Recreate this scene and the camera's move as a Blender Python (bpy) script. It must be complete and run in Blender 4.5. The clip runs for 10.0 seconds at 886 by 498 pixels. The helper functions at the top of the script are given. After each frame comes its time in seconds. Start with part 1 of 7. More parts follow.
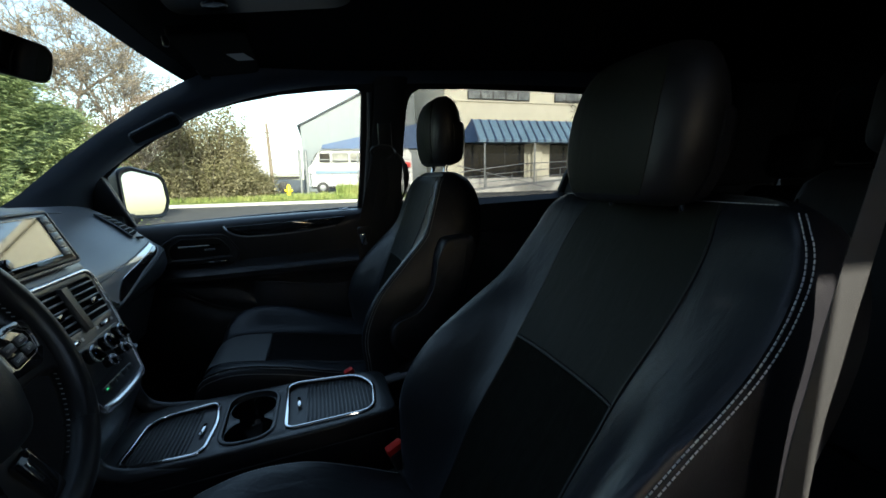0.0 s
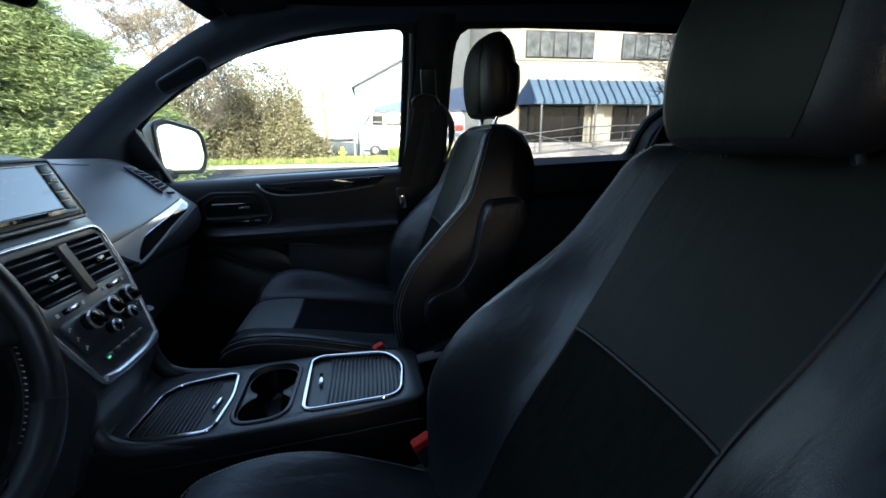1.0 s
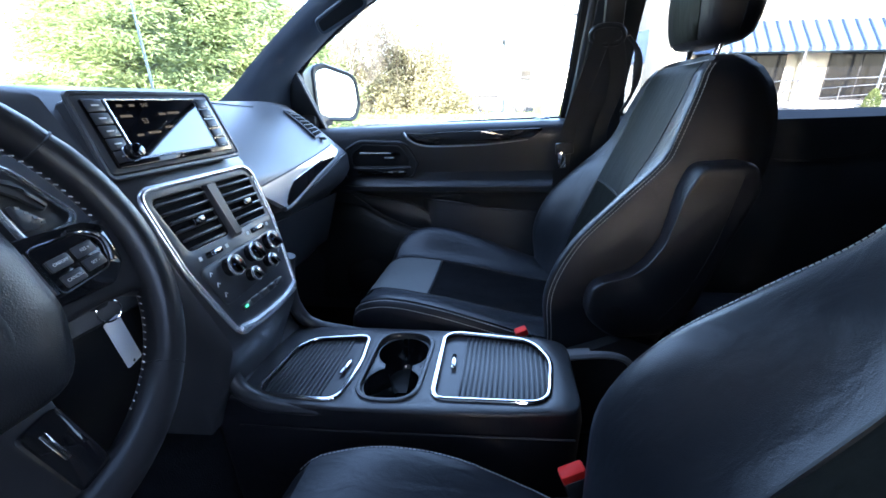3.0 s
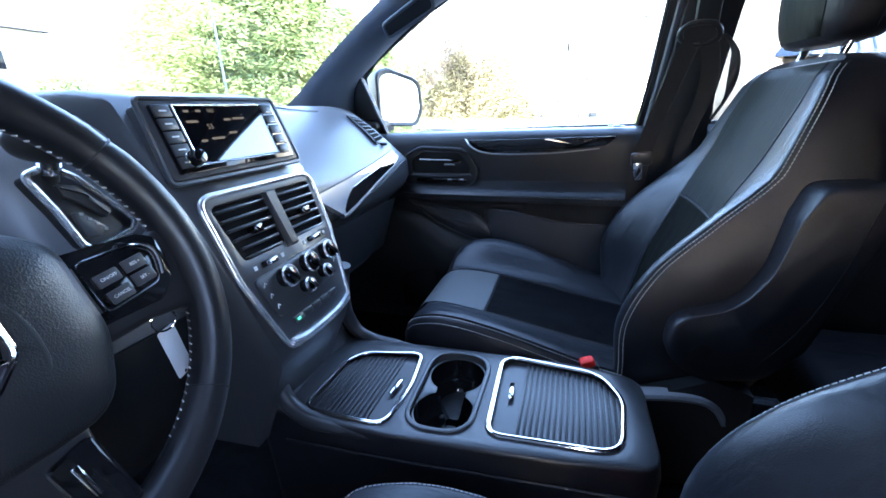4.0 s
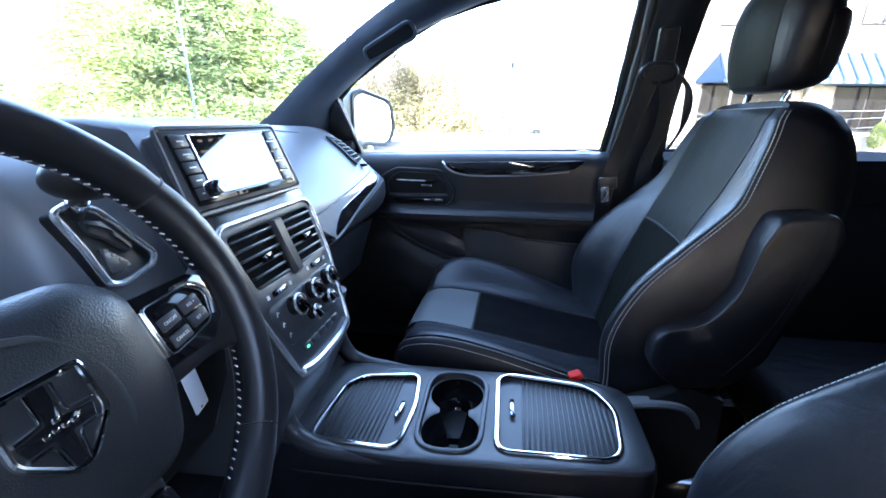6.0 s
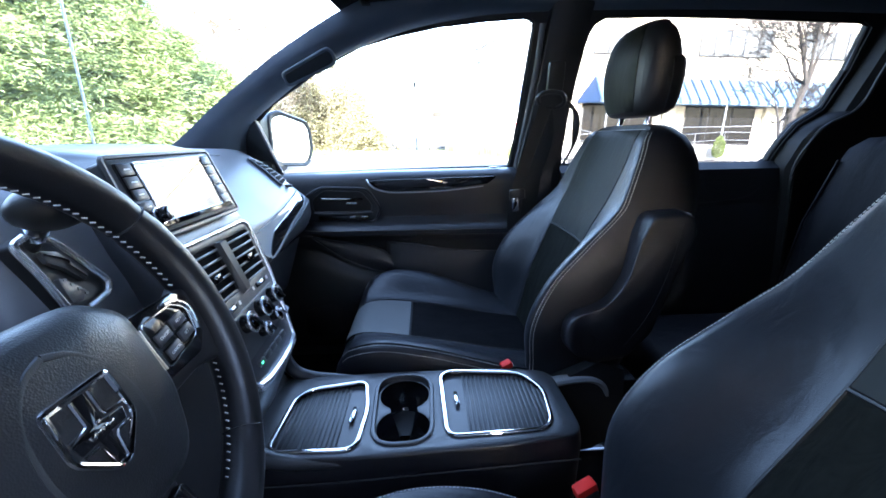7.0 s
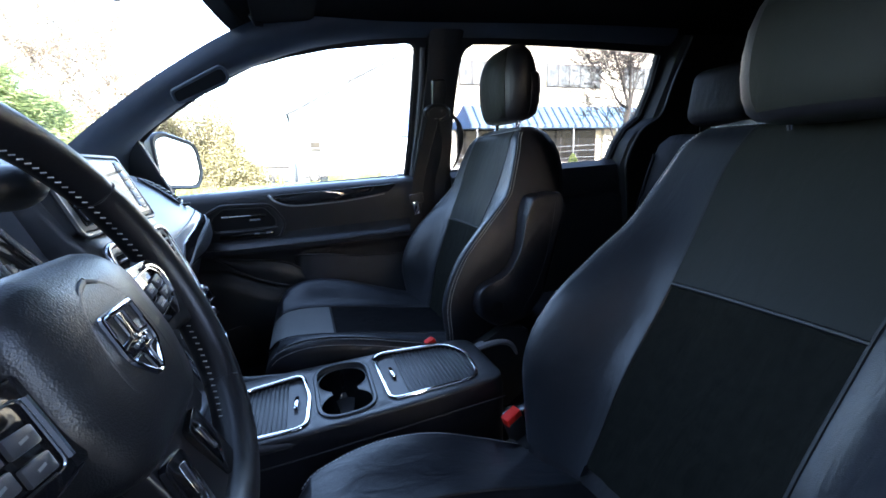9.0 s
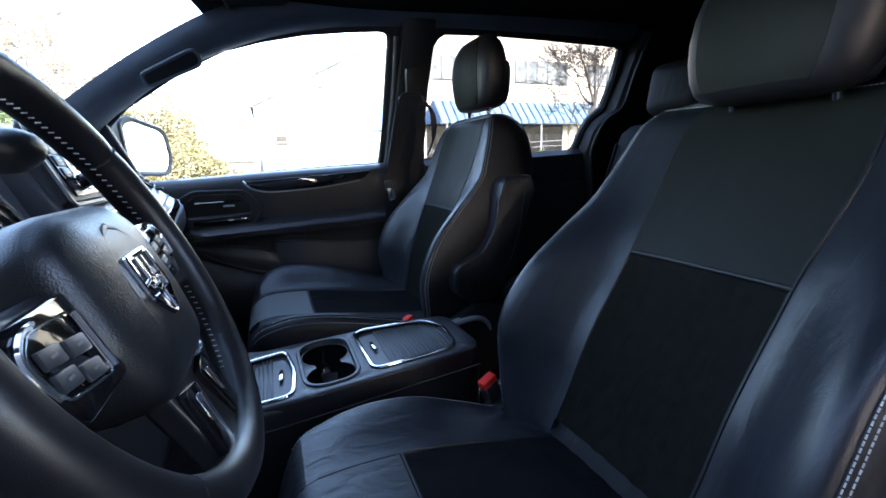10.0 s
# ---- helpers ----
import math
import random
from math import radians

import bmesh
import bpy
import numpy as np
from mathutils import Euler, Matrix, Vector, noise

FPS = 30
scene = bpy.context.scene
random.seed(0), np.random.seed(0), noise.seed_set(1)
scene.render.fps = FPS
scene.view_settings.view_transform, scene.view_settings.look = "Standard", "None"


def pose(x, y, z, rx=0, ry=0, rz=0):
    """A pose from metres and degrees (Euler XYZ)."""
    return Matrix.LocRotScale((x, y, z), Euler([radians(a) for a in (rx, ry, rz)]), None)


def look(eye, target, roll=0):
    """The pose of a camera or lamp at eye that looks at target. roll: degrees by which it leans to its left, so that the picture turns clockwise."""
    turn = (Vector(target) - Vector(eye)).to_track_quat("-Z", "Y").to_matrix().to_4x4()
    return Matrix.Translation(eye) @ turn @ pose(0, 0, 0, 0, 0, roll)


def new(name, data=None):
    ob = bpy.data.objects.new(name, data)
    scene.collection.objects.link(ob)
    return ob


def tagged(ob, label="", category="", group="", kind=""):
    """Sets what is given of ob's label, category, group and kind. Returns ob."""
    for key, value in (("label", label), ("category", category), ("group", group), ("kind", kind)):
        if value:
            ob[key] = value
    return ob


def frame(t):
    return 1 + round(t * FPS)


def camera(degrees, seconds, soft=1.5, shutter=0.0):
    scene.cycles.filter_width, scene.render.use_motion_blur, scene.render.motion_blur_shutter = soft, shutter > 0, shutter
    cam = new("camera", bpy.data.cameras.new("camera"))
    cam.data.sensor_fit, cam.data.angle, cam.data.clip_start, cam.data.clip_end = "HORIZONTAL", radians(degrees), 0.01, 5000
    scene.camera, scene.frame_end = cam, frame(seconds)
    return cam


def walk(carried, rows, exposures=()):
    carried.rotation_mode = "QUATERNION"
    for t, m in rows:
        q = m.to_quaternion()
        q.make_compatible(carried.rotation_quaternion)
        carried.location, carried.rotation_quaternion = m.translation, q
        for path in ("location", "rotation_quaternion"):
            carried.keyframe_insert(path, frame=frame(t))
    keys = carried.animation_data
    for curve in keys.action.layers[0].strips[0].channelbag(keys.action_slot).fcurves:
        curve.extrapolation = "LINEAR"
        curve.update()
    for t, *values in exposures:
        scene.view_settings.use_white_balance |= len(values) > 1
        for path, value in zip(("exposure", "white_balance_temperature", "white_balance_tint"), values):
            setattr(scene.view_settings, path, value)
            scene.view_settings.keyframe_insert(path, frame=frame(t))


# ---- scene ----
cam = camera(93.7, 10.0, soft=1.6)
# the car stands nose down on a slight slope; its parts and the camera are laid out along the car
CAR = pose(0, 0, 0, 0, -2.2, 0)
PATH = [
    (0, (0.273, -0.893, 1.296), (0.828, 0.993, 0.93), -3.2),
    (0.5, (0.304, -0.818, 1.279), (0.72, 1.091, 0.85), -2.5),
    (1, (0.326, -0.754, 1.266), (0.634, 1.154, 0.751), -2.8),
    (1.5, (0.331, -0.708, 1.248), (0.529, 1.202, 0.69), -2.3),
    (2, (0.32, -0.661, 1.246), (0.337, 1.255, 0.671), -2.2),
    (2.5, (0.301, -0.62, 1.237), (0.169, 1.276, 0.613), -2.3),
    (3, (0.284, -0.582, 1.234), (-0.039, 1.275, 0.567), -2.5),
    (4.5, (0.243, -0.52, 1.242), (-0.358, 1.283, 0.619), -2.1),
    (5, (0.223, -0.521, 1.251), (-0.342, 1.299, 0.644), -1.5),
    (5.2, (0.214, -0.525, 1.253), (-0.328, 1.306, 0.658), -1.7),
    (6.3, (0.166, -0.588, 1.278), (-0.054, 1.315, 0.702), -0.3),
    (6.5, (0.159, -0.603, 1.284), (0.024, 1.315, 0.732), -0.4),
    (7, (0.14, -0.643, 1.278), (0.214, 1.286, 0.755), -1.2),
    (7.5, (0.125, -0.672, 1.273), (0.398, 1.254, 0.808), -1.8),
    (8, (0.106, -0.702, 1.261), (0.501, 1.21, 0.828), -3.4),
    (8.5, (0.082, -0.727, 1.243), (0.554, 1.17, 0.82), -3.6),
    (9, (0.065, -0.752, 1.222), (0.654, 1.113, 0.801), -4.1),
    (9.5, (0.043, -0.776, 1.204), (0.689, 1.069, 0.783), -4.7),
    (10, (0.033, -0.794, 1.195), (0.749, 1.018, 0.744), -3.9),
]
EXPOSURE = [(0.0, 2.27, 7200, 4), (0.5, 2.6, 7100, 7), (1.0, 3.1, 6900, 10), (2.0, 4.1, 6550, 15), (3.0, 4.8, 6300, 17), (4.5, 5.24, 6150, 18),
            (5.2, 5.2, 6150, 18), (6.5, 5.1, 6300, 17), (7.5, 4.78, 6400, 18), (8.5, 4.52, 6500, 18), (10.0, 4.4, 6600, 18)]
walk(cam, [(t, CAR @ look(eye, target, roll)) for t, eye, target, roll in PATH], EXPOSURE)

# ---- light ----
world = bpy.data.worlds.new("sky")
scene.world = world
world.use_nodes = True
wn, wl = world.node_tree.nodes, world.node_tree.links
sky = wn.new("ShaderNodeTexSky")
sky.sky_type, sky.sun_disc = "NISHITA", False
SUN_EL, SUN_DIR = 28.0, Vector((-0.08, -0.9968))
sky.sun_elevation, sky.sun_rotation = radians(SUN_EL), math.atan2(SUN_DIR.x, SUN_DIR.y)
wl.new(sky.outputs[0], wn["Background"].inputs[0])
wn["Background"].inputs[1].default_value = 0.15
lamp = bpy.data.lights.new("sun", "SUN")
lamp.energy, lamp.angle, lamp.color = 2.7, radians(0.5), (1.0, 0.97, 0.91)
sun = new("sun", lamp)
flat = math.cos(radians(SUN_EL))
sun.matrix_world = look((0, 0, 30), Vector((0, 0, 30)) - Vector((SUN_DIR.x * flat, SUN_DIR.y * flat, math.sin(radians(SUN_EL)))))

# ---- materials ----
def mat(name, color, rough=0.5, metal=0.0, vary=0.15, scale=8.0, grain=0.0, grain_scale=400.0, spec=0.5, coat=0.0, rough_vary=0.1, emit=None, island=0.0, second=None, sheen=0.0, through_light=0.0, wrinkle=0.0):
    """A surface with stains at one scale and grain in its relief at another."""
    m = bpy.data.materials.new(name)
    m.use_nodes = True
    n, l = m.node_tree.nodes, m.node_tree.links
    b = n["Principled BSDF"]
    b.inputs["Metallic"].default_value = metal
    b.inputs["Specular IOR Level"].default_value = spec
    b.inputs["Coat Weight"].default_value = coat
    b.inputs["Sheen Weight"].default_value = sheen
    tc = n.new("ShaderNodeTexCoord")
    t = n.new("ShaderNodeTexNoise")
    t.inputs["Scale"].default_value, t.inputs["Detail"].default_value = scale, 5
    l.new(tc.outputs["Object"], t.inputs["Vector"])
    r = n.new("ShaderNodeValToRGB")
    r.color_ramp.elements[0].position, r.color_ramp.elements[1].position = 0.3, 0.7
    c2 = second or tuple(c * (1 + vary) for c in color)
    c1 = color if second else tuple(c * (1 - vary) for c in color)
    r.color_ramp.elements[0].color, r.color_ramp.elements[1].color = (*c1, 1), (*c2, 1)
    l.new(t.outputs[0], r.inputs[0])
    src = r.outputs[0]
    if island:
        g, hs, mr = n.new("ShaderNodeNewGeometry"), n.new("ShaderNodeHueSaturation"), n.new("ShaderNodeMapRange")
        mr.inputs[3].default_value, mr.inputs[4].default_value = 1 - island, 1 + island
        l.new(g.outputs["Random Per Island"], mr.inputs[0])
        l.new(mr.outputs[0], hs.inputs["Value"])
        l.new(src, hs.inputs["Color"])
        src = hs.outputs[0]
    l.new(src, b.inputs["Base Color"])
    mr = n.new("ShaderNodeMapRange")
    mr.inputs[3].default_value, mr.inputs[4].default_value = max(0.02, rough - rough_vary), min(1, rough + rough_vary)
    l.new(t.outputs[0], mr.inputs[0])
    l.new(mr.outputs[0], b.inputs["Roughness"])
    if grain:
        v = n.new("ShaderNodeTexVoronoi")
        v.inputs["Scale"].default_value = grain_scale
        l.new(tc.outputs["Object"], v.inputs["Vector"])
        bp = n.new("ShaderNodeBump")
        bp.inputs["Strength"].default_value, bp.inputs["Distance"].default_value = grain, 0.0006
        l.new(v.outputs["Distance"], bp.inputs["Height"])
        l.new(bp.outputs[0], b.inputs["Normal"])
        if wrinkle:
            w, st, wb = n.new("ShaderNodeTexNoise"), n.new("ShaderNodeMapping"), n.new("ShaderNodeBump")
            st.inputs["Scale"].default_value = (1.0, 2.2, 0.8)
            w.inputs["Scale"].default_value, w.inputs["Detail"].default_value, w.inputs["Distortion"].default_value = 16.0, 3, 0.6
            wb.inputs["Strength"].default_value, wb.inputs["Distance"].default_value = wrinkle, 0.006
            l.new(tc.outputs["Object"], st.inputs["Vector"]), l.new(st.outputs[0], w.inputs["Vector"])
            l.new(w.outputs[0], wb.inputs["Height"]), l.new(wb.outputs[0], bp.inputs["Normal"])
    if through_light:
        tl, mx = n.new("ShaderNodeBsdfTranslucent"), n.new("ShaderNodeMixShader")
        mx.inputs[0].default_value = through_light
        l.new(src, tl.inputs[0]), l.new(b.outputs[0], mx.inputs[1]), l.new(tl.outputs[0], mx.inputs[2])
        l.new(mx.outputs[0], n["Material Output"].inputs[0])
    if emit:
        b.inputs["Emission Color"].default_value, b.inputs["Emission Strength"].default_value = (*emit[0], 1), emit[1]
    return m


def pane_mat(name, tint, gloss=1.0):
    """Thin clear glass: light goes straight through, and the surface mirrors more at a slant."""
    m = bpy.data.materials.new(name)
    m.use_nodes = True
    n, l = m.node_tree.nodes, m.node_tree.links
    n.remove(n["Principled BSDF"])
    tr, gl, mx, fr, pw, ad = (n.new("ShaderNode" + k) for k in ("BsdfTransparent", "BsdfGlossy", "MixShader", "LayerWeight", "Math", "Math"))
    tr.inputs[0].default_value, gl.inputs["Roughness"].default_value = (*tint, 1), 0.02
    pw.operation, ad.operation = "POWER", "MULTIPLY_ADD"
    pw.inputs[1].default_value, ad.inputs[1].default_value, ad.inputs[2].default_value = 5.0, 0.8, 0.02
    l.new(fr.outputs["Facing"], pw.inputs[0]), l.new(pw.outputs[0], ad.inputs[0]), l.new(ad.outputs[0], mx.inputs[0]), l.new(tr.outputs[0], mx.inputs[1]), l.new(gl.outputs[0], mx.inputs[2])
    l.new(mx.outputs[0], n["Material Output"].inputs[0])
    return m


M = {
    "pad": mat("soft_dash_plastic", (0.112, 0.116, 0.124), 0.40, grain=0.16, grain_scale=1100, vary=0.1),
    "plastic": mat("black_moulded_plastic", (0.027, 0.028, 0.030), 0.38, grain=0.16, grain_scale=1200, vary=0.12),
    "stack": mat("satin_charcoal_plastic", (0.042, 0.043, 0.047), 0.34, grain=0.08, grain_scale=1500, vary=0.08),
    "piano": mat("piano_black_gloss", (0.006, 0.006, 0.007), 0.06, coat=0.6, rough_vary=0.03, vary=0.1),
    "chrome": mat("bright_chrome", (0.75, 0.76, 0.78), 0.09, metal=1.0, rough_vary=0.04, vary=0.05),
    "satin": mat("satin_silver", (0.74, 0.75, 0.77), 0.24, metal=0.8, rough_vary=0.05, vary=0.06),
    "leather": mat("black_leather", (0.013, 0.015, 0.020), 0.37, grain=0.28, grain_scale=900, vary=0.15, scale=5, wrinkle=0.35, spec=0.5),
    "leather_side": mat("black_leatherette", (0.0115, 0.0113, 0.0150), 0.44, grain=0.28, grain_scale=900, vary=0.15, scale=5, wrinkle=0.35),
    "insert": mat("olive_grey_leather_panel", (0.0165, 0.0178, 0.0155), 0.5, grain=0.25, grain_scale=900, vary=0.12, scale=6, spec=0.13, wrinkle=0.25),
    "suede": mat("black_suede", (0.0085, 0.0085, 0.0095), 0.95, grain=0.5, grain_scale=1500, vary=0.3, scale=18, spec=0.04, sheen=0.0, wrinkle=0.7),
    "rimleather": mat("wheel_leather", (0.010, 0.0095, 0.011), 0.36, grain=0.10, grain_scale=1400, vary=0.12),
    "airbag": mat("grained_airbag_cover", (0.0115, 0.012, 0.0135), 0.36, grain=0.32, grain_scale=750, vary=0.08),
    "thread": mat("pale_thread", (0.48, 0.47, 0.45), 0.8, vary=0.2, scale=200),
    "headliner": mat("black_woven_headliner", (0.006, 0.006, 0.0065), 0.95, grain=0.7, grain_scale=900, vary=0.15, spec=0.1),
    "carpet": mat("black_carpet", (0.012, 0.012, 0.013), 1.0, grain=1.0, grain_scale=500, vary=0.3, scale=30, spec=0.1),
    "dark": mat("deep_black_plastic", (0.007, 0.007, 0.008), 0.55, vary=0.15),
    "webbing": mat("belt_webbing", (0.034, 0.034, 0.036), 0.6, grain=0.5, grain_scale=1600, vary=0.1),
    "red": mat("red_button_plastic", (0.85, 0.03, 0.022), 0.5, vary=0.08, spec=0.2),
    "rubber": mat("black_rubber", (0.012, 0.012, 0.013), 0.6, vary=0.15),
    "greytrim": mat("grey_pillar_plastic", (0.16, 0.165, 0.17), 0.5, grain=0.3, grain_scale=900, vary=0.08),
    "paper": mat("white_tag_card", (0.75, 0.75, 0.76), 0.6, vary=0.06),
    "body": mat("graphite_car_paint", (0.05, 0.054, 0.06), 0.25, coat=0.6, vary=0.03),
    "mark": mat("white_printed_mark", (0.7, 0.7, 0.7), 0.6, vary=0.05),
    "led": mat("green_lamp", (0.02, 0.3, 0.12), 0.4, emit=((0.05, 0.9, 0.4), 0.15)),
    "red_mark": mat("red_printed_mark", (0.6, 0.05, 0.04), 0.5),
    "blue_mark": mat("blue_printed_mark", (0.08, 0.22, 0.6), 0.5),
    "screen": mat("display_glass", (0.004, 0.004, 0.005), 0.04, coat=1.0, rough_vary=0.015, spec=0.8),
    "screen_ui": mat("display_lettering", (0.004, 0.004, 0.005), 0.05, coat=1.0, rough_vary=0.015, spec=0.8, emit=((1.0, 0.9, 0.72), 0.007)),
    "mirror": mat("mirror_silver", (0.58, 0.59, 0.60), 0.02, metal=1.0, rough_vary=0.005, vary=0.01),
    "glass": pane_mat("clear_window_glass", (0.86, 0.89, 0.88)),
    "tint": pane_mat("privacy_glass", (0.52, 0.53, 0.53)),
    "ruched": mat("gathered_olive_suede", (0.0105, 0.0109, 0.0094), 0.9, second=(0.0145, 0.0150, 0.0128), scale=60, grain=0.35, grain_scale=1500, spec=0.03, sheen=0.0, wrinkle=0.8),
    "silverpaint": mat("silver_painted_plastic", (0.72, 0.72, 0.73), 0.22, metal=0.5, rough_vary=0.05, vary=0.05, coat=0.3),
    "darkglass": pane_mat("dark_privacy_glass", (0.14, 0.15, 0.15)),
    # only for the unseen wall added as a light blocker
    "wallpaint": mat("grey_shade_wall", (0.06, 0.06, 0.062), 0.9, vary=0.15, scale=1.0, grain=0.4, grain_scale=60),
    # grey panel leather, made paler for the light falling on it from above
    "lit_front_panel": mat("toplit_grey_leather_panel", (0.120, 0.124, 0.124), 0.42, grain=0.25, grain_scale=900, vary=0.1, scale=6),
    "darkbark": mat("dark_street_tree_bark", (0.035, 0.032, 0.03), 0.9, second=(0.06, 0.055, 0.05), scale=10),
    "deck": mat("soft_console_plastic", (0.040, 0.041, 0.045), 0.36, grain=0.16, grain_scale=1100, vary=0.1),
    "bracket": mat("pale_grey_lever_plastic", (0.32, 0.32, 0.33), 0.45, vary=0.08),
    "rear_leather": mat("deep_black_rear_leather", (0.010, 0.010, 0.013), 0.55, grain=0.28, grain_scale=900, vary=0.15, scale=5, wrinkle=0.35, spec=0.25),
    "door_trim": mat("dark_door_trim_plastic", (0.037, 0.039, 0.044), 0.38, grain=0.16, grain_scale=1200, vary=0.12),
    "bud": mat("pale_buds", (0.20, 0.16, 0.11), 0.8, second=(0.34, 0.29, 0.21), scale=1.0, island=0.3, through_light=0.3),
    "pillar_trim": mat("slate_pillar_plastic", (0.098, 0.118, 0.148), 0.36, grain=0.16, grain_scale=1100, vary=0.1),
    # outdoors
    "asphalt": mat("worn_asphalt", (0.034, 0.034, 0.035), 0.9, second=(0.062, 0.061, 0.058), scale=1.5, grain=0.6, grain_scale=60),
    "grass": mat("rough_grass", (0.07, 0.11, 0.02), 0.9, second=(0.17, 0.19, 0.06), scale=1.2),
    "grassblade": mat("grass_blades", (0.09, 0.15, 0.025), 0.8, second=(0.26, 0.27, 0.09), scale=1.0, island=0.3),
    "needle": mat("conifer_needles", (0.125, 0.175, 0.065), 0.8, second=(0.36, 0.42, 0.20), scale=1.6, island=0.25, through_light=0.45, spec=0.1),
    "brushleaf": mat("dry_brush_leaves", (0.155, 0.145, 0.072), 0.85, second=(0.29, 0.26, 0.17), scale=0.8, island=0.3, through_light=0.35, spec=0.1),
    "bark": mat("grey_brown_bark", (0.13, 0.105, 0.08), 0.9, second=(0.21, 0.175, 0.14), scale=10, grain=0.6, grain_scale=40),
    "cream": mat("cream_stucco", (0.48, 0.455, 0.375), 0.85, vary=0.06, scale=0.8, grain=0.4, grain_scale=80),
    "warehouse": mat("white_metal_siding", (0.135, 0.158, 0.172), 0.5, vary=0.05, scale=0.6),
    "bluepaint": mat("blue_painted_metal", (0.022, 0.062, 0.15), 0.4, vary=0.08, scale=1.0),
    "lightblue": mat("pale_blue_awning_metal", (0.11, 0.185, 0.26), 0.4, vary=0.08, scale=1.0),
    "steel": mat("galvanised_steel", (0.22, 0.23, 0.24), 0.55, metal=0.7, vary=0.12, scale=6),
    "whitepaint": mat("white_vehicle_paint", (0.55, 0.56, 0.57), 0.4, coat=0.1, vary=0.04),
    "storeglass": mat("dark_store_glass", (0.012, 0.013, 0.015), 0.12, rough_vary=0.02, spec=0.16),
    # reflections of sky and trees are put in as pale blotches of colour
    "upperglass": mat("window_glass_painted_reflections", (0.05, 0.055, 0.06), 0.15, rough_vary=0.05, second=(0.20, 0.215, 0.215), scale=1.5),
    "darkframe": mat("dark_bronze_window_frame", (0.03, 0.03, 0.032), 0.5, vary=0.1),
    "awning_rib": mat("dark_blue_awning_rib", (0.014, 0.035, 0.085), 0.45, vary=0.1),
    "yellow": mat("yellow_hydrant_paint", (0.75, 0.55, 0.03), 0.45, vary=0.12, scale=8),
    "concrete": mat("pale_concrete", (0.4, 0.39, 0.37), 0.9, vary=0.12, scale=2.0, grain=0.4, grain_scale=60),
}

# ---- building blocks ----
BASE = {}


def thing(name, label, category, base=(0, 0, 0), group="", kind="", car=True):
    """An Empty at the base of a thing; its parts are laid out in the frame of the car, or of the street."""
    e = new(name)
    e.empty_display_size = 0.05
    e.matrix_world = (CAR if car else Matrix()) @ Matrix.Translation(base)
    BASE[e] = Vector(base)
    return tagged(e, label, category, group, kind)


def part(name, bm, material, parent, label="", angle=38):
    bm.transform(Matrix.Translation(-BASE[parent]))
    bmesh.ops.recalc_face_normals(bm, faces=bm.faces)
    me = bpy.data.meshes.new(name)
    bm.to_mesh(me)
    bm.free()
    me.polygons.foreach_set("use_smooth", [True] * len(me.polygons))
    me.set_sharp_from_angle(angle=radians(angle))
    me.materials.append(material)
    ob = new(name, me)
    ob.parent = parent
    BASE[ob] = BASE[parent]
    if label:
        ob["label"] = label
    if name == "stitching":
        ob["kind"] = "stuff"
    return ob


def pymesh(name, verts, faces, material, parent, label="", smooth=False):
    """A part from arrays, for what has many small faces."""
    me = bpy.data.meshes.new(name)
    v = np.asarray(verts, dtype=float) - np.array(BASE[parent])
    me.from_pydata(v.tolist(), [], [tuple(f) for f in faces])
    if smooth:
        me.polygons.foreach_set("use_smooth", [True] * len(me.polygons))
    me.materials.append(material)
    ob = new(name, me)
    ob.parent = parent
    BASE[ob] = BASE[parent]
    if label:
        ob["label"] = label
    return ob


def interp(table, x):
    """Smooth reading of a table of (x, value)."""
    xs, ys = [p[0] for p in table], [p[1] for p in table]
    if x <= xs[0]:
        return ys[0]
    for i in range(len(xs) - 1):
        if x <= xs[i + 1]:
            h = xs[i + 1] - xs[i]
            s = (x - xs[i]) / h
            d = lambda k: 0.0 if k <= 0 or k >= len(xs) - 1 else (ys[k + 1] - ys[k - 1]) / (xs[k + 1] - xs[k - 1])
            m0 = d(i) if i else (ys[1] - ys[0]) / h
            m1 = d(i + 1) if i + 1 < len(xs) - 1 else (ys[-1] - ys[-2]) / h
            return (2 * s**3 - 3 * s**2 + 1) * ys[i] + (s**3 - 2 * s**2 + s) * h * m0 + (-2 * s**3 + 3 * s**2) * ys[i + 1] + (s**3 - s**2) * h * m1
    return ys[-1]


def loft(rings, closed=True, caps=True, bm=None):
    """Skin over rings of equal length."""
    bm = bm or bmesh.new()
    rows = [[bm.verts.new(p) for p in r] for r in rings]
    n = len(rows[0])
    for a, b in zip(rows, rows[1:]):
        for i in range(n if closed else n - 1):
            j = (i + 1) % n
            bm.faces.new((a[i], a[j], b[j], b[i]))
    if caps and closed:
        bm.faces.new(rows[0])
        bm.faces.new(rows[-1])
    return bm


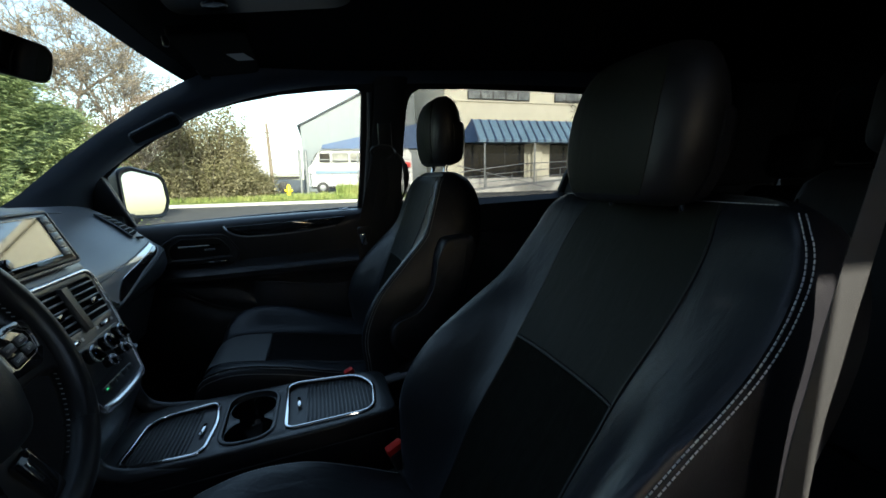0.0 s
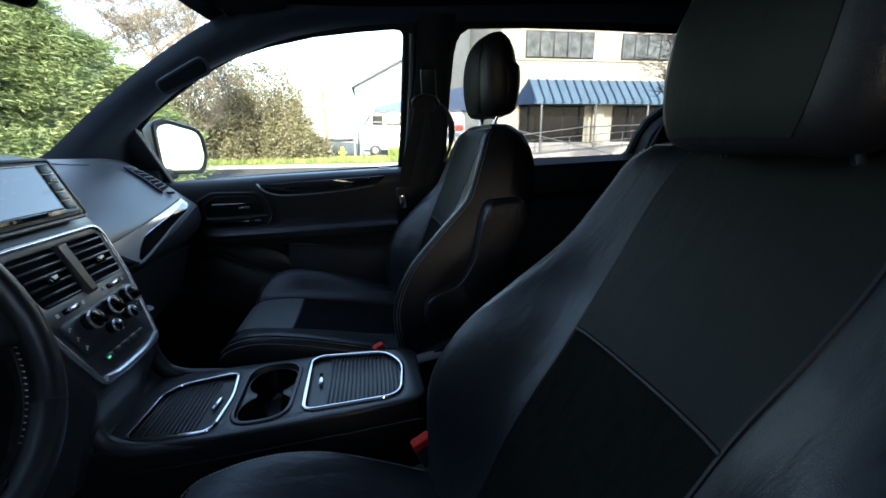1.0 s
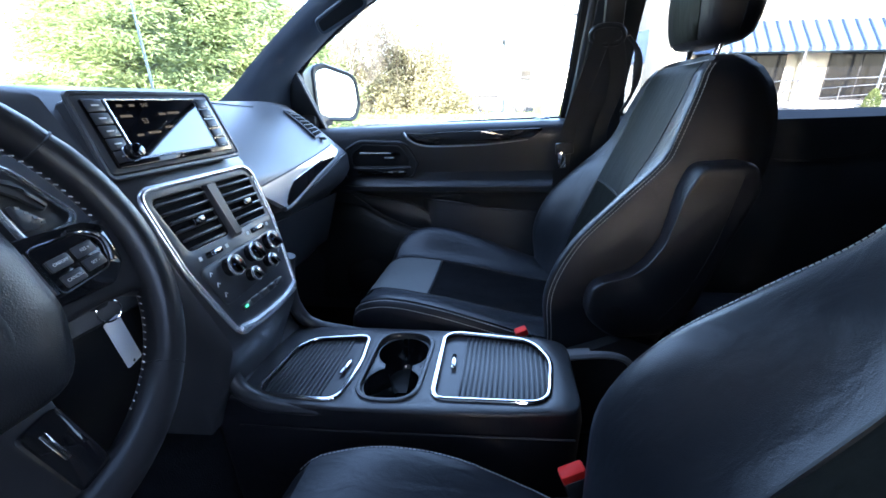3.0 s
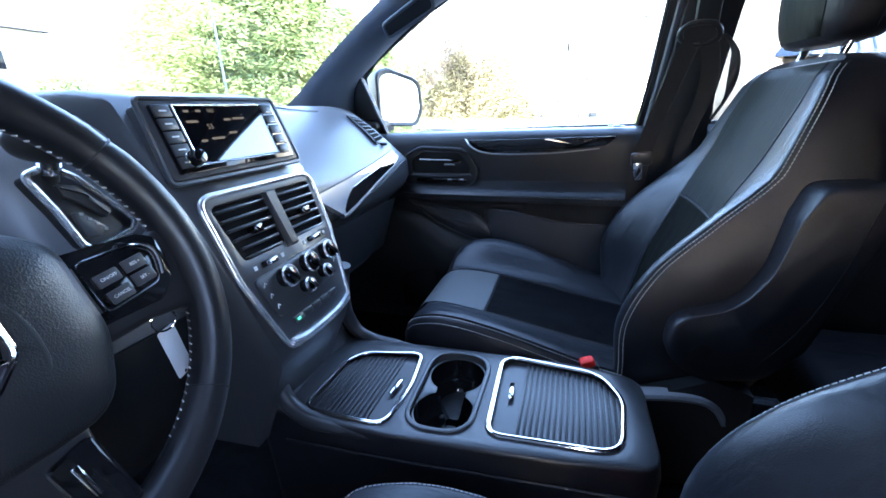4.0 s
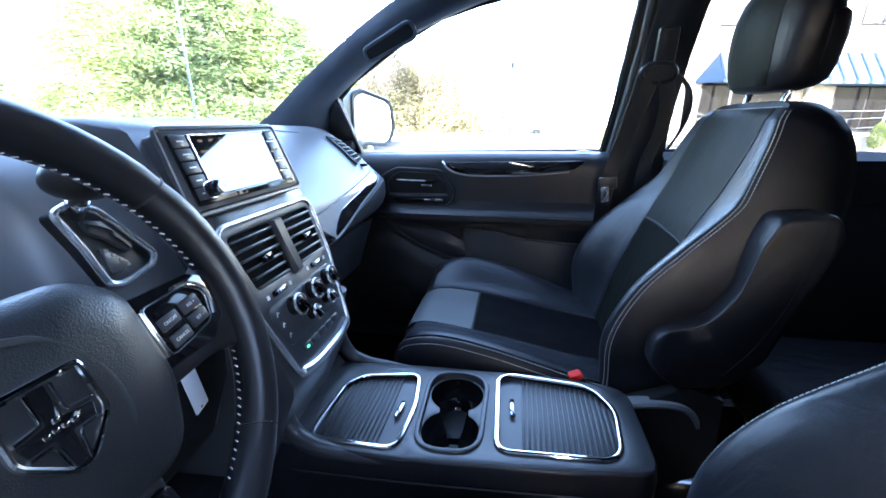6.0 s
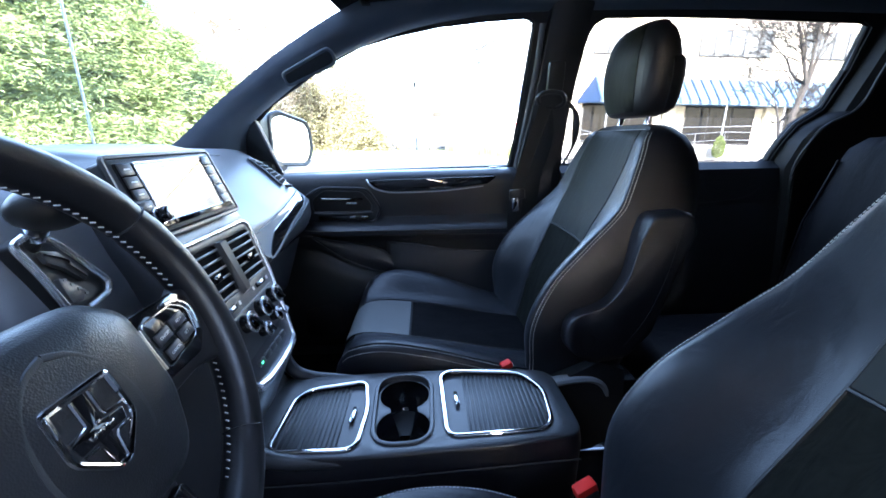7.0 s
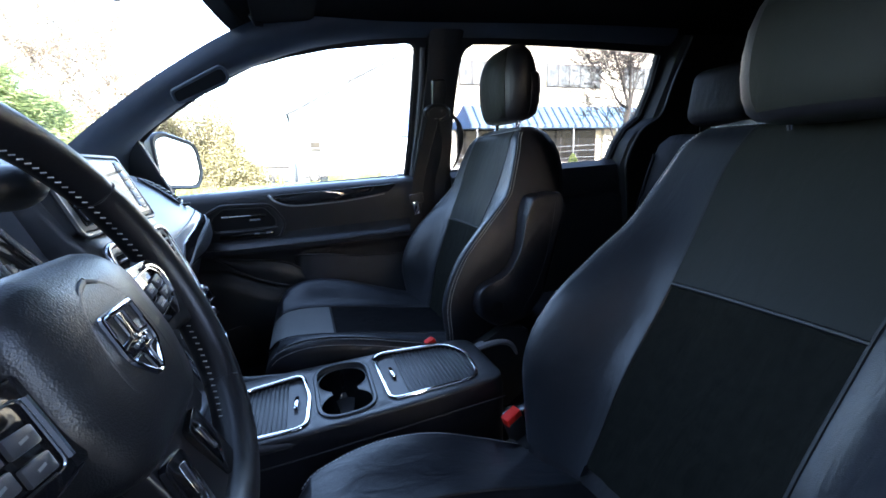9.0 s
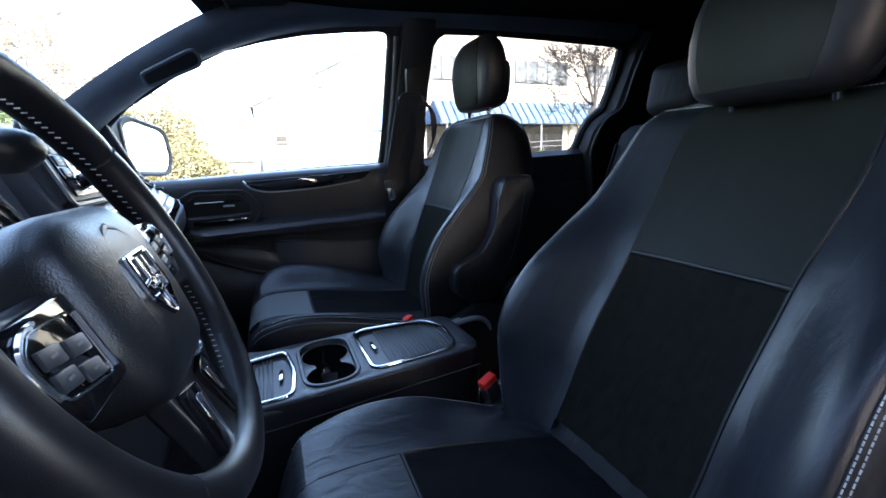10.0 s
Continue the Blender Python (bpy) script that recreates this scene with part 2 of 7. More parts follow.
def shell(f, us, vs, thick):
    """A sheet over f(u, v), given the vector thick as its depth."""
    t = Vector(thick)
    top = [[Vector(f(u, v)) for u in us] for v in vs]
    bm = bmesh.new()
    a = [[bm.verts.new(p) for p in r] for r in top]
    b = [[bm.verts.new(p + t) for p in r] for r in top]
    n, m = len(us), len(vs)
    for j in range(m - 1):
        for i in range(n - 1):
            bm.faces.new((a[j][i], a[j][i + 1], a[j + 1][i + 1], a[j + 1][i]))
            bm.faces.new((b[j][i], b[j + 1][i], b[j + 1][i + 1], b[j][i + 1]))
    for j in range(m - 1):
        bm.faces.new((a[j][0], a[j + 1][0], b[j + 1][0], b[j][0]))
        bm.faces.new((a[j][n - 1], b[j][n - 1], b[j + 1][n - 1], a[j + 1][n - 1]))
    for i in range(n - 1):
        bm.faces.new((a[0][i], b[0][i], b[0][i + 1], a[0][i + 1]))
        bm.faces.new((a[m - 1][i], a[m - 1][i + 1], b[m - 1][i + 1], b[m - 1][i]))
    return bm


def box(cx, cy, cz, sx, sy, sz, bevel=0.0, m=None, bm=None, seg=2):
    own = bmesh.new()
    bmesh.ops.create_cube(own, size=1)
    bmesh.ops.scale(own, vec=(sx, sy, sz), verts=own.verts)
    if bevel:
        bmesh.ops.bevel(own, geom=own.edges[:], offset=bevel, segments=seg, profile=0.5, affect="EDGES")
    bmesh.ops.translate(own, vec=(cx, cy, cz), verts=own.verts)
    if m is not None:
        own.transform(m)
    return merge(bm, own)


def merge(bm, own):
    if bm is None:
        return own
    me = bpy.data.meshes.new("tmp")
    own.to_mesh(me)
    own.free()
    bm.from_mesh(me)
    bpy.data.meshes.remove(me)
    return bm


def cyl(r1, r2, h, m, seg=24, bevel=0.0, bm=None):
    """A round piece along its own z, from 0 to h, then placed by m."""
    own = bmesh.new()
    bmesh.ops.create_cone(own, cap_ends=True, segments=seg, radius1=r1, radius2=r2, depth=h)
    bmesh.ops.translate(own, vec=(0, 0, h / 2), verts=own.verts)
    if bevel:
        es = [e for e in own.edges if abs(e.verts[0].co.z - e.verts[1].co.z) < 1e-6]
        bmesh.ops.bevel(own, geom=es, offset=bevel, segments=2, profile=0.5, affect="EDGES")
    own.transform(m)
    return merge(bm, own)


def tube(points, radius, seg=8, closed=False, bm=None, flat=1.0, up=Vector((0, 0, 1))):
    """A rod along points; flat: its thickness across the second direction."""
    pts = [Vector(p) for p in points]
    rings = []
    n = len(pts)
    for i, p in enumerate(pts):
        a = pts[(i - 1) % n] if closed or i else pts[0]
        b = pts[(i + 1) % n] if closed or i < n - 1 else pts[-1]
        d = (b - a).normalized()
        s = d.cross(up)
        s = s.normalized() if s.length > 1e-4 else d.orthogonal().normalized()
        w = s.cross(d).normalized()
        r = radius(i / max(1, n - 1)) if callable(radius) else radius
        rings.append([p + (s * math.cos(k) + w * math.sin(k) * flat) * r for k in (2 * math.pi * j / seg for j in range(seg))])
    if closed:
        rings.append(rings[0])
        own = loft(rings, caps=False)
        bmesh.ops.remove_doubles(own, verts=own.verts, dist=1e-6)
    else:
        own = loft(rings)
    return merge(bm, own)


def smooth(points, n=8, closed=False):
    """A curve through points."""
    p = [Vector(q) for q in points]
    out = []
    m = len(p)
    for i in range(m if closed else m - 1):
        a = p[(i - 1) % m] if closed or i else p[0]
        b, c = p[i], p[(i + 1) % m]
        d = p[(i + 2) % m] if closed or i < m - 2 else p[-1]
        for k in range(n):
            t = k / n
            out.append(0.5 * ((2 * b) + (c - a) * t + (2 * a - 5 * b + 4 * c - d) * t * t + (3 * b - a - 3 * c + d) * t**3))
    if not closed:
        out.append(p[-1])
    return out


def rounded(corners, r, seg=6):
    """A plane outline (pairs) with its corners rounded; r: one radius or one for each corner."""
    out = []
    n = len(corners)
    for i in range(n):
        p, a, b = (Vector(corners[k % n]) for k in (i, i - 1, i + 1))
        rr = r[i] if isinstance(r, (list, tuple)) else r
        da, db = (a - p).normalized(), (b - p).normalized()
        half = da.angle(db) / 2
        cut = min(rr / math.tan(half), (a - p).length * 0.49, (b - p).length * 0.49)
        for k in range(seg + 1):
            t = k / seg
            out.append((p + da * cut) * (1 - t) ** 2 + p * 2 * t * (1 - t) + (p + db * cut) * t**2)
    return out


def on(m, pts, w=0.0):
    """Plane points (u, v) put into space by m, raised by w."""
    return [m @ Vector((p[0], p[1], w)) for p in pts]


def plate(outline, holes, m, thick, bevel=0.0):
    """A plate with holes, on the plane of m, from w = -thick to 0."""
    bm = bmesh.new()
    loops = []
    for pts in [outline, *holes]:
        vs = [bm.verts.new((p[0], p[1], 0)) for p in pts]
        loops.append([bm.edges.new((vs[i], vs[(i + 1) % len(vs)])) for i in range(len(vs))])
    if holes:
        bmesh.ops.triangle_fill(bm, use_beauty=True, use_dissolve=False, edges=[e for l in loops for e in l], normal=(0, 0, 1))
    else:
        bm.faces.new(bm.verts[:])
    ext = bmesh.ops.extrude_face_region(bm, geom=bm.faces[:])
    bmesh.ops.translate(bm, vec=(0, 0, -thick), verts=[g for g in ext["geom"] if isinstance(g, bmesh.types.BMVert)])
    if bevel:
        es = [e for e in bm.edges if e.is_manifold and abs(e.verts[0].co.z) < 1e-6 and abs(e.verts[1].co.z) < 1e-6 and e.calc_face_angle(0) > 0.7]
        bmesh.ops.bevel(bm, geom=es, offset=bevel, segments=2, profile=0.5, affect="EDGES")
    bm.transform(m)
    return bm


def ringband(outline, m, depth, inset=0.0):
    """The inner wall of an opening, going down from its edge."""
    c = sum((Vector(p) for p in outline), Vector((0, 0))) / len(outline)
    low = [c + (Vector(p) - c) * (1 - inset) for p in outline]
    return loft([on(m, outline, 0.0), on(m, low, -depth)], caps=False)


def axes(o, u, v):
    """A frame with its first two directions."""
    u = Vector(u).normalized()
    v = (Vector(v) - u * Vector(v).dot(u)).normalized()
    w = u.cross(v)
    m = Matrix((u, v, w)).transposed().to_4x4()
    m.translation = o
    return m


def dashes(points, pitch, length, r, lift=Vector((0, 0, 0)), bm=None):
    """Stitches along a line."""
    pts = [Vector(p) for p in points]
    out_v, out_f = [], []
    acc, at = 0.0, 0.0
    for a, b in zip(pts, pts[1:]):
        d = b - a
        L = d.length
        if L < 1e-9:
            continue
        d.normalize()
        s = d.orthogonal().normalized()
        w = d.cross(s)
        while at < acc + L:
            p = a + d * (at - acc) + lift
            k = len(out_v)
            for e in (0, length):
                for q in range(4):
                    x = math.pi / 2 * q
                    out_v.append(p + d * e + (s * math.cos(x) + w * math.sin(x)) * r)
            for q in range(4):
                out_f.append((k + q, k + (q + 1) % 4, k + 4 + (q + 1) % 4, k + 4 + q))
            out_f += [(k, k + 3, k + 2, k + 1), (k + 4, k + 5, k + 6, k + 7)]
            at += pitch
        acc += L
    bm = bm or bmesh.new()
    vs = [bm.verts.new(v) for v in out_v]
    for f in out_f:
        bm.faces.new([vs[i] for i in f])
    return bm


def lettering(text, size, m, material, parent, name="lettering", depth=0.0003):
    """Raised writing in the plane of m, centred."""
    cu = bpy.data.curves.new("text", "FONT")
    cu.body, cu.size, cu.align_x, cu.align_y, cu.extrude = text, size, "CENTER", "CENTER", depth
    tmp = bpy.data.objects.new("text", cu)
    me = bpy.data.meshes.new_from_object(tmp)
    bpy.data.objects.remove(tmp)
    me.transform(Matrix.Translation(-BASE[parent]) @ m)
    me.materials.append(material)
    me.name = name
    ob = new(name, me)
    ob.parent = parent
    BASE[ob] = BASE[parent]
    return ob


# ---- the car: floor, roof, pillars, glass ----
YC = 0.03                      # the car's middle line
SIDE = lambda z: 0.81 - 0.36 * (z - 1.16)      # the passenger glass leans in with height


def mirror_y(y):
    return 2 * YC - y


car_floor = thing("floor", "black carpeted floor of the car", "floor", (0.9, YC, 0.40), kind="structure")
part("carpet", box(0.9, YC, 0.405, 3.3, 1.56, 0.05, 0.01), M["carpet"], car_floor)
part("tunnel", loft([[(x, YC - 0.2, 0.42), (x, YC - 0.13, 0.52), (x, YC + 0.13, 0.52), (x, YC + 0.2, 0.42)] for x in (-0.75, 0.0, 0.55)]), M["carpet"], car_floor)
part("toe_board", loft([[(-0.55, y, 0.42), (-0.82, y, 0.72), (-0.88, y, 0.72), (-0.88, y, 0.38), (-0.55, y, 0.38)] for y in (-0.72, 0.78)]), M["carpet"], car_floor)

part("sill", box(0.0, 0.778, 0.46, 1.3, 0.05, 0.13, 0.012), M["carpet"], car_floor)
part("door_step", box(1.05, 0.742, 0.462, 0.78, 0.04, 0.075, 0.006), M["carpet"], car_floor)
part("sill_strip", box(1.05, 0.733, 0.5015, 0.75, 0.012, 0.006, 0.002), M["satin"], car_floor, "bright metal strip on the door sill")
# seat rails in the floor
for y in (0.30, 0.62):
    rail = thing("seat_rail", "bright steel seat rail on the black carpet", "rail", (0.5, y, 0.43), group="seat rails")
    part("track", box(0.55, y, 0.44, 0.75, 0.035, 0.02, 0.004), M["satin"], rail)

# headliner: a cambered sheet that closes the roof
roof = thing("ceiling", "black woven cloth headliner under the roof", "ceiling", (0.9, YC, 1.66), kind="structure")


def headliner(u, v):
    x = -0.075 + 2.75 * u
    half = 0.63
    y = YC + half * v
    z = 1.622 + 0.055 * (1 - v * v) + 0.02 * math.sin(math.pi * min(1, u * 1.2)) - 0.02 * max(0, u - 0.8)
    return (x + 0.03 * (1 - v * v) * (1 - u) * -1.6, y, z)


part("lining", shell(headliner, [i / 30 for i in range(31)], [-1 + i / 10 for i in range(21)], (0, 0, 0.02)), M["headliner"], roof)
part("outer_roof", shell(lambda u, v: (headliner(u, v)[0], headliner(u, v)[1] + 0.08 * v, headliner(u, v)[2] + 0.07), [i / 20 for i in range(21)], [-1 + i / 8 for i in range(17)], (0, 0, 0.012)), M["body"], roof)

# outline of the two passenger windows, as x and z
FRONT_WIN = [(-0.385, 1.335), (-0.33, 1.383), (-0.273, 1.416), (-0.144, 1.49), (-0.04, 1.534), (0.06, 1.559), (0.192, 1.582), (0.326, 1.594), (0.435, 1.600),
             (0.454, 1.597), (0.465, 1.588), (0.468, 1.570), (0.448, 1.30), (0.429, 1.166), (0.20, 1.164), (-0.02, 1.161), (-0.30, 1.154), (-0.40, 1.15), (-0.402, 1.24)]
REAR_WIN = [(0.620, 1.525), (0.627, 1.560), (0.642, 1.584), (0.672, 1.600), (0.86, 1.601), (1.106, 1.594), (1.45, 1.580), (1.482, 1.566), (1.482, 1.45), (1.462, 1.338),
            (1.40, 1.29), (1.375, 1.235), (1.357, 1.168), (1.33, 1.15), (1.092, 1.16), (0.80, 1.164), (0.612, 1.168), (0.60, 1.24), (0.61, 1.42)]


def side_frame(near):
    """u along the car, v up the leaning side, w into the cabin or out of it."""
    o = Vector((0, SIDE(1.16), 1.16))
    if near:
        return axes((0, mirror_y(o.y), o.z), (1, 0, 0), (0, 0.36, 1))
    return axes(o, (1, 0, 0), (0, -0.36, 1))


LEN = math.hypot(1, 0.36)


def uv(pts):
    return [(x, (z - 1.16) * LEN) for x, z in pts]


# passenger side: one frame with the two openings through it
far_side = thing("wall_passenger", "black upper side frame of the car round its windows", "wall", (0.6, 0.74, 1.16), kind="structure")
m = side_frame(False)
outer = [(-0.62, 1.02), (-0.64, 1.25), (-0.46, 1.38), (-0.26, 1.515), (-0.06, 1.61), (0.06, 1.632), (2.7, 1.64), (2.75, 1.02)]
part("side_frame", plate(uv(outer), [uv(FRONT_WIN), uv(REAR_WIN)], m @ Matrix.Translation((0, 0, 0.0)), 0.035), M["plastic"], far_side)
part("seal", tube(on(m, uv(FRONT_WIN), -0.012), 0.008, 6, True), M["rubber"], far_side)
part("seal", tube(on(m, uv(REAR_WIN), -0.012), 0.008, 6, True), M["rubber"], far_side)
# the pale channel that runs up the rear edge of the front door's glass
part("glass_channel", tube(on(m, uv([(0.452, 1.17), (0.468, 1.30), (0.484, 1.46), (0.489, 1.585)]), 0.003), 0.0095, 8), M["greytrim"], far_side, "grey weather strip")
part("lower_panel", loft([[(x, 0.80, 1.14), (x, 0.86, 1.14), (x, 0.92, 0.85), (x, 0.90, 0.35), (x, 0.80, 0.35)] for x in (-0.85, 0.5, 2.7)]), M["body"], far_side, "dark grey outer body side")


def pane(name, outline, m, material, label, w):
    g = thing(name, label, "window", tuple(m @ Vector((outline[0][0], outline[0][1], 0))), kind="structure")
    ob = part("pane", plate(outline, [], m @ Matrix.Translation((0, 0, w)), 0.004), material, g)
    ob.visible_shadow = material == M["darkglass"]
    return g


pane("window_1", uv(FRONT_WIN), m, M["glass"], "clear side glass of the passenger door", -0.016)
pane("window_2", uv(REAR_WIN), m, M["tint"], "lightly tinted glass of the sliding door", -0.016)

# driver's side: front opening left free by the open door, rear part closed with dark glass
near_side = thing("wall_driver", "black upper side frame behind the driver's door opening", "wall", (1.5, mirror_y(0.74), 1.16), kind="structure")
mn = side_frame(True)
near_outer = [(0.62, 0.45), (0.66, 0.90), (0.79, 1.08), (0.81, 1.25), (0.80, 1.52), (0.72, 1.59), (0.50, 1.60), (-0.06, 1.60), (-0.46, 1.36), (-0.66, 1.22), (-0.70, 1.26), (-0.46, 1.43), (-0.08, 1.645), (0.10, 1.66), (2.7, 1.66), (2.75, 0.45)]
near_win = [(x + 0.30, z) for x, z in REAR_WIN]
part("side_frame", plate(uv(near_outer), [uv(near_win)], mn, 0.04), M["plastic"], near_side)
pane("window_3", uv(near_win), mn, M["darkglass"], "tinted glass of the sliding door behind the driver", 0.0)
part("body_side", loft([[(x, -0.80, 1.66), (x, -0.88, 1.45), (x, -0.95, 1.15), (x, -0.97, 0.8), (x, -0.93, 0.42), (x, -0.76, 0.42), (x, -0.70, 1.15), (x, -0.58, 1.66)] for x in (0.90, 1.2, 2.0, 2.7)]), M["dark"], near_side, "dark outer body behind the door opening")
part("rocker", box(0.2, mirror_y(0.82), 0.40, 2.0, 0.14, 0.12, 0.02), M["plastic"], near_side)

# tail of the cabin
tail = thing("wall_rear", "black tailgate trim with a wide rear window", "wall", (2.72, YC, 1.0), kind="structure")
mt = axes((2.72, YC, 1.16), (0, -1, 0), (-0.25, 0, 1))
tail_win = rounded([(-0.55, 0.06), (0.55, 0.06), (0.48, 0.42), (-0.48, 0.42)], 0.06)
part("tailgate", plate([(-0.8, -0.8), (0.8, -0.8), (0.72, 0.54), (-0.72, 0.54)], [tail_win], mt, 0.05), M["plastic"], tail)
part("outer_skin", box(2.80, YC, 1.05, 0.05, 1.75, 1.3, 0.02), M["dark"], tail)
pane("window_4", tail_win, mt, M["darkglass"], "tinted glass of the tailgate", -0.02)

# windshield
WS_LOW = [(-0.66, 0.70, 1.262), (-0.80, 0.45, 1.235), (-0.86, YC, 1.225), (-0.80, -0.39, 1.235), (-0.66, -0.64, 1.262)]
WS_TOP = [(-0.052, 0.60, 1.624), (-0.085, 0.40, 1.645), (-0.10, YC, 1.655), (-0.085, -0.34, 1.645), (-0.052, -0.54, 1.624)]
low, top = smooth(WS_LOW, 6), smooth(WS_TOP, 6)
ws = thing("window_5", "wide raked clear windshield", "windshield", (-0.5, YC, 1.3), kind="structure")
ob = part("pane", shell(lambda u, v: low[u].lerp(top[u], v) + Vector((-0.03, 0, 0.045)) * math.sin(math.pi * v), range(len(low)), [i / 6 for i in range(7)], (-0.004, 0, 0.003)), M["glass"], ws)
ob.visible_shadow = False
part("top_band", shell(lambda u, v: low[u].lerp(top[u], 0.955 + 0.05 * v) + Vector((0.006, 0, 0.0)), range(len(top)), [0, 1], (0.0, 0, 0.004)), M["dark"], ws, "black printed band")

# A-pillar trims with the moulded grab handle


def pillar(sign):
    y = (lambda v: v) if sign > 0 else mirror_y
    p = thing("pillar_front", "dark plastic windshield pillar trim with a recessed grab handle" if sign > 0 else "dark plastic windshield pillar trim", "pillar", (-0.45, y(0.70), 1.30), kind="structure")
    front = smooth([(-0.675, 0.675, 1.245), (-0.588, 0.664, 1.286), (-0.437, 0.648, 1.397), (-0.244, 0.626, 1.521), (-0.035, 0.592, 1.622), (0.12, 0.575, 1.652), (0.46, 0.60, 1.662), (1.0, 0.60, 1.662), (1.5, 0.60, 1.652)], 6)
    back = smooth([(-0.45, 0.762, 1.175), (-0.415, 0.745, 1.305), (-0.31, 0.722, 1.392), (-0.144, 0.684, 1.487), (0.02, 0.660, 1.547), (0.20, 0.650, 1.588), (0.46, 0.646, 1.611), (1.0, 0.645, 1.612), (1.5, 0.645, 1.598)], 6)
    rings = []
    for a, b in zip(front, back):
        c = a.lerp(b, 0.5)
        bulge = Vector((0.01, -0.028, -0.014)) * (1.0 if c.x < 0.1 else max(0.35, 1 - (c.x - 0.1) * 3))
        pts = [a, a.lerp(b, 0.12) + bulge * 0.45, a.lerp(b, 0.3) + bulge * 0.9, c + bulge, a.lerp(b, 0.72) + bulge * 0.9, a.lerp(b, 0.9) + bulge * 0.5, b, b + Vector((0, 0.03, 0.004)), c + Vector((-0.01, 0.05, 0.02)), a + Vector((-0.008, 0.03, 0.0))]
        rings.append([(q.x, y(q.y), q.z) for q in pts])
    trim = part("trim", loft(rings), M["pillar_trim"], p)
    if sign > 0:
        # the handle: a raised rim round a dark plate that stands for the pocket's shade
        a, b = Vector((-0.247, 0.645, 1.445)), Vector((-0.115, 0.612, 1.500))
        mid = (a + b) / 2
        f = axes(mid + Vector((0.004, -0.018, -0.004)), b - a, Vector((-0.05, -0.55, 0.83)))
        L = (b - a).length / 2 + 0.012
        hole = rounded([(-L, -0.020), (L * 0.92, -0.027), (L, 0.017), (-L * 0.86, 0.015)], [0.017, 0.024, 0.020, 0.016])
        part("grab_handle", tube(on(f, hole, -0.0068), 0.0052, 10, True, up=f.to_3x3() @ Vector((0, 0, 1)), flat=0.75), M["pillar_trim"], p, "moulded rim of the handle")
        part("pocket", plate(hole, [], f @ Matrix.Translation((0, 0, -0.005)), 0.004), M["dark"], p, "dark plate for the shaded hollow behind the handle")
    return p


pillar(1)
pillar(-1)

# B-pillar trim, passenger side, with belt loop and webbing
bp = thing("pillar_middle", "black plastic pillar trim between the side windows", "pillar", (0.53, 0.74, 1.0), kind="structure")
rings = []
for z, x0, x1, d in ((0.62, 0.43, 0.66, 0.045), (0.95, 0.435, 0.645, 0.045), (1.16, 0.445, 0.605, 0.04), (1.35, 0.475, 0.603, 0.035), (1.5, 0.492, 0.612, 0.03), (1.63, 0.50, 0.63, 0.03)):
    y = SIDE(z) if z > 1.1 else SIDE(1.1) - 0.01
    rings.append([(x0, y + 0.01, z), (x0 + 0.008, y - d * 0.7, z), (x0 + 0.035, y - d, z), (x1 - 0.03, y - d, z), (x1 - 0.006, y - d * 0.7, z), (x1, y + 0.01, z)])
part("trim", loft(rings), M["plastic"], bp)

belt = thing("seat_belt", "black webbing seat belt hanging from its pillar loop", "seat belt", (0.5, 0.66, 1.38))
part("height_slider", box(0, 0, 0, 0.05, 0.022, 0.12, 0.009, m=axes((0.532, 0.655, 1.425), (1, 0, 0.05), (0, 1, 0.36))), M["plastic"], belt)
part("belt_loop", tube(smooth([(0.482, 0.640, 1.366), (0.478, 0.632, 1.385), (0.50, 0.622, 1.396), (0.54, 0.618, 1.392), (0.555, 0.626, 1.372), (0.545, 0.64, 1.357), (0.51, 0.645, 1.356)], 5, True), 0.0065, 8, True), M["plastic"], belt)
strap = smooth([(0.512, 0.628, 1.392), (0.485, 0.652, 1.30), (0.455, 0.668, 1.20), (0.43, 0.675, 1.09), (0.425, 0.69, 0.95), (0.44, 0.70, 0.70)], 5)
part("webbing", shell(lambda u, v: strap[v] + Vector((0.022 * u, 0.004 * u, 0.006 * u)), [-1, -0.5, 0, 0.5, 1], range(len(strap)), (0.001, 0.0015, 0)), M["webbing"], belt)
back_strap = smooth([(0.53, 0.632, 1.385), (0.555, 0.66, 1.30), (0.552, 0.69, 1.22), (0.53, 0.70, 1.14), (0.52, 0.70, 0.95)], 5)
part("webbing", shell(lambda u, v: back_strap[v] + Vector((0.02 * u, 0.004 * u, 0.004 * u)), [-1, 0, 1], range(len(back_strap)), (0.001, 0.0015, 0)), M["webbing"], belt)
part("tongue", box(0, 0, 0, 0.05, 0.012, 0.035, 0.005, m=axes((0.43, 0.668, 1.095), (1, 0, 0.1), (0, 1, 0.1))), M["plastic"], belt)
part("tongue_plate", box(0, 0, 0, 0.022, 0.004, 0.045, 0.001, m=axes((0.424, 0.664, 1.063), (1, 0, 0.1), (0, 1, 0.1))), M["chrome"], belt, "chrome belt tongue")
part("slack_loop", tube(smooth([(0.565, 0.63, 1.37), (0.595, 0.64, 1.33), (0.598, 0.655, 1.25), (0.575, 0.67, 1.19)], 6), 0.011, 6, flat=0.3), M["webbing"], belt)

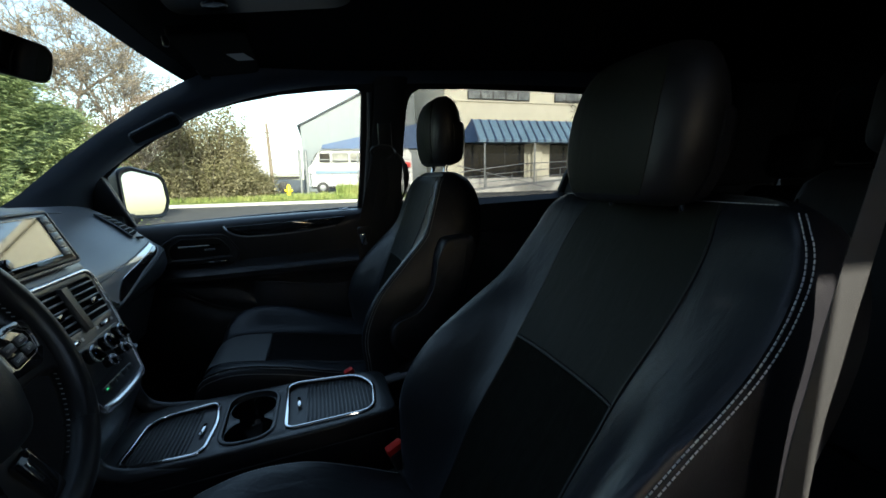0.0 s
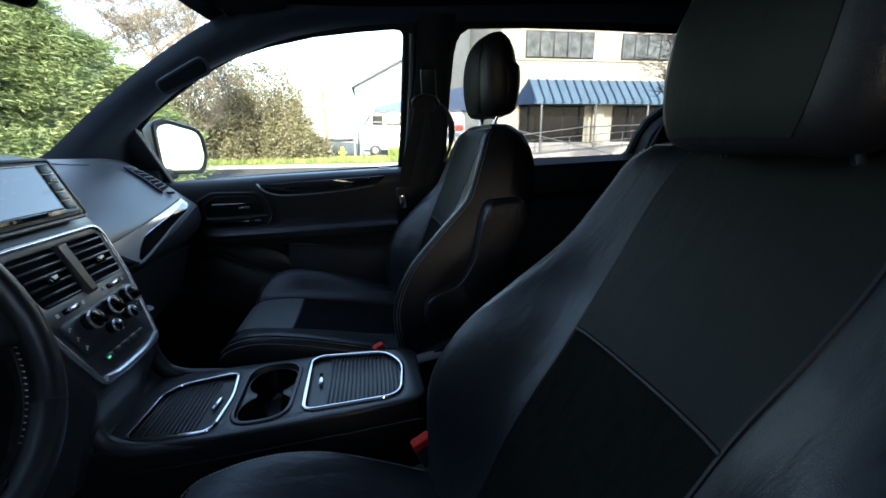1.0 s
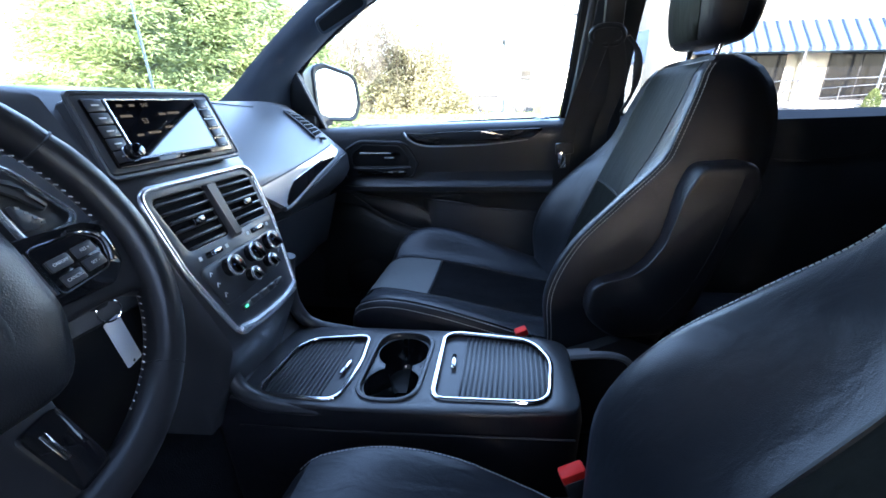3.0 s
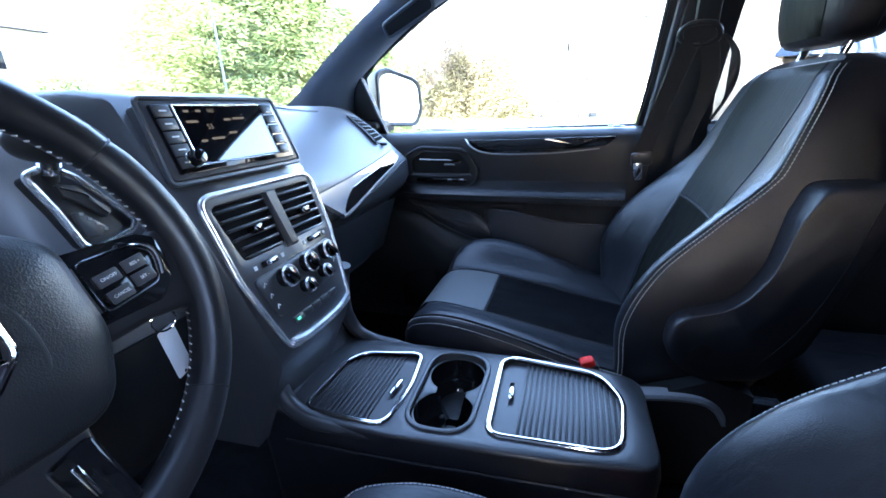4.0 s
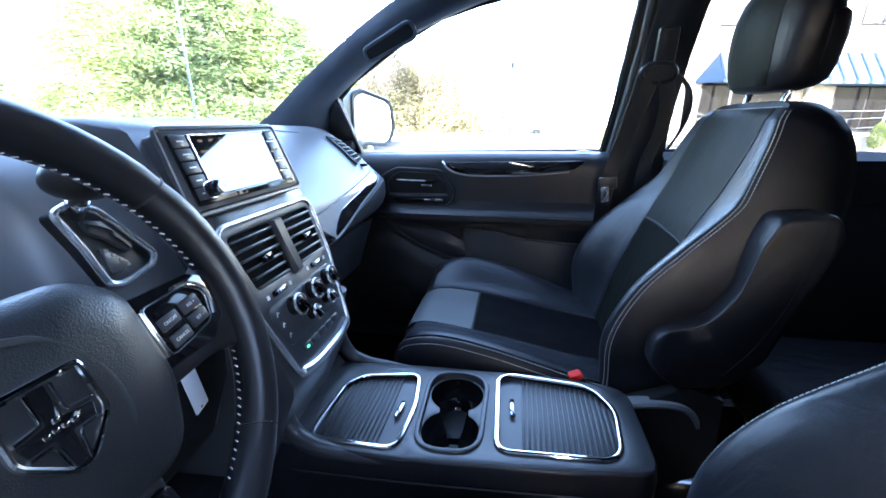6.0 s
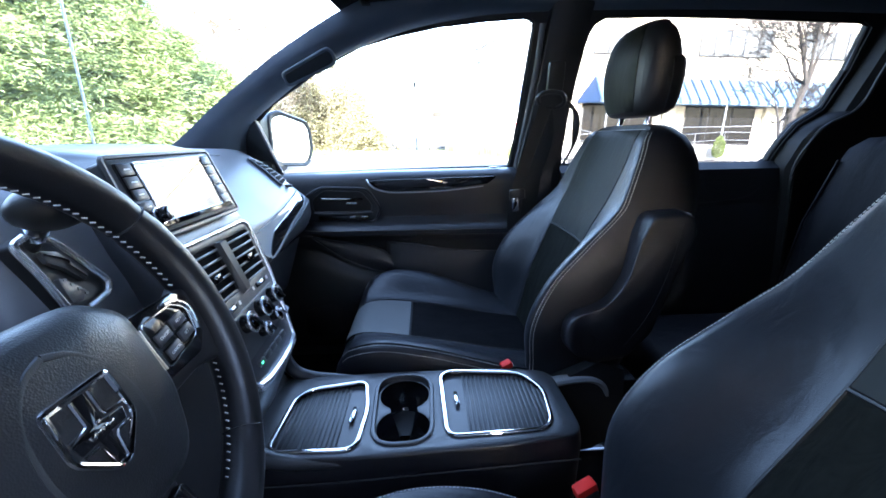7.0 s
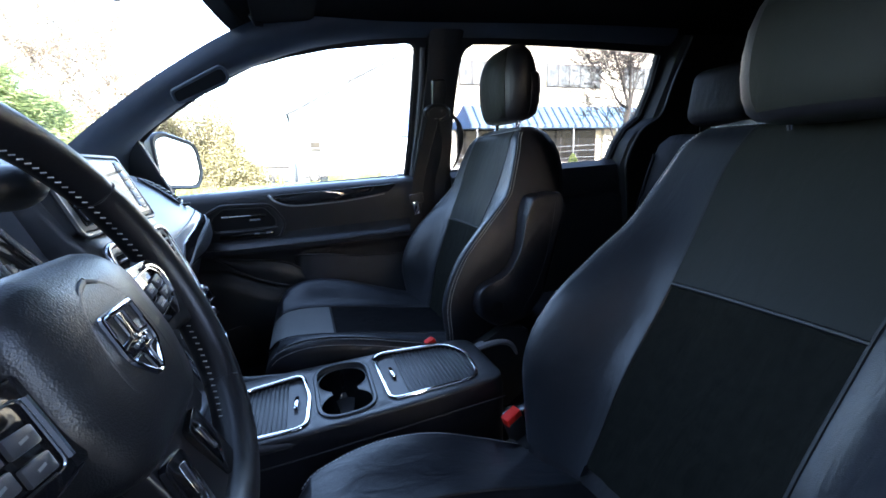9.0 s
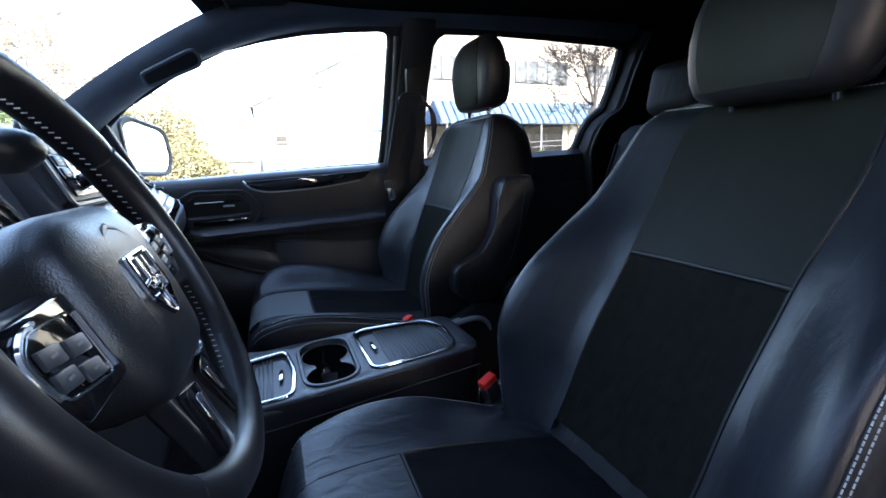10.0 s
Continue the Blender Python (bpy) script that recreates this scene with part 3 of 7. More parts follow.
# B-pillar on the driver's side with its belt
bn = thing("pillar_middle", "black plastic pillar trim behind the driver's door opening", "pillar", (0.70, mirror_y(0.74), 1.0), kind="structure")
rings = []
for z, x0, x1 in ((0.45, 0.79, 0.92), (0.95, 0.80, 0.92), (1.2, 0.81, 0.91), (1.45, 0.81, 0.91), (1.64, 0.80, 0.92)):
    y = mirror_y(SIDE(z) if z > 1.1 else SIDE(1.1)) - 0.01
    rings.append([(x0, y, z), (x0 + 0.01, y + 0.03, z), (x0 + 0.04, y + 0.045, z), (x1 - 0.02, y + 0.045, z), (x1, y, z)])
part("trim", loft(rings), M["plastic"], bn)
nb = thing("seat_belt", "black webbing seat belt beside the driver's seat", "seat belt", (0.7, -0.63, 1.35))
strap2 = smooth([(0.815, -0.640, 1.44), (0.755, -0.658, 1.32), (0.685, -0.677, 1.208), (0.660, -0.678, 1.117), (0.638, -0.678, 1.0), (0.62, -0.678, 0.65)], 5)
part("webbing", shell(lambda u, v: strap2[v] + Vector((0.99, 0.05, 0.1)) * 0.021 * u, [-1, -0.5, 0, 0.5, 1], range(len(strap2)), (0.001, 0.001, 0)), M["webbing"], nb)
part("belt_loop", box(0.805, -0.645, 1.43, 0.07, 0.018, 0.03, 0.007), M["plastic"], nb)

# sun visor, clip and label above the passenger
visor = thing("sun_visor", "black cloth sun visor folded against the roof", "sun visor", (0.05, 0.38, 1.60))
mv = axes((0.075, 0.36, 1.612), (0, 1, 0.0), (1, 0, 0.12))
part("flap", plate(rounded([(-0.21, -0.07), (0.17, -0.085), (0.185, 0.075), (-0.19, 0.085)], 0.03), [], mv, 0.018, 0.006), M["headliner"], visor)
part("pivot", tube([(-0.01, 0.50, 1.618), (0.0, 0.515, 1.60), (0.015, 0.52, 1.602)], 0.007, 8), M["plastic"], visor)
part("label", plate([(-0.028, -0.02), (0.028, -0.02), (0.028, 0.02), (-0.028, 0.02)], [], axes((0.135, 0.252, 1.5905), (0.3, 1, 0), (-1, 0.55, 0.0)), 0.0012), M["paper"], visor, "white warning sticker")
part("clip", cyl(0.009, 0.006, 0.022, axes((-0.012, 0.235, 1.625), (1, 0, 0), (0, -1, 0.2)), 12, 0.002), M["plastic"], visor)
oc = thing("overhead_console", "black plastic overhead console with map lights", "console", (0.15, YC, 1.64))
mo = axes((0.17, YC, 1.648), (0, 1, 0), (1, 0, 0.08))
part("shell", plate(rounded([(-0.12, -0.14), (0.12, -0.14), (0.10, 0.22), (-0.10, 0.22)], 0.05), [], mo, 0.022, 0.008), M["plastic"], oc)
for k in (-0.055, 0.055):
    part("map_light", cyl(0.026, 0.024, 0.004, mo @ pose(k, -0.05, 0.0), 20, 0.001), M["piano"], oc)

# rear-view mirror
rv = thing("rear_view_mirror", "black framed rear-view mirror hung from the windshield", "mirror", (-0.17, -0.03, 1.52))
mr_ = axes((-0.200, -0.047, 1.527), (0.36, 0.93, -0.05), (0.22, -0.06, 1))
body = rounded([(-0.118, -0.034), (0.118, -0.036), (0.122, 0.03), (-0.122, 0.034)], 0.024)
own = loft([on(mr_, [Vector(p) * s for p in body], w) for s, w in ((0.82, -0.022), (0.97, -0.012), (1.0, 0.0), (0.985, 0.006))])
part("housing", own, M["plastic"], rv)
part("mirror_glass", plate([Vector(p) * 0.92 for p in body], [], mr_ @ Matrix.Translation((0, 0, 0.0085)), 0.003), M["mirror"], rv)
part("stalk", tube([(-0.220, -0.047, 1.53), (-0.240, -0.035, 1.56), (-0.252, -0.02, 1.58)], 0.012, 8), M["plastic"], rv)

# door mirror outside, with its sail panel
dm = thing("door_mirror", "black framed door mirror with pale glass outside the passenger window", "mirror", (-0.36, 0.86, 1.20))
mm = axes((-0.345, 0.930, 1.268), (0.42, 0.80, -0.06), (0.0, 0.02, 1))
shape = rounded([(-0.094, -0.078), (0.074, -0.078), (0.096, -0.02), (0.084, 0.074), (-0.055, 0.098), (-0.102, 0.082)], [0.035, 0.05, 0.05, 0.05, 0.05, 0.035])
part("housing", loft([on(mm, [Vector(p) * s for p in shape], w) for s, w in ((0.45, -0.115), (0.8, -0.09), (1.0, -0.04), (1.08, 0.0), (1.08, 0.012), (1.03, 0.018), (0.93, 0.016), (0.91, 0.010))]), M["plastic"], dm)
part("mirror_glass", plate([Vector(p) * 0.90 for p in shape], [], mm @ Matrix.Translation((0, 0, 0.013)), 0.004), M["mirror"], dm)
part("arm", box(-0.392, 0.845, 1.190, 0.07, 0.16, 0.045, 0.018), M["plastic"], dm)
part("sail_panel", plate(uv([(-0.44, 1.15), (-0.335, 1.15), (-0.385, 1.345), (-0.44, 1.30)]), [], side_frame(False) @ Matrix.Translation((0, 0, 0.012)), 0.02, 0.004), M["plastic"], dm)
part("sail_strip", tube(on(side_frame(False), uv([(-0.335, 1.16), (-0.36, 1.25), (-0.383, 1.335)]), 0.014), 0.0035, 6), M["greytrim"], dm)

# radio antenna on the fender
an = thing("antenna", "thin pale rod antenna on the front fender", "antenna", (-0.80, 0.62, 1.05))
part("rod", tube([(-0.80, 0.62, 1.02), (-0.80, 0.62, 1.9)], 0.0035, 8), M["paper"], an)
part("foot", cyl(0.014, 0.008, 0.03, pose(-0.80, 0.62, 1.0), 12, 0.003), M["rubber"], an)
# front of the body below the windshield
fb = thing("hood", "dark grey hood and fenders ahead of the windshield", "hood", (-1.3, YC, 0.5))
part("skin", loft([[(-0.70, y, 1.13 - 0.12 * k), (-1.2, y, 1.0 - 0.15 * k), (-1.7, y, 0.78 - 0.15 * k), (-1.75, y, 0.40), (-0.9, y, 0.40)] for y, k in ((YC - 0.92, 1), (YC - 0.6, 0.15), (YC, 0), (YC + 0.6, 0.15), (YC + 0.92, 1))]), M["body"], fb)

# ---- dashboard ----
dash = thing("dashboard", "black moulded dashboard with silver trim", "dashboard", (-0.45, YC, 0.8))
PASS = [(-0.86, 1.215), (-0.70, 1.245), (-0.55, 1.262), (-0.44, 1.258), (-0.375, 1.238), (-0.31, 1.190), (-0.245, 1.132), (-0.222, 1.112), (-0.214, 1.098), (-0.212, 1.055), (-0.226, 1.02), (-0.27, 0.985), (-0.325, 0.91), (-0.36, 0.78), (-0.86, 0.70)]


def pass_ring(y):
    t = max(0.0, (y - 0.56) / 0.22)
    out = []
    for i, (x, z) in enumerate(PASS):
        back = 0.0 if i < 4 or i == len(PASS) - 1 else 0.06 * t ** 2.0
        out.append((x - back, y, z - (0.02 * t ** 2 if i < 10 else 0)))
    return out


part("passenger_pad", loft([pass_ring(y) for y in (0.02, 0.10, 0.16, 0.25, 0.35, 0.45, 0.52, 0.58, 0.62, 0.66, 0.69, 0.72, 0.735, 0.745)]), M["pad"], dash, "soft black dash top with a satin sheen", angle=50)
part("pad_seam", tube(smooth([(-0.44, 0.335, 1.2595), (-0.40, 0.40, 1.2485), (-0.385, 0.47, 1.2435)], 5), 0.0018, 5), M["greytrim"], dash)

# driver's side of the dash, with the hood over the dials
DRV = [(-0.86, 1.215), (-0.65, 1.262), (-0.46, 1.285), (-0.36, 1.280), (-0.318, 1.262), (-0.318, 1.245), (-0.345, 1.225), (-0.355, 1.12), (-0.30, 1.08), (-0.245, 1.02), (-0.235, 0.95), (-0.27, 0.84), (-0.36, 0.74), (-0.86, 0.70)]
SIDE_FACE = [(-0.86, 1.215), (-0.65, 1.262), (-0.46, 1.272), (-0.36, 1.262), (-0.30, 1.245), (-0.268, 1.225), (-0.25, 1.20), (-0.225, 1.12), (-0.212, 1.06), (-0.205, 1.0), (-0.21, 0.94), (-0.25, 0.84), (-0.34, 0.74), (-0.86, 0.70)]


def blend(a, b, t, y):
    return [(p[0] + (q[0] - p[0]) * t, y, p[1] + (q[1] - p[1]) * t) for p, q in zip(a, b)]


part("driver_pad", loft([blend(SIDE_FACE, DRV, t, y) for y, t in ((-0.10, 0), (-0.19, 0), (-0.27, 0.0), (-0.292, 0.15), (-0.31, 0.6), (-0.33, 1), (-0.42, 1), (-0.52, 1), (-0.54, 0.6), (-0.56, 0.1), (-0.62, 0.0), (-0.70, -0.1))]), M["pad"], dash, angle=50)

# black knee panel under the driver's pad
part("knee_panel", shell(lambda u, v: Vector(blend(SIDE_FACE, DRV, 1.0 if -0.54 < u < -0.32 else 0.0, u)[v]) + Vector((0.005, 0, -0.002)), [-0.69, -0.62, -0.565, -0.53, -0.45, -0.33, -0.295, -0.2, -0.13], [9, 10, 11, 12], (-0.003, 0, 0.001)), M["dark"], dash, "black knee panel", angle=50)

# middle of the dash that carries the radio and the air controls
STACK = [(-0.86, 1.22), (-0.62, 1.268), (-0.42, 1.278), (-0.305, 1.274), (-0.268, 1.266), (-0.254, 1.258), (-0.205, 1.158), (-0.196, 1.148), (-0.118, 0.912), (-0.122, 0.892), (-0.15, 0.83), (-0.19, 0.74), (-0.86, 0.70)]


def stack_ring(y, tuck):
    return [(x - tuck * (0.0 if i < 2 or i > 10 else 1.0), y, z - tuck * 0.4 * (1 if 2 <= i <= 5 else 0)) for i, (x, z) in enumerate(STACK)]


rings = []
for s, tuck in ((-1.0, 0.06), (-0.985, 0.022), (-0.96, 0.008), (-0.92, 0.0), (-0.5, 0.0), (0, 0.0), (0.5, 0.0), (0.92, 0.0), (0.96, 0.006), (0.985, 0.018), (1.0, 0.05)):
    r = []
    for i, (x, y, z) in enumerate(stack_ring(0.0, tuck)):
        half = interp([(0.70, 0.10), (0.83, 0.095), (0.91, 0.103), (1.02, 0.122), (1.148, 0.140), (1.20, 0.142), (1.29, 0.150)], z)
        r.append((x, -0.018 + s * half, z))
    rings.append(r)
part("centre_panel", loft(rings), M["stack"], dash, "satin charcoal centre stack", angle=50)

# bezel plane of the air controls
ST = axes((-0.1535, -0.012, 1.029), (0, 1, 0), (-0.073, 0, 0.222))
SHIELD = rounded([(-0.121, 0.117), (0.117, 0.117), (0.116, 0.02), (0.086, -0.118), (-0.083, -0.118), (-0.114, 0.0)], [0.022, 0.026, 0.10, 0.022, 0.022, 0.10], 7)
part("chrome_bezel", tube(on(ST, SHIELD, 0.004), 0.0048, 10, True, up=ST.to_3x3() @ Vector((0, 0, 1))), M["satin"], dash, "bright chrome bezel line")
VL = rounded([(-0.108, 0.103), (-0.012, 0.103), (-0.004, 0.022), (-0.092, 0.022)], 0.010, 4)
VR = rounded([(0.014, 0.103), (0.104, 0.103), (0.102, 0.026), (0.020, 0.022)], 0.010, 4)
part("control_face", plate([Vector(p) * 0.985 for p in SHIELD], [VL, VR], ST @ Matrix.Translation((0, 0, 0.005)), 0.006, 0.001), M["stack"], dash)
for V, u0, u1 in ((VL, -0.103, -0.010), (VR, 0.016, 0.103)):
    vent = part("air_vent", ringband(V, ST @ Matrix.Translation((0, 0, 0.0045)), 0.03, 0.06), M["dark"], dash, "slatted centre air vent")
    part("vent_back", plate([Vector(p) * 0.99 for p in V], [], ST @ Matrix.Translation((0, 0, 0.0)), 0.003), M["headliner"], vent)
    for k in range(6):
        v = 0.094 - k * 0.0138
        f = ST @ Matrix.Translation(((u0 + u1) / 2 + (0.008 * (k / 5) if u0 < 0 else 0.002), v, 0.0035)) @ pose(0, 0, 0, -12)
        part("slat", box(0, 0, 0, (u1 - u0) - (0.004 * k if u0 < 0 else 0.001), 0.0036, 0.0075, 0.0012, m=f), M["stack"], vent)
    f = ST @ Matrix.Translation(((u0 + u1) / 2 + 0.004, 0.058, 0.007))
    part("vent_tab", box(0, 0, 0, 0.022, 0.011, 0.010, 0.0015, m=f), M["piano"], vent)
part("vent_divider", loft([on(ST, [(-0.012, 0.104), (0.013, 0.104), (0.018, 0.014), (-0.004, 0.014)], 0.006), on(ST, [(-0.009, 0.102), (0.010, 0.102), (0.015, 0.018), (0.0, 0.018)], 0.013)]), M["stack"], dash)
for u, v in ((-0.052, 0.0075), (0.062, 0.0105)):
    wheel = part("thumb_wheel", box(0, 0, 0, 0.036, 0.0095, 0.006, 0.003, m=ST @ Matrix.Translation((u, v, 0.005))), M["piano"], dash)
    part("thumb_ridge", box(0, 0, 0, 0.018, 0.006, 0.008, 0.002, m=ST @ Matrix.Translation((u, v, 0.006))), M["chrome"], wheel)
    for e in (-0.029, 0.029):
        part("mark", box(0, 0, 0, 0.006, 0.006, 0.0005, m=ST @ Matrix.Translation((u + e, v, 0.0055))), M["mark"], dash)
# climate panel
panel = part("climate_panel", plate(rounded([(-0.098, -0.006), (0.098, 0.0), (0.088, -0.062), (-0.080, -0.070)], 0.010), [], ST @ Matrix.Translation((0, 0, 0.0085)), 0.004, 0.0012), M["stack"], dash, "charcoal climate panel with printed marks")
for u, v, r in ((-0.044, -0.022, 0.0150), (0.012, -0.020, 0.0150), (0.066, -0.018, 0.0150), (-0.012, -0.050, 0.0105), (0.040, -0.046, 0.0105)):
    f = ST @ Matrix.Translation((u, v, 0.0085))
    knob = part("knob", cyl(r, r * 0.86, 0.017, f, 24, 0.0015), M["piano"], panel, "black control knob with a chrome ring")
    part("knob_ring", tube([f @ Vector((math.cos(a) * r * 0.98, math.sin(a) * r * 0.98, 0.0145)) for a in (2 * math.pi * i / 24 for i in range(24))], 0.0023, 6, True, up=f.to_3x3() @ Vector((0, 0, 1))), M["satin"], knob)
    part("knob_grip", box(0, 0, 0, r * 0.5, r * 1.75, 0.008, 0.002, m=f @ Matrix.Translation((0, 0, 0.0195)) @ pose(0, 0, 0, 0, 0, 35)), M["chrome" if r < 0.012 else "piano"], knob)
    if r > 0.012:
        part("knob_mark", box(0, 0, 0, r * 0.5, r * 0.22, 0.0006, m=f @ Matrix.Translation((-0.004, 0.003, 0.0176))), M["blue_mark"], knob)
        part("knob_mark", box(0, 0, 0, r * 0.4, r * 0.22, 0.0006, m=f @ Matrix.Translation((0.006, 0.003, 0.0176))), M["red_mark"], knob)
for u, v in ((-0.082, -0.018), (-0.079, -0.036), (-0.075, -0.054), (0.086, -0.030), (0.083, -0.040), (-0.025, -0.036), (0.028, -0.036)):
    part("mark", tube(on(ST, [(u - 0.003, v - 0.003), (u, v + 0.003), (u + 0.003, v)], 0.0093), 0.0008, 5), M["mark"], panel)
for k in range(5):
    key = part("switch", box(0, 0, 0, 0.0215, 0.010, 0.006, 0.0018, m=ST @ Matrix.Translation((-0.047 + 0.0235 * k, -0.087, 0.006))), M["stack"], dash)
    if k == 0:
        part("lamp", box(0, 0, 0, 0.006, 0.0028, 0.001, m=ST @ Matrix.Translation((-0.050, -0.087, 0.0093))), M["led"], key, "small green lamp")
part("chrome_sill", tube(smooth(on(ST, [(-0.080, -0.110), (-0.04, -0.118), (0.04, -0.118), (0.083, -0.108)], 0.006), 5), 0.0062, 8), M["satin"], dash, "thick chrome lower edge")

# radio
RD = axes((-0.2215, -0.026, 1.209), (0, 1, 0), (-0.034, 0, 0.092))
radio = part("radio", plate(rounded([(-0.122, -0.050), (0.122, -0.050), (0.116, 0.050), (-0.116, 0.050)], 0.007), [], RD @ Matrix.Translation((0, 0, 0.012)), 0.03, 0.002), M["stack"], dash, "touch-screen radio in a charcoal frame")
part("radio_face", plate(rounded([(-0.111, -0.044), (0.111, -0.044), (0.109, 0.044), (-0.109, 0.044)], 0.004), [], RD @ Matrix.Translation((0, 0, 0.0145)), 0.004, 0.001), M["piano"], radio)
part("display", plate([(-0.077, -0.034), (0.074, -0.034), (0.074, 0.040), (-0.077, 0.040)], [], RD @ Matrix.Translation((0, 0, 0.0165)), 0.003), M["screen"], radio, "glossy display that mirrors the bright window")
part("display_frame", tube(on(RD, rounded([(-0.079, -0.036), (0.076, -0.036), (0.076, 0.042), (-0.079, 0.042)], 0.002, 2), 0.0165), 0.0014, 5, True, up=RD.to_3x3() @ Vector((0, 0, 1))), M["satin"], radio)
lettering("SAT", 0.007, RD @ Matrix.Translation((-0.022, 0.034, 0.0168)), M["screen_ui"], radio, depth=0.0001)
lettering("53", 0.010, RD @ Matrix.Translation((-0.035, 0.012, 0.0168)), M["screen_ui"], radio, depth=0.0001)
for u, v, w in ((-0.062, 0.034, 0.008), (-0.043, 0.034, 0.008), (-0.060, 0.020, 0.018), (0.0, 0.021, 0.012), (0.022, 0.022, 0.022), (-0.03, -0.004, 0.022), (-0.055, -0.006, 0.01), (0.0, 0.002, 0.015)):
    part("display_mark", box(0, 0, 0, w, 0.0032, 0.0002, m=RD @ Matrix.Translation((u, v, 0.0167))), M["screen_ui"], radio)
for k in range(5):
    key = part("button", box(0, 0, 0, 0.024, 0.0145, 0.004, 0.001, m=RD @ Matrix.Translation((-0.0945, 0.035 - 0.0163 * k, 0.0145))), M["stack"], radio)
    part("button_mark", box(0, 0, 0, 0.010, 0.0018, 0.0004, m=RD @ Matrix.Translation((-0.0945, 0.035 - 0.0163 * k, 0.0168))), M["mark"], key)
    key = part("button", box(0, 0, 0, 0.024, 0.0145, 0.004, 0.001, m=RD @ Matrix.Translation((0.0935, 0.035 - 0.0163 * k, 0.0145))), M["stack"], radio)
    part("button_mark", box(0, 0, 0, 0.010, 0.0012, 0.0004, m=RD @ Matrix.Translation((0.0935, 0.030 - 0.0163 * k, 0.0168))), M["mark"], key)
kf = RD @ Matrix.Translation((-0.086, -0.028, 0.0145))
vk = part("volume_knob", cyl(0.0105, 0.009, 0.017, kf, 20, 0.0015), M["piano"], radio)
part("knob_ring", tube([kf @ Vector((math.cos(a) * 0.0102, math.sin(a) * 0.0102, 0.004)) for a in (2 * math.pi * i / 20 for i in range(20))], 0.0013, 6, True, up=kf.to_3x3() @ Vector((0, 0, 1))), M["chrome"], vk)
part("radio_surround", tube(on(RD, rounded([(-0.126, -0.054), (0.126, -0.054), (0.119, 0.053), (-0.119, 0.053)], 0.009), 0.010), 0.0036, 6, True, up=RD.to_3x3() @ Vector((0, 0, 1))), M["stack"], dash)

# passenger vent: short slats over a black sheet, the slot's shade, on the pad's outer end


def pad_x(y, z):
    """How far the passenger side of the dash stands out at a height."""
    r = pass_ring(y)[3:12]
    for p, q in zip(r, r[1:]):
        if q[2] <= z <= p[2]:
            return q[0] + (p[0] - q[0]) * (z - q[2]) / (p[2] - q[2])
    return r[0][0] if z > r[0][2] else r[-1][0]


SLOT = [Vector((0.568, 1.226)), Vector((0.616, 1.216)), Vector((0.626, 1.158)), Vector((0.548, 1.152))]


def slot(u, v, lift):
    q = SLOT[0].lerp(SLOT[3], u).lerp(SLOT[1].lerp(SLOT[2], u), v)
    return Vector((pad_x(q.x, q.y) + lift, q.x, q.y + lift * 0.8))


vent = part("air_vent", shell(lambda u, v: slot(u, v, 0.0055), [i / 8 for i in range(9)], [i / 4 for i in range(5)], (-0.004, 0, -0.003)), M["headliner"], dash, "side air vent in the dash top, its slot shade a black sheet")
edge = [slot(u, v, 0.0050) for u, v in [(i / 8, 0) for i in range(9)] + [(1, i / 4) for i in range(1, 5)] + [(1 - i / 8, 1) for i in range(1, 9)] + [(0, 1 - i / 4) for i in range(1, 4)]]
part("vent_rim", tube(edge, 0.0022, 6, True), M["pad"], vent)
for k in range(6):
    u0 = 0.14 + 0.145 * k
    part("slat", tube([slot(u0, v, 0.0075) for v in (0.04, 0.35, 0.65, 0.96)], 0.0013, 6), M["pad"], vent)
part("vent_wheel", box(0, 0, 0, 0.02, 0.012, 0.008, 0.002, m=Matrix.Translation(slot(1.14, 0.5, 0.004))), M["plastic"], vent)

# silver and piano-black blade below the passenger pad
us = [0.154 + 0.448 * i / 24 for i in range(25)]
BLADE_LOW = [(0.154, 1.083), (0.195, 1.056), (0.233, 1.031), (0.373, 1.059), (0.548, 1.098), (0.602, 1.114)]
INLAY_TOP = [(0.238, 1.040), (0.262, 1.062), (0.292, 1.078), (0.43, 1.099), (0.576, 1.1195), (0.598, 1.1205)]


def line(table, x):
    for p, q in zip(table, table[1:]):
        if x <= q[0]:
            return p[1] + (q[1] - p[1]) * (x - p[0]) / (q[0] - p[0])
    return table[-1][1]


def blade(y, z, lift):
    hi = 1.0855 + 0.0964 * (y - 0.154)
    return Vector((max(pad_x(y, hi) + 0.22 * (hi - z), pad_x(y, z)) + lift, y, z))


part("silver_blade", shell(lambda u, v: blade(u, (1.0855 + 0.0964 * (u - 0.154)) * (1 - v) + line(BLADE_LOW, u) * v, 0.003), us, [0, 0.25, 0.5, 0.75, 1], (-0.012, 0, -0.004)), M["silverpaint"], dash, "satin silver trim blade")
part("gloss_inlay", shell(lambda u, v: blade(u, line(INLAY_TOP, u) * (1 - v) + (line(BLADE_LOW, u) + 0.002) * v, 0.0055), [0.240 + 0.356 * i / 20 for i in range(21)], [0, 0.33, 0.67, 1], (-0.006, 0, -0.001)), M["piano"], dash, "piano-black inlay")
part("blade_lip", tube([blade(u, line(BLADE_LOW, u) - 0.004, -0.001) for u in us[4:]], 0.0065, 8), M["pad"], dash, "padded edge under the blade")
part("blade_seam", tube([blade(u, 1.0875 + 0.0964 * (u - 0.154), 0.001) for u in us], 0.0017, 5), M["dark"], dash)
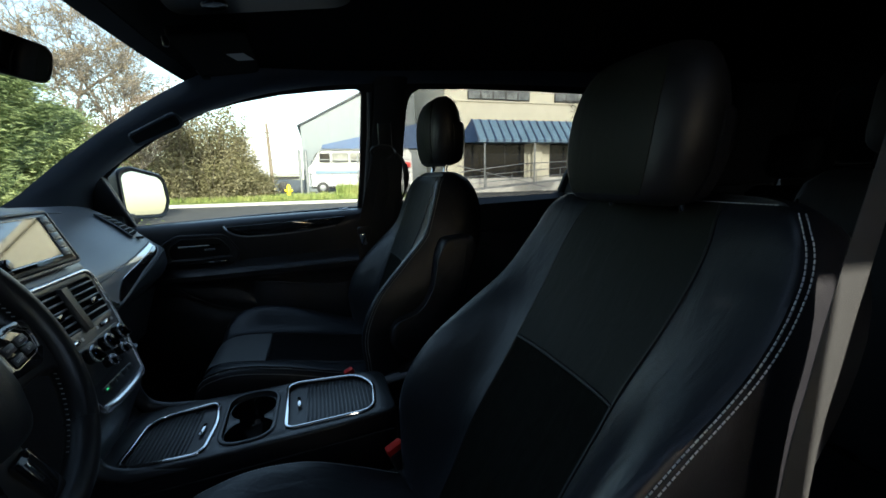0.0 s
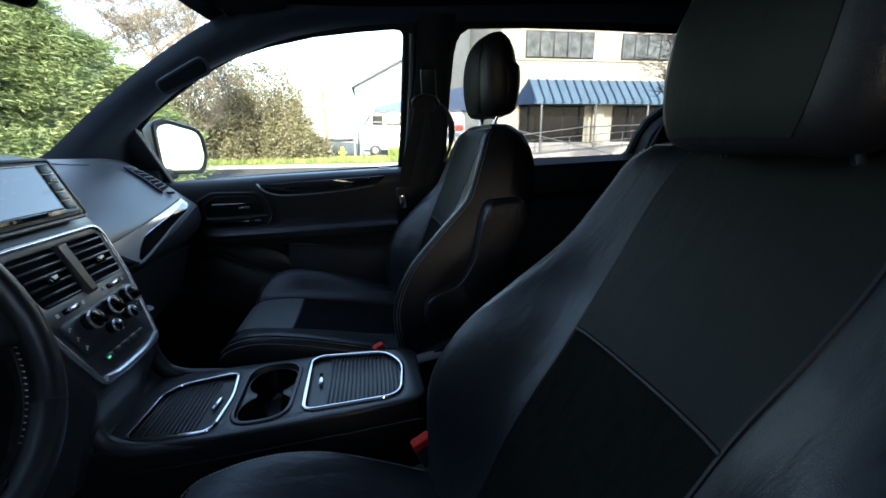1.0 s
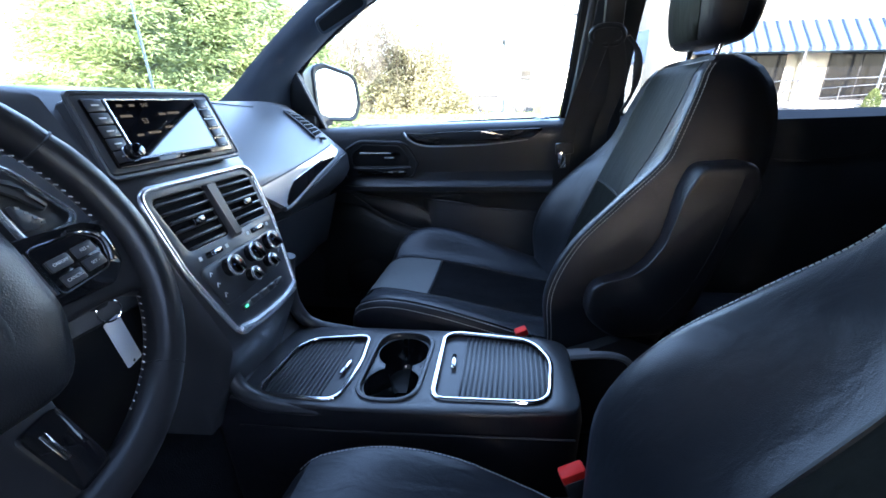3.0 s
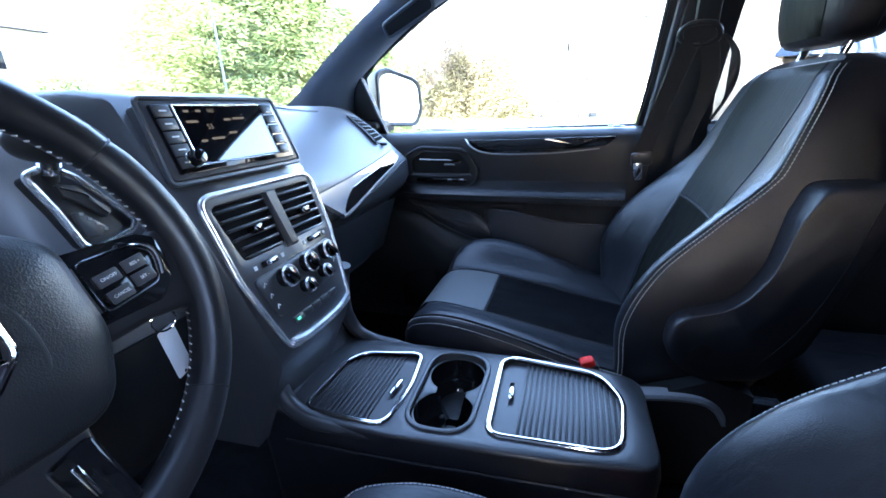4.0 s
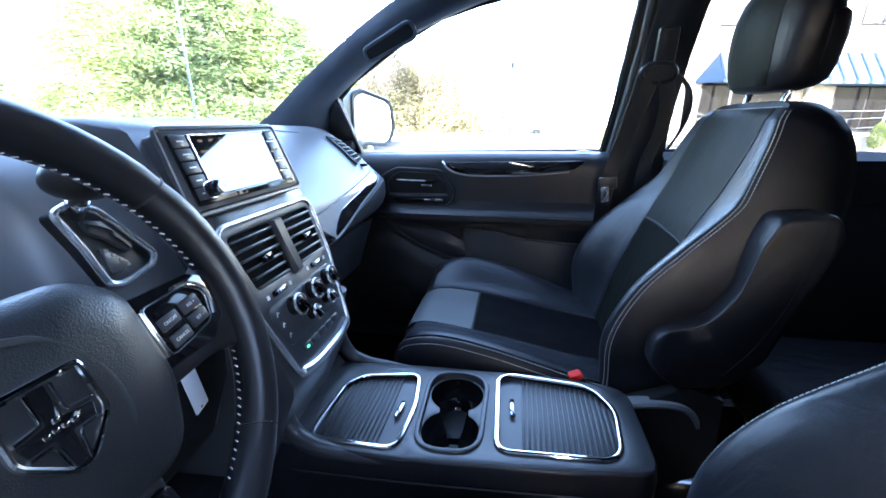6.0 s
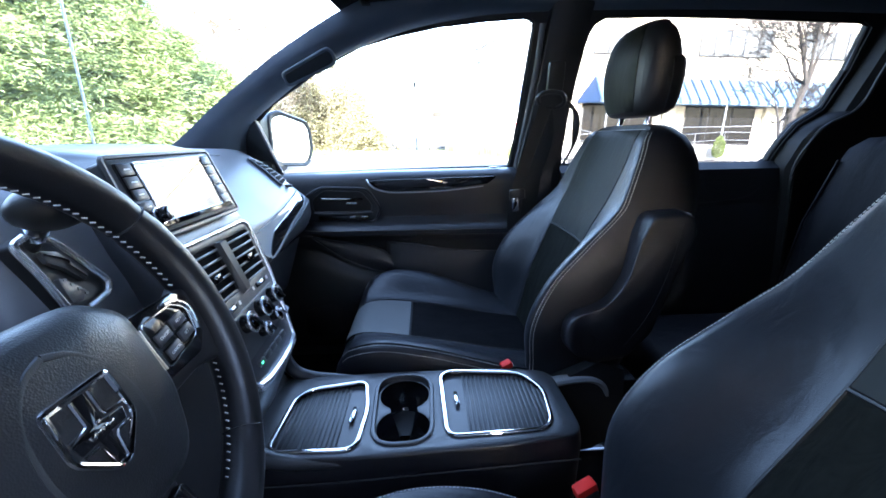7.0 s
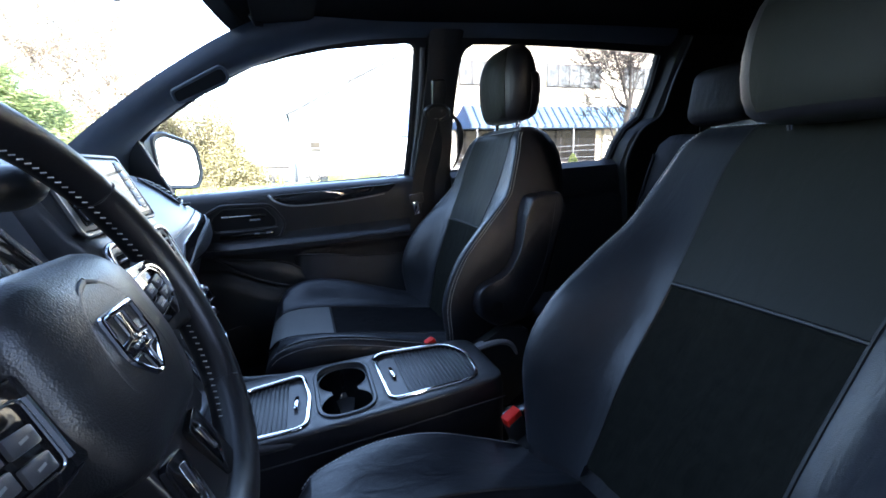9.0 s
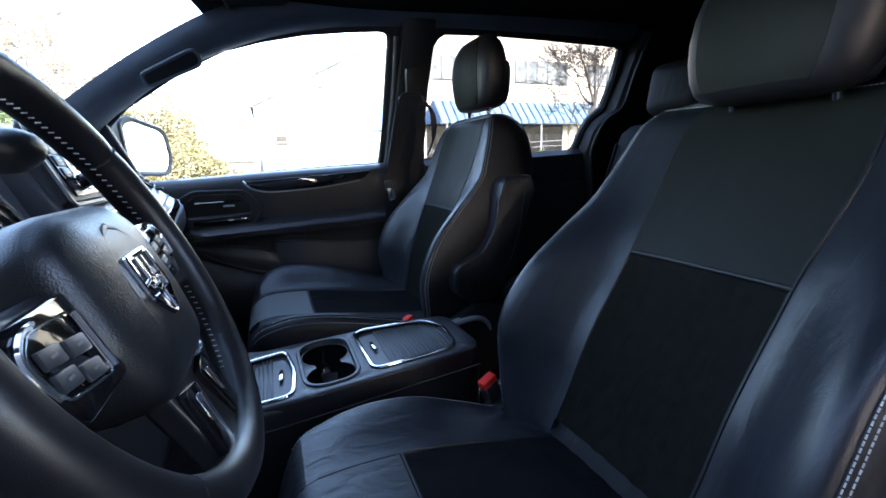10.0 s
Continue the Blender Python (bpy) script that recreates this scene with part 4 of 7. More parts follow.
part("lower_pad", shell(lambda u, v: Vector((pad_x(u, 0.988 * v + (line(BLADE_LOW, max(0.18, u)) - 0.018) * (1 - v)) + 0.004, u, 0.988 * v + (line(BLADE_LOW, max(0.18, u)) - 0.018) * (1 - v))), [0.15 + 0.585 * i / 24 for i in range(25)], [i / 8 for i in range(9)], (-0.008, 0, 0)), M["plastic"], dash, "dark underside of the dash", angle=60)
part("glove_box", shell(lambda u, v: (-0.268 - 0.055 * v - 0.004, 0.15 + 0.50 * u, 0.978 - 0.16 * v), [i / 4 for i in range(5)], [0, 0.5, 1], (0.01, 0, 0.003)), M["plastic"], dash, "black glove box lid")

# shifter on the dash, between wheel and radio
SH = axes((-0.2325, -0.226, 1.156), (0.0, 1, -0.28), (-0.26, 0.05, 0.965))
gate = rounded([(-0.054, 0.020), (-0.034, 0.033), (-0.010, 0.025), (0.044, -0.018), (0.038, -0.030), (0.0, -0.048), (-0.014, -0.049), (-0.033, -0.012)], [0.006, 0.010, 0.02, 0.008, 0.008, 0.012, 0.010, 0.02], 5)
plate_ob = part("shift_gate", plate(gate, [], SH @ Matrix.Translation((0, 0, 0.006)), 0.012, 0.001), M["dark"], dash, "sunken dark shift gate in a chrome line")
part("gate_bezel", tube(on(SH, gate, 0.011), 0.0036, 8, True, up=SH.to_3x3() @ Vector((0, 0, 1))), M["satin"], plate_ob)
for steps in ([(-0.030, 0.016), (-0.010, 0.016), (0.020, -0.008), (0.014, -0.016), (-0.008, -0.002), (-0.024, 0.004)], [(-0.020, -0.010), (-0.006, -0.016), (0.012, -0.026), (0.004, -0.036), (-0.010, -0.038)]):
    part("gate_step", plate(rounded(steps, 0.003, 3), [], SH @ Matrix.Translation((0, 0, 0.011)), 0.005, 0.0008), M["stack"], plate_ob)
part("gate_slot", tube(smooth(on(SH, [(-0.026, 0.012), (-0.004, 0.007), (0.002, -0.001), (0.014, -0.011)], 0.0115), 4), 0.0036, 6, flat=0.3), M["dark"], plate_ob)
for k in range(4):
    part("gate_mark", box(0, 0, 0, 0.004, 0.003, 0.0006, m=SH @ Matrix.Translation((-0.012 + 0.007 * k, -0.014 - 0.005 * k, 0.0116))), M["greytrim"], plate_ob)
lever = part("shift_lever", tube([(-0.236, -0.247, 1.186), (-0.222, -0.251, 1.200), (-0.205, -0.256, 1.214)], lambda t: 0.0085 - 0.002 * t, 10), M["plastic"], dash, "dark shift lever with a round knob")
part("lever_collar", tube([(-0.226, -0.250, 1.195), (-0.221, -0.2515, 1.201)], 0.0095, 10), M["chrome"], lever)
knob_bm = bmesh.new()
bmesh.ops.create_uvsphere(knob_bm, u_segments=20, v_segments=14, radius=1)
bmesh.ops.scale(knob_bm, vec=(0.026, 0.034, 0.021), verts=knob_bm.verts)
knob_bm.transform(pose(-0.196, -0.258, 1.224, 0, -20, -20))
part("knob", knob_bm, M["plastic"], lever)

# dials behind the wheel
for y, r in ((-0.345, 0.058), (-0.485, 0.058)):
    f = axes((-0.342, y, 1.165), (0, 1, 0), (-0.25, 0, 1))
    dial = part("gauge", cyl(r, r, 0.008, f, 32, 0.001), M["piano"], dash, "round gauge with a chrome ring")
    part("gauge_ring", tube([f @ Vector((math.cos(a) * r, math.sin(a) * r, 0.009)) for a in (2 * math.pi * i / 32 for i in range(32))], 0.0035, 8, True, up=f.to_3x3() @ Vector((0, 0, 1))), M["chrome"], dial)
    for k in range(11):
        a = math.radians(220 - 26 * k)
        part("gauge_tick", box(0, 0, 0, 0.007, 0.0015, 0.0006, m=f @ Matrix.Translation((math.cos(a) * r * 0.82, math.sin(a) * r * 0.82, 0.0085)) @ pose(0, 0, 0, 0, 0, math.degrees(a))), M["mark"], dial)
    part("needle", box(0.018, 0, 0, 0.036, 0.002, 0.001, m=f @ Matrix.Translation((0, 0, 0.011)) @ pose(0, 0, 0, 0, 0, 215)), M["red_mark"], dial)

# ---- steering wheel ----
WH = axes((-0.088, -0.4185, 1.118), (0, 1, 0), (-0.3584, 0, 0.9336))
wheel = thing("steering_wheel", "black leather steering wheel with pale stitching and chrome accents", "steering wheel", (-0.09, -0.408, 1.1))
RW = 0.1758
rings = []
N = 72
for i in range(N):
    a = 2 * math.pi * i / N
    dent = sum(0.0011 * math.exp(-((math.degrees(a) - s + 180) % 360 - 180) ** 2 / 3.0) for s in (35, -43, 145, 223))
    ring = []
    for j in range(14):
        b = 2 * math.pi * j / 14
        tr = 0.0170 - dent
        r = RW + tr * math.cos(b) * 1.02
        ring.append(WH @ Vector((math.cos(a) * r, math.sin(a) * r, tr * 1.12 * math.sin(b))))
    rings.append(ring)
rings.append(rings[0])
bm = loft(rings, caps=False)
bmesh.ops.remove_doubles(bm, verts=bm.verts, dist=1e-6)
part("rim", bm, M["rimleather"], wheel, "leather wrapped rim", angle=80)
for s in (35, -43, 145, 223):
    a = math.radians(s)
    c = WH @ Vector((math.cos(a) * RW, math.sin(a) * RW, 0))
    e1 = (WH.to_3x3() @ Vector((math.cos(a), math.sin(a), 0))).normalized()
    e2 = (WH.to_3x3() @ Vector((0, 0, 1))).normalized()
    part("rim_seam", tube([c + (e1 * math.cos(b) + e2 * 1.1 * math.sin(b)) * 0.0164 for b in (2 * math.pi * j / 20 for j in range(20))], 0.0011, 5, True), M["dark"], wheel)
# cross stitches along the inner edge of the grips
bm = bmesh.new()
for s0, s1 in ((12, 168), (-58, -12), (192, 238)):
    n = int((s1 - s0) * math.pi / 180 * RW / 0.0076)
    for i in range(n):
        pts = []
        for k in (0.0, 1.0):
            a = math.radians(s0 + (s1 - s0) * (i + 0.26 * k) / n)
            w = -0.0012 - 0.0034 * k
            r = RW - math.sqrt(max(0.0, 0.0178**2 - (w / 1.12) ** 2)) * 1.015
            pts.append(WH @ Vector((math.cos(a) * r, math.sin(a) * r, w)))
        dashes(pts, 1.0, (pts[1] - pts[0]).length, 0.00072, bm=bm)
part("stitching", bm, M["thread"], wheel, "slanted stitches of pale thread")
# the hub sits a little below the middle of the rim
HUB = WH @ Matrix.Translation((0, -0.013, 0))
# airbag cover: a domed shield
PADO = rounded([(-0.084, 0.052), (-0.054, 0.072), (0.054, 0.072), (0.084, 0.052), (0.088, -0.02), (0.066, -0.078), (-0.066, -0.078), (-0.088, -0.02)], [0.03, 0.05, 0.05, 0.03, 0.06, 0.04, 0.04, 0.06], 5)
part("airbag_cover", loft([on(HUB, [Vector(p) * s for p in PADO], w) for s, w in ((0.96, -0.035), (1.0, -0.012), (0.99, 0.0), (0.94, 0.008), (0.84, 0.014), (0.6, 0.019), (0.3, 0.021))]), M["airbag"], wheel, "grained domed airbag cover", angle=60)
for sx in (-1, 1):
    part("cover_crease", tube(smooth([HUB @ Vector((sx * u, v, w)) for u, v, w in ((0.0, 0.050, 0.0172), (0.016, 0.043, 0.0180), (0.030, 0.026, 0.0190), (0.037, 0.0, 0.0193), (0.035, -0.026, 0.0188), (0.022, -0.046, 0.0172))], 6), 0.0026, 8, flat=0.5, up=HUB.to_3x3() @ Vector((0, 0, 1))), M["plastic"], wheel, "narrow satin crease beside the badge")
# badge: a plain shield with crossed bars
BD = HUB @ Matrix.Translation((0.0, -0.003, 0.0205))
shield = rounded([(-0.0235, 0.027), (0.0235, 0.027), (0.0245, -0.006), (0.0, -0.031), (-0.0245, -0.006)], [0.004, 0.004, 0.012, 0.012, 0.012], 5)
badge = part("badge", plate(shield, [], BD, 0.005, 0.0008), M["piano"], wheel, "shield badge in chrome and black")
part("badge_rim", tube(on(BD, shield, 0.001), 0.0022, 8, True, up=BD.to_3x3() @ Vector((0, 0, 1))), M["chrome"], badge)
UPB = BD.to_3x3() @ Vector((0, 0, 1))
part("badge_cross", plate(rounded([(-0.0045, 0.024), (0.0045, 0.024), (0.0045, 0.004), (0.020, 0.002), (0.018, -0.006), (0.0045, -0.006), (0.003, -0.026), (-0.003, -0.026), (-0.0045, -0.006), (-0.018, -0.006), (-0.020, 0.002), (-0.0045, 0.004)], 0.001, 2), [], BD @ Matrix.Translation((0, 0, 0.0014)), 0.002, 0.0006), M["piano"], badge)
for sx in (-1, 1):
    part("badge_bar", tube(on(BD, [(sx * 0.0065, 0.0235), (sx * 0.0065, 0.008), (sx * 0.0078, 0.0058), (sx * 0.0205, 0.0042)], 0.0016), 0.0013, 6, up=UPB), M["chrome"], badge)
    part("badge_bar", tube(on(BD, [(sx * 0.0042, -0.0245), (sx * 0.0062, -0.0105), (sx * 0.008, -0.0082), (sx * 0.0185, -0.0078)], 0.0016), 0.0013, 6, up=UPB), M["chrome"], badge)
    part("badge_bar", tube(on(BD, [(sx * 0.0135, 0.0255), (sx * 0.0222, 0.0252), (sx * 0.0232, 0.012)], 0.0018), 0.0021, 6, up=UPB), M["chrome"], badge)
for dx, dy in ((-0.0075, -0.0015), (-0.0025, -0.001), (0.0025, -0.001), (0.0075, -0.0015), (0.0, 0.004)):
    part("badge_bar", box(0, 0, 0, 0.0032, 0.0030, 0.002, 0.0006, m=BD @ Matrix.Translation((dx, dy, 0.0018))), M["chrome"], badge)
# spokes; each switch pod sits on its own plane
PODS = {1: HUB @ Matrix.Translation((0.002, 0.012, 0.0)), -1: HUB @ Matrix.Translation((-0.010, -0.004, 0.0))}
for sgn in (1, -1):
    PD = PODS[sgn]
    rings = []
    for u, lo, hi, w in ((0.06, -0.034, 0.030, -0.004), (0.09, -0.032, 0.030, -0.004), (0.12, -0.030, 0.030, -0.003), (0.145, -0.032, 0.034, -0.001), (0.166, -0.044, 0.046, 0.0)):
        pts = rounded([(w - 0.020, lo), (w + 0.004, lo), (w + 0.004, hi), (w - 0.020, hi)], 0.006, 3)
        rings.append([HUB @ Vector((sgn * u, p[1], p[0])) for p in pts])
    part("spoke", loft(rings), M["rimleather"], wheel)
    pod = rounded([(sgn * 0.068, 0.030), (sgn * 0.135, 0.030), (sgn * 0.152, 0.022), (sgn * 0.148, -0.014), (sgn * 0.130, -0.030), (sgn * 0.068, -0.030)], [0.008, 0.012, 0.012, 0.012, 0.012, 0.008], 4)
    podm = part("switch_pod", plate(pod, [], PD @ Matrix.Translation((0, 0, 0.006)), 0.008, 0.0015), M["piano"], wheel, "piano-black switch pod with grey keys")
    inner = rounded([(sgn * 0.082, 0.020), (sgn * 0.124, 0.022), (sgn * 0.140, 0.012), (sgn * 0.134, -0.014), (sgn * 0.086, -0.022)], [0.006, 0.014, 0.012, 0.010, 0.006], 4)
    part("pod_trim", tube(on(PD, inner, 0.0075), 0.0009, 6, True, up=PD.to_3x3() @ Vector((0, 0, 1))), M["chrome"], podm)
    part("pod_edge", tube(on(PD, [(sgn * 0.0795, 0.018), (sgn * 0.0805, 0.0), (sgn * 0.0825, -0.020)], 0.0078), 0.0021, 6, up=PD.to_3x3() @ Vector((0, 0, 1))), M["chrome"], podm)
    part("pod_accent", tube(smooth(on(PD, [(sgn * 0.116, 0.0245), (sgn * 0.130, 0.0225), (sgn * 0.1405, 0.014), (sgn * 0.1415, 0.002), (sgn * 0.138, -0.010)], 0.008), 5), 0.0018, 6, up=PD.to_3x3() @ Vector((0, 0, 1))), M["chrome"], podm, "chrome edge of the switch pod")
    words = (("ON/OFF", 0.0037, 0.098, 0.003), ("RES +", 0.0037, 0.121, 0.007), ("CANCEL", 0.0037, 0.101, -0.012), ("SET -", 0.0037, 0.123, -0.006)) if sgn > 0 else ((None, 0, -0.098, 0.003), (None, 0, -0.121, 0.007), (None, 0, -0.101, -0.012), (None, 0, -0.123, -0.006))
    for word, size, u, v in words:
        k = part("key", box(0, 0, 0, 0.019, 0.0105, 0.003, 0.0012, m=PD @ Matrix.Translation((u, v, 0.0075)) @ pose(0, 0, 0, 0, 0, 8 * sgn)), M["stack"], podm)
        if word:
            lettering(word, size, PD @ Matrix.Translation((u, v, 0.0092)) @ pose(0, 0, 0, 0, 0, 8), M["mark"], k, depth=0.0001)
        else:
            part("key_mark", box(0, 0, 0, 0.006, 0.0016, 0.0003, m=PD @ Matrix.Translation((u, v, 0.0092))), M["greytrim"], k)
rings = []
for v, half, w in ((-0.06, 0.046, -0.006), (-0.10, 0.044, -0.004), (-0.135, 0.046, -0.001), (-0.166, 0.058, 0.0)):
    pts = rounded([(-half, w - 0.018), (half, w - 0.018), (half, w + 0.003), (-half, w + 0.003)], 0.005, 3)
    rings.append([HUB @ Vector((p[0], v, p[1])) for p in pts])
part("spoke", loft(rings), M["rimleather"], wheel)
for sgn in (1, -1):
    part("spoke_inlay", plate(rounded([(sgn * 0.010, -0.086), (sgn * 0.040, -0.080), (sgn * 0.048, -0.140), (sgn * 0.020, -0.146)], 0.006), [], HUB @ Matrix.Translation((0, 0, 0.0055)), 0.006, 0.001), M["piano"], wheel)
    part("spoke_accent", box(0, 0, 0, 0.0042, 0.026, 0.004, 0.001, m=HUB @ Matrix.Translation((sgn * 0.024, -0.105, 0.006)) @ pose(0, 0, 0, 0, 0, sgn * 8)), M["chrome"], wheel)
part("column", loft([on(HUB, [Vector(p) * 0.95 for p in PADO], -0.035), on(HUB, [Vector(p) * 0.8 for p in PADO], -0.09), on(HUB, [Vector(p) * 0.8 for p in PADO], -0.24)]), M["dark"], wheel, "black steering column shroud")

# key in its lock with a white tag
key = thing("ignition_key", "car key with a white card tag hanging from its ring", "key", (-0.15, -0.24, 1.04))
ringc = Vector((-0.182, -0.214, 1.018))
part("key_ring", tube([ringc + Vector((0.3 * math.cos(a), 0.95 * math.cos(a), math.sin(a))) * 0.013 for a in (2 * math.pi * i / 20 for i in range(20))], 0.0011, 6, True), M["chrome"], key)
part("key_head", box(-0.197, -0.219, 1.034, 0.03, 0.02, 0.022, 0.005), M["plastic"], key)
tg = axes((-0.186, -0.206, 0.972), (-0.15, 0.95, 0.12), (-0.05, -0.22, 1))
part("tag", plate(rounded([(-0.0125, -0.033), (0.0125, -0.033), (0.0125, 0.033), (-0.0125, 0.033)], 0.003), [[(math.cos(a) * 0.0022, -0.030 + math.sin(a) * 0.0022) for a in (2 * math.pi * i / 10 for i in range(10))]], tg, 0.001), M["paper"], key, "white card tag")

# ---- centre console ----
con = thing("centre_console", "black floor console with chrome framed lids and cup holders", "console", (0.1, YC, 0.43))
ZT = 0.797
TOP = axes((0, 0, ZT), (1, 0, 0), (0, 1, 0))
deck = rounded([(-0.205, -0.090), (0.02, -0.096), (0.26, -0.084), (0.393, -0.066), (0.390, 0.128), (0.26, 0.148), (0.02, 0.146), (-0.205, 0.135)], [0.02, 0.3, 0.3, 0.035, 0.045, 0.3, 0.3, 0.02], 5)
TRAY = rounded([(-0.128, -0.078), (0.014, -0.081), (0.021, 0.02), (0.008, 0.112), (-0.098, 0.092), (-0.122, 0.060)], [0.024, 0.026, 0.2, 0.02, 0.04, 0.04], 5)
CUP = rounded([(0.038, -0.074), (0.138, -0.070), (0.140, 0.128), (0.030, 0.130)], [0.044, 0.044, 0.05, 0.05], 7)
BIN = rounded([(0.164, -0.060), (0.345, -0.052), (0.357, 0.06), (0.325, 0.122), (0.18, 0.138), (0.158, 0.124)], [0.022, 0.04, 0.08, 0.06, 0.03, 0.03], 6)
part("deck", plate(deck, [TRAY, CUP, BIN], TOP, 0.012, 0.004), M["deck"], con, "soft black console top", angle=50)
c = Vector((0.1, 0.03))
part("skirt", loft([on(TOP, [Vector(p) for p in deck], -0.006), on(TOP, [c + (Vector(p) - c) * 1.012 for p in deck], -0.03), on(TOP, [c + (Vector(p) - c) * 1.0 for p in deck], -0.10), on(TOP, [c + (Vector(p) - c) * 0.97 for p in deck], -0.35)], caps=False), M["leather_side"], con, "padded console side", angle=60)
part("side_seam", tube([(x, -0.099 + 0.03 * max(0, x - 0.02), 0.748 + 0.03 * (x + 0.2)) for x in np.linspace(-0.15, 0.38, 12)], 0.0016, 5), M["dark"], con)
for o, nm, lab in ((TRAY, "front_bin", "ribbed sliding lid in a chrome frame"), (BIN, "rear_bin", "ribbed sliding lid in a chrome frame")):
    well = part(nm, ringband(o, TOP, 0.014, 0.02), M["dark"], con, lab)
    part("chrome_frame", tube(on(TOP, o, 0.0015), 0.0041, 8, True, flat=0.75), M["chrome"], well, "bright chrome frame")
    part("lid", plate([Vector(p) for p in o], [], TOP @ Matrix.Translation((0, 0, -0.007)), 0.004), M["stack"], well)
    # slats across the lid, clipped to the outline
    xs = [p[0] for p in o]
    x0, x1 = (0.205, max(xs) - 0.006) if nm == "rear_bin" else (min(xs) + 0.008, -0.022)
    n = 18 if nm == "rear_bin" else 13
    for k in range(n):
        x = x0 + (x1 - x0) * k / (n - 1)
        ys = []
        for a, b in zip(o, list(o[1:]) + [o[0]]):
            if (a[0] - x) * (b[0] - x) <= 0 and abs(a[0] - b[0]) > 1e-9:
                ys.append(a[1] + (b[1] - a[1]) * (x - a[0]) / (b[0] - a[0]))
        if len(ys) > 1:
            lo, hi = min(ys) + 0.004, max(ys) - 0.004
            if hi > lo:
                part("slat", box(x, (lo + hi) / 2, ZT - 0.0055, (x1 - x0) / n * 0.62, hi - lo, 0.004, 0.0012), M["stack"], well)
    hx, hy, ang = (0.186, 0.045, 4) if nm == "rear_bin" else (-0.004, 0.010, -4)
    part("handle", box(0, 0, 0, 0.0085, 0.042, 0.007, 0.003, m=pose(hx, hy, ZT - 0.002, 0, 0, ang)), M["chrome"], well, "chrome finger pull")
# cup holders
cups = part("cup_holder", ringband(CUP, TOP, 0.010, 0.035), M["stack"], con, "twin cup holder with a moulded rim")
part("rim", tube(on(TOP, CUP, 0.001), 0.0042, 8, True, flat=0.7), M["stack"], cups)
cm = Vector((0.0865, 0.0285))
inner = [cm + (Vector(p) - cm) * 0.955 for p in CUP]
CENT = (Vector((0.086, 0.0765)), Vector((0.088, -0.0185)))


def peanut(r, over):
    """Two rounds that run into one another at a waist; over: how far each one turns in."""
    out = []
    for c_, a0 in ((CENT[0], 0.0), (CENT[1], math.pi)):
        for i in range(29):
            a = a0 - over + (math.pi + 2 * over) * i / 28
            out.append(c_ + Vector((math.cos(a) * r, math.sin(a) * r)))
    return out


part("floor", plate(inner, [peanut(0.0475, 1.02)], TOP @ Matrix.Translation((0, 0, -0.009)), 0.004, 0.002), M["stack"], cups)
part("cup", loft([on(TOP, peanut(r, over), z) for r, over, z in ((0.0475, 1.02, -0.010), (0.0470, 1.06, -0.015), (0.0460, 1.14, -0.030), (0.0445, 1.22, -0.048), (0.041, 1.30, -0.064), (0.034, 1.36, -0.0735))], caps=False), M["piano"], cups, "glossy black wells of the cup holder", angle=60)
for c_ in CENT:
    part("cup_floor", cyl(0.040, 0.040, 0.003, pose(c_.x, c_.y, ZT - 0.0755), 24), M["rubber"], cups)
# neck that climbs from the deck to the stack: a trough between two rounded wings
part("neck", shell(lambda u, v: (interp([(0, -0.118), (0.3, -0.150), (0.6, -0.172), (1, -0.178)], v), YC + 0.108 * u * (1 - 0.1 * v), interp([(0, 0.786), (0.3, 0.792), (0.6, 0.83), (1, 0.93)], v) - 0.012 * (1 - u * u)), [-1 + i / 5 for i in range(11)], [i / 10 for i in range(11)], (-0.05, 0, -0.02)), M["deck"], con, "moulded trough that rises to the dashboard")
for s_ in (-1, 1):
    wing = smooth([(0.08, YC + s_ * 0.117, 0.772), (0.0, YC + s_ * 0.119, 0.780), (-0.06, YC + s_ * 0.119, 0.785), (-0.11, YC + s_ * 0.118, 0.790), (-0.148, YC + s_ * 0.114, 0.812), (-0.164, YC + s_ * 0.108, 0.86), (-0.160, YC + s_ * 0.102, 0.92), (-0.15, YC + s_ * 0.098, 0.96)], 6)
    part("wing", tube(wing, lambda t: 0.003 + 0.0105 * min(1, t * 2.6), 10), M["deck"], con, "rounded edge of the console neck")

# buckles
for x, y, z, seat in ((0.376, -0.128, 0.734, "driver"), (0.312, 0.178, 0.768, "passenger")):
    bk = thing("belt_buckle", "black belt buckle with a red release button", "buckle", (x, y, z - 0.1))
    f = axes((x, y, z), (0.25, -0.97, 0.0), (-0.30, -0.1, 0.95))
    part("body", box(0, 0, -0.0, 0.026, 0.085, 0.034, 0.005, m=f @ Matrix.Translation((0, -0.03, 0))), M["plastic"], bk)
    part("button", box(0, 0, 0, 0.021, 0.020, 0.036 if seat == "driver" else 0.026, 0.004, m=f @ Matrix.Translation((0, 0.014, 0.0))), M["red"], bk, "red release button")
    part("strap", box(0, 0, 0, 0.02, 0.14, 0.004, 0.001, m=f @ Matrix.Translation((0, -0.13, 0))), M["webbing"], bk)

# ---- passenger door ----
door = thing("door_1", "black trimmed passenger door with a gloss blade and padded armrest", "door", (0.05, 0.80, 0.5), kind="structure")
PROF = [(0.815, 1.166), (0.795, 1.172), (0.762, 1.166), (0.742, 1.150), (0.736, 1.12), (0.748, 1.06), (0.752, 1.02), (0.735, 1.005), (0.705, 0.998), (0.694, 0.985), (0.698, 0.968), (0.735, 0.955), (0.748, 0.93), (0.742, 0.85), (0.735, 0.70), (0.74, 0.52), (0.86, 0.50), (0.86, 1.12)]


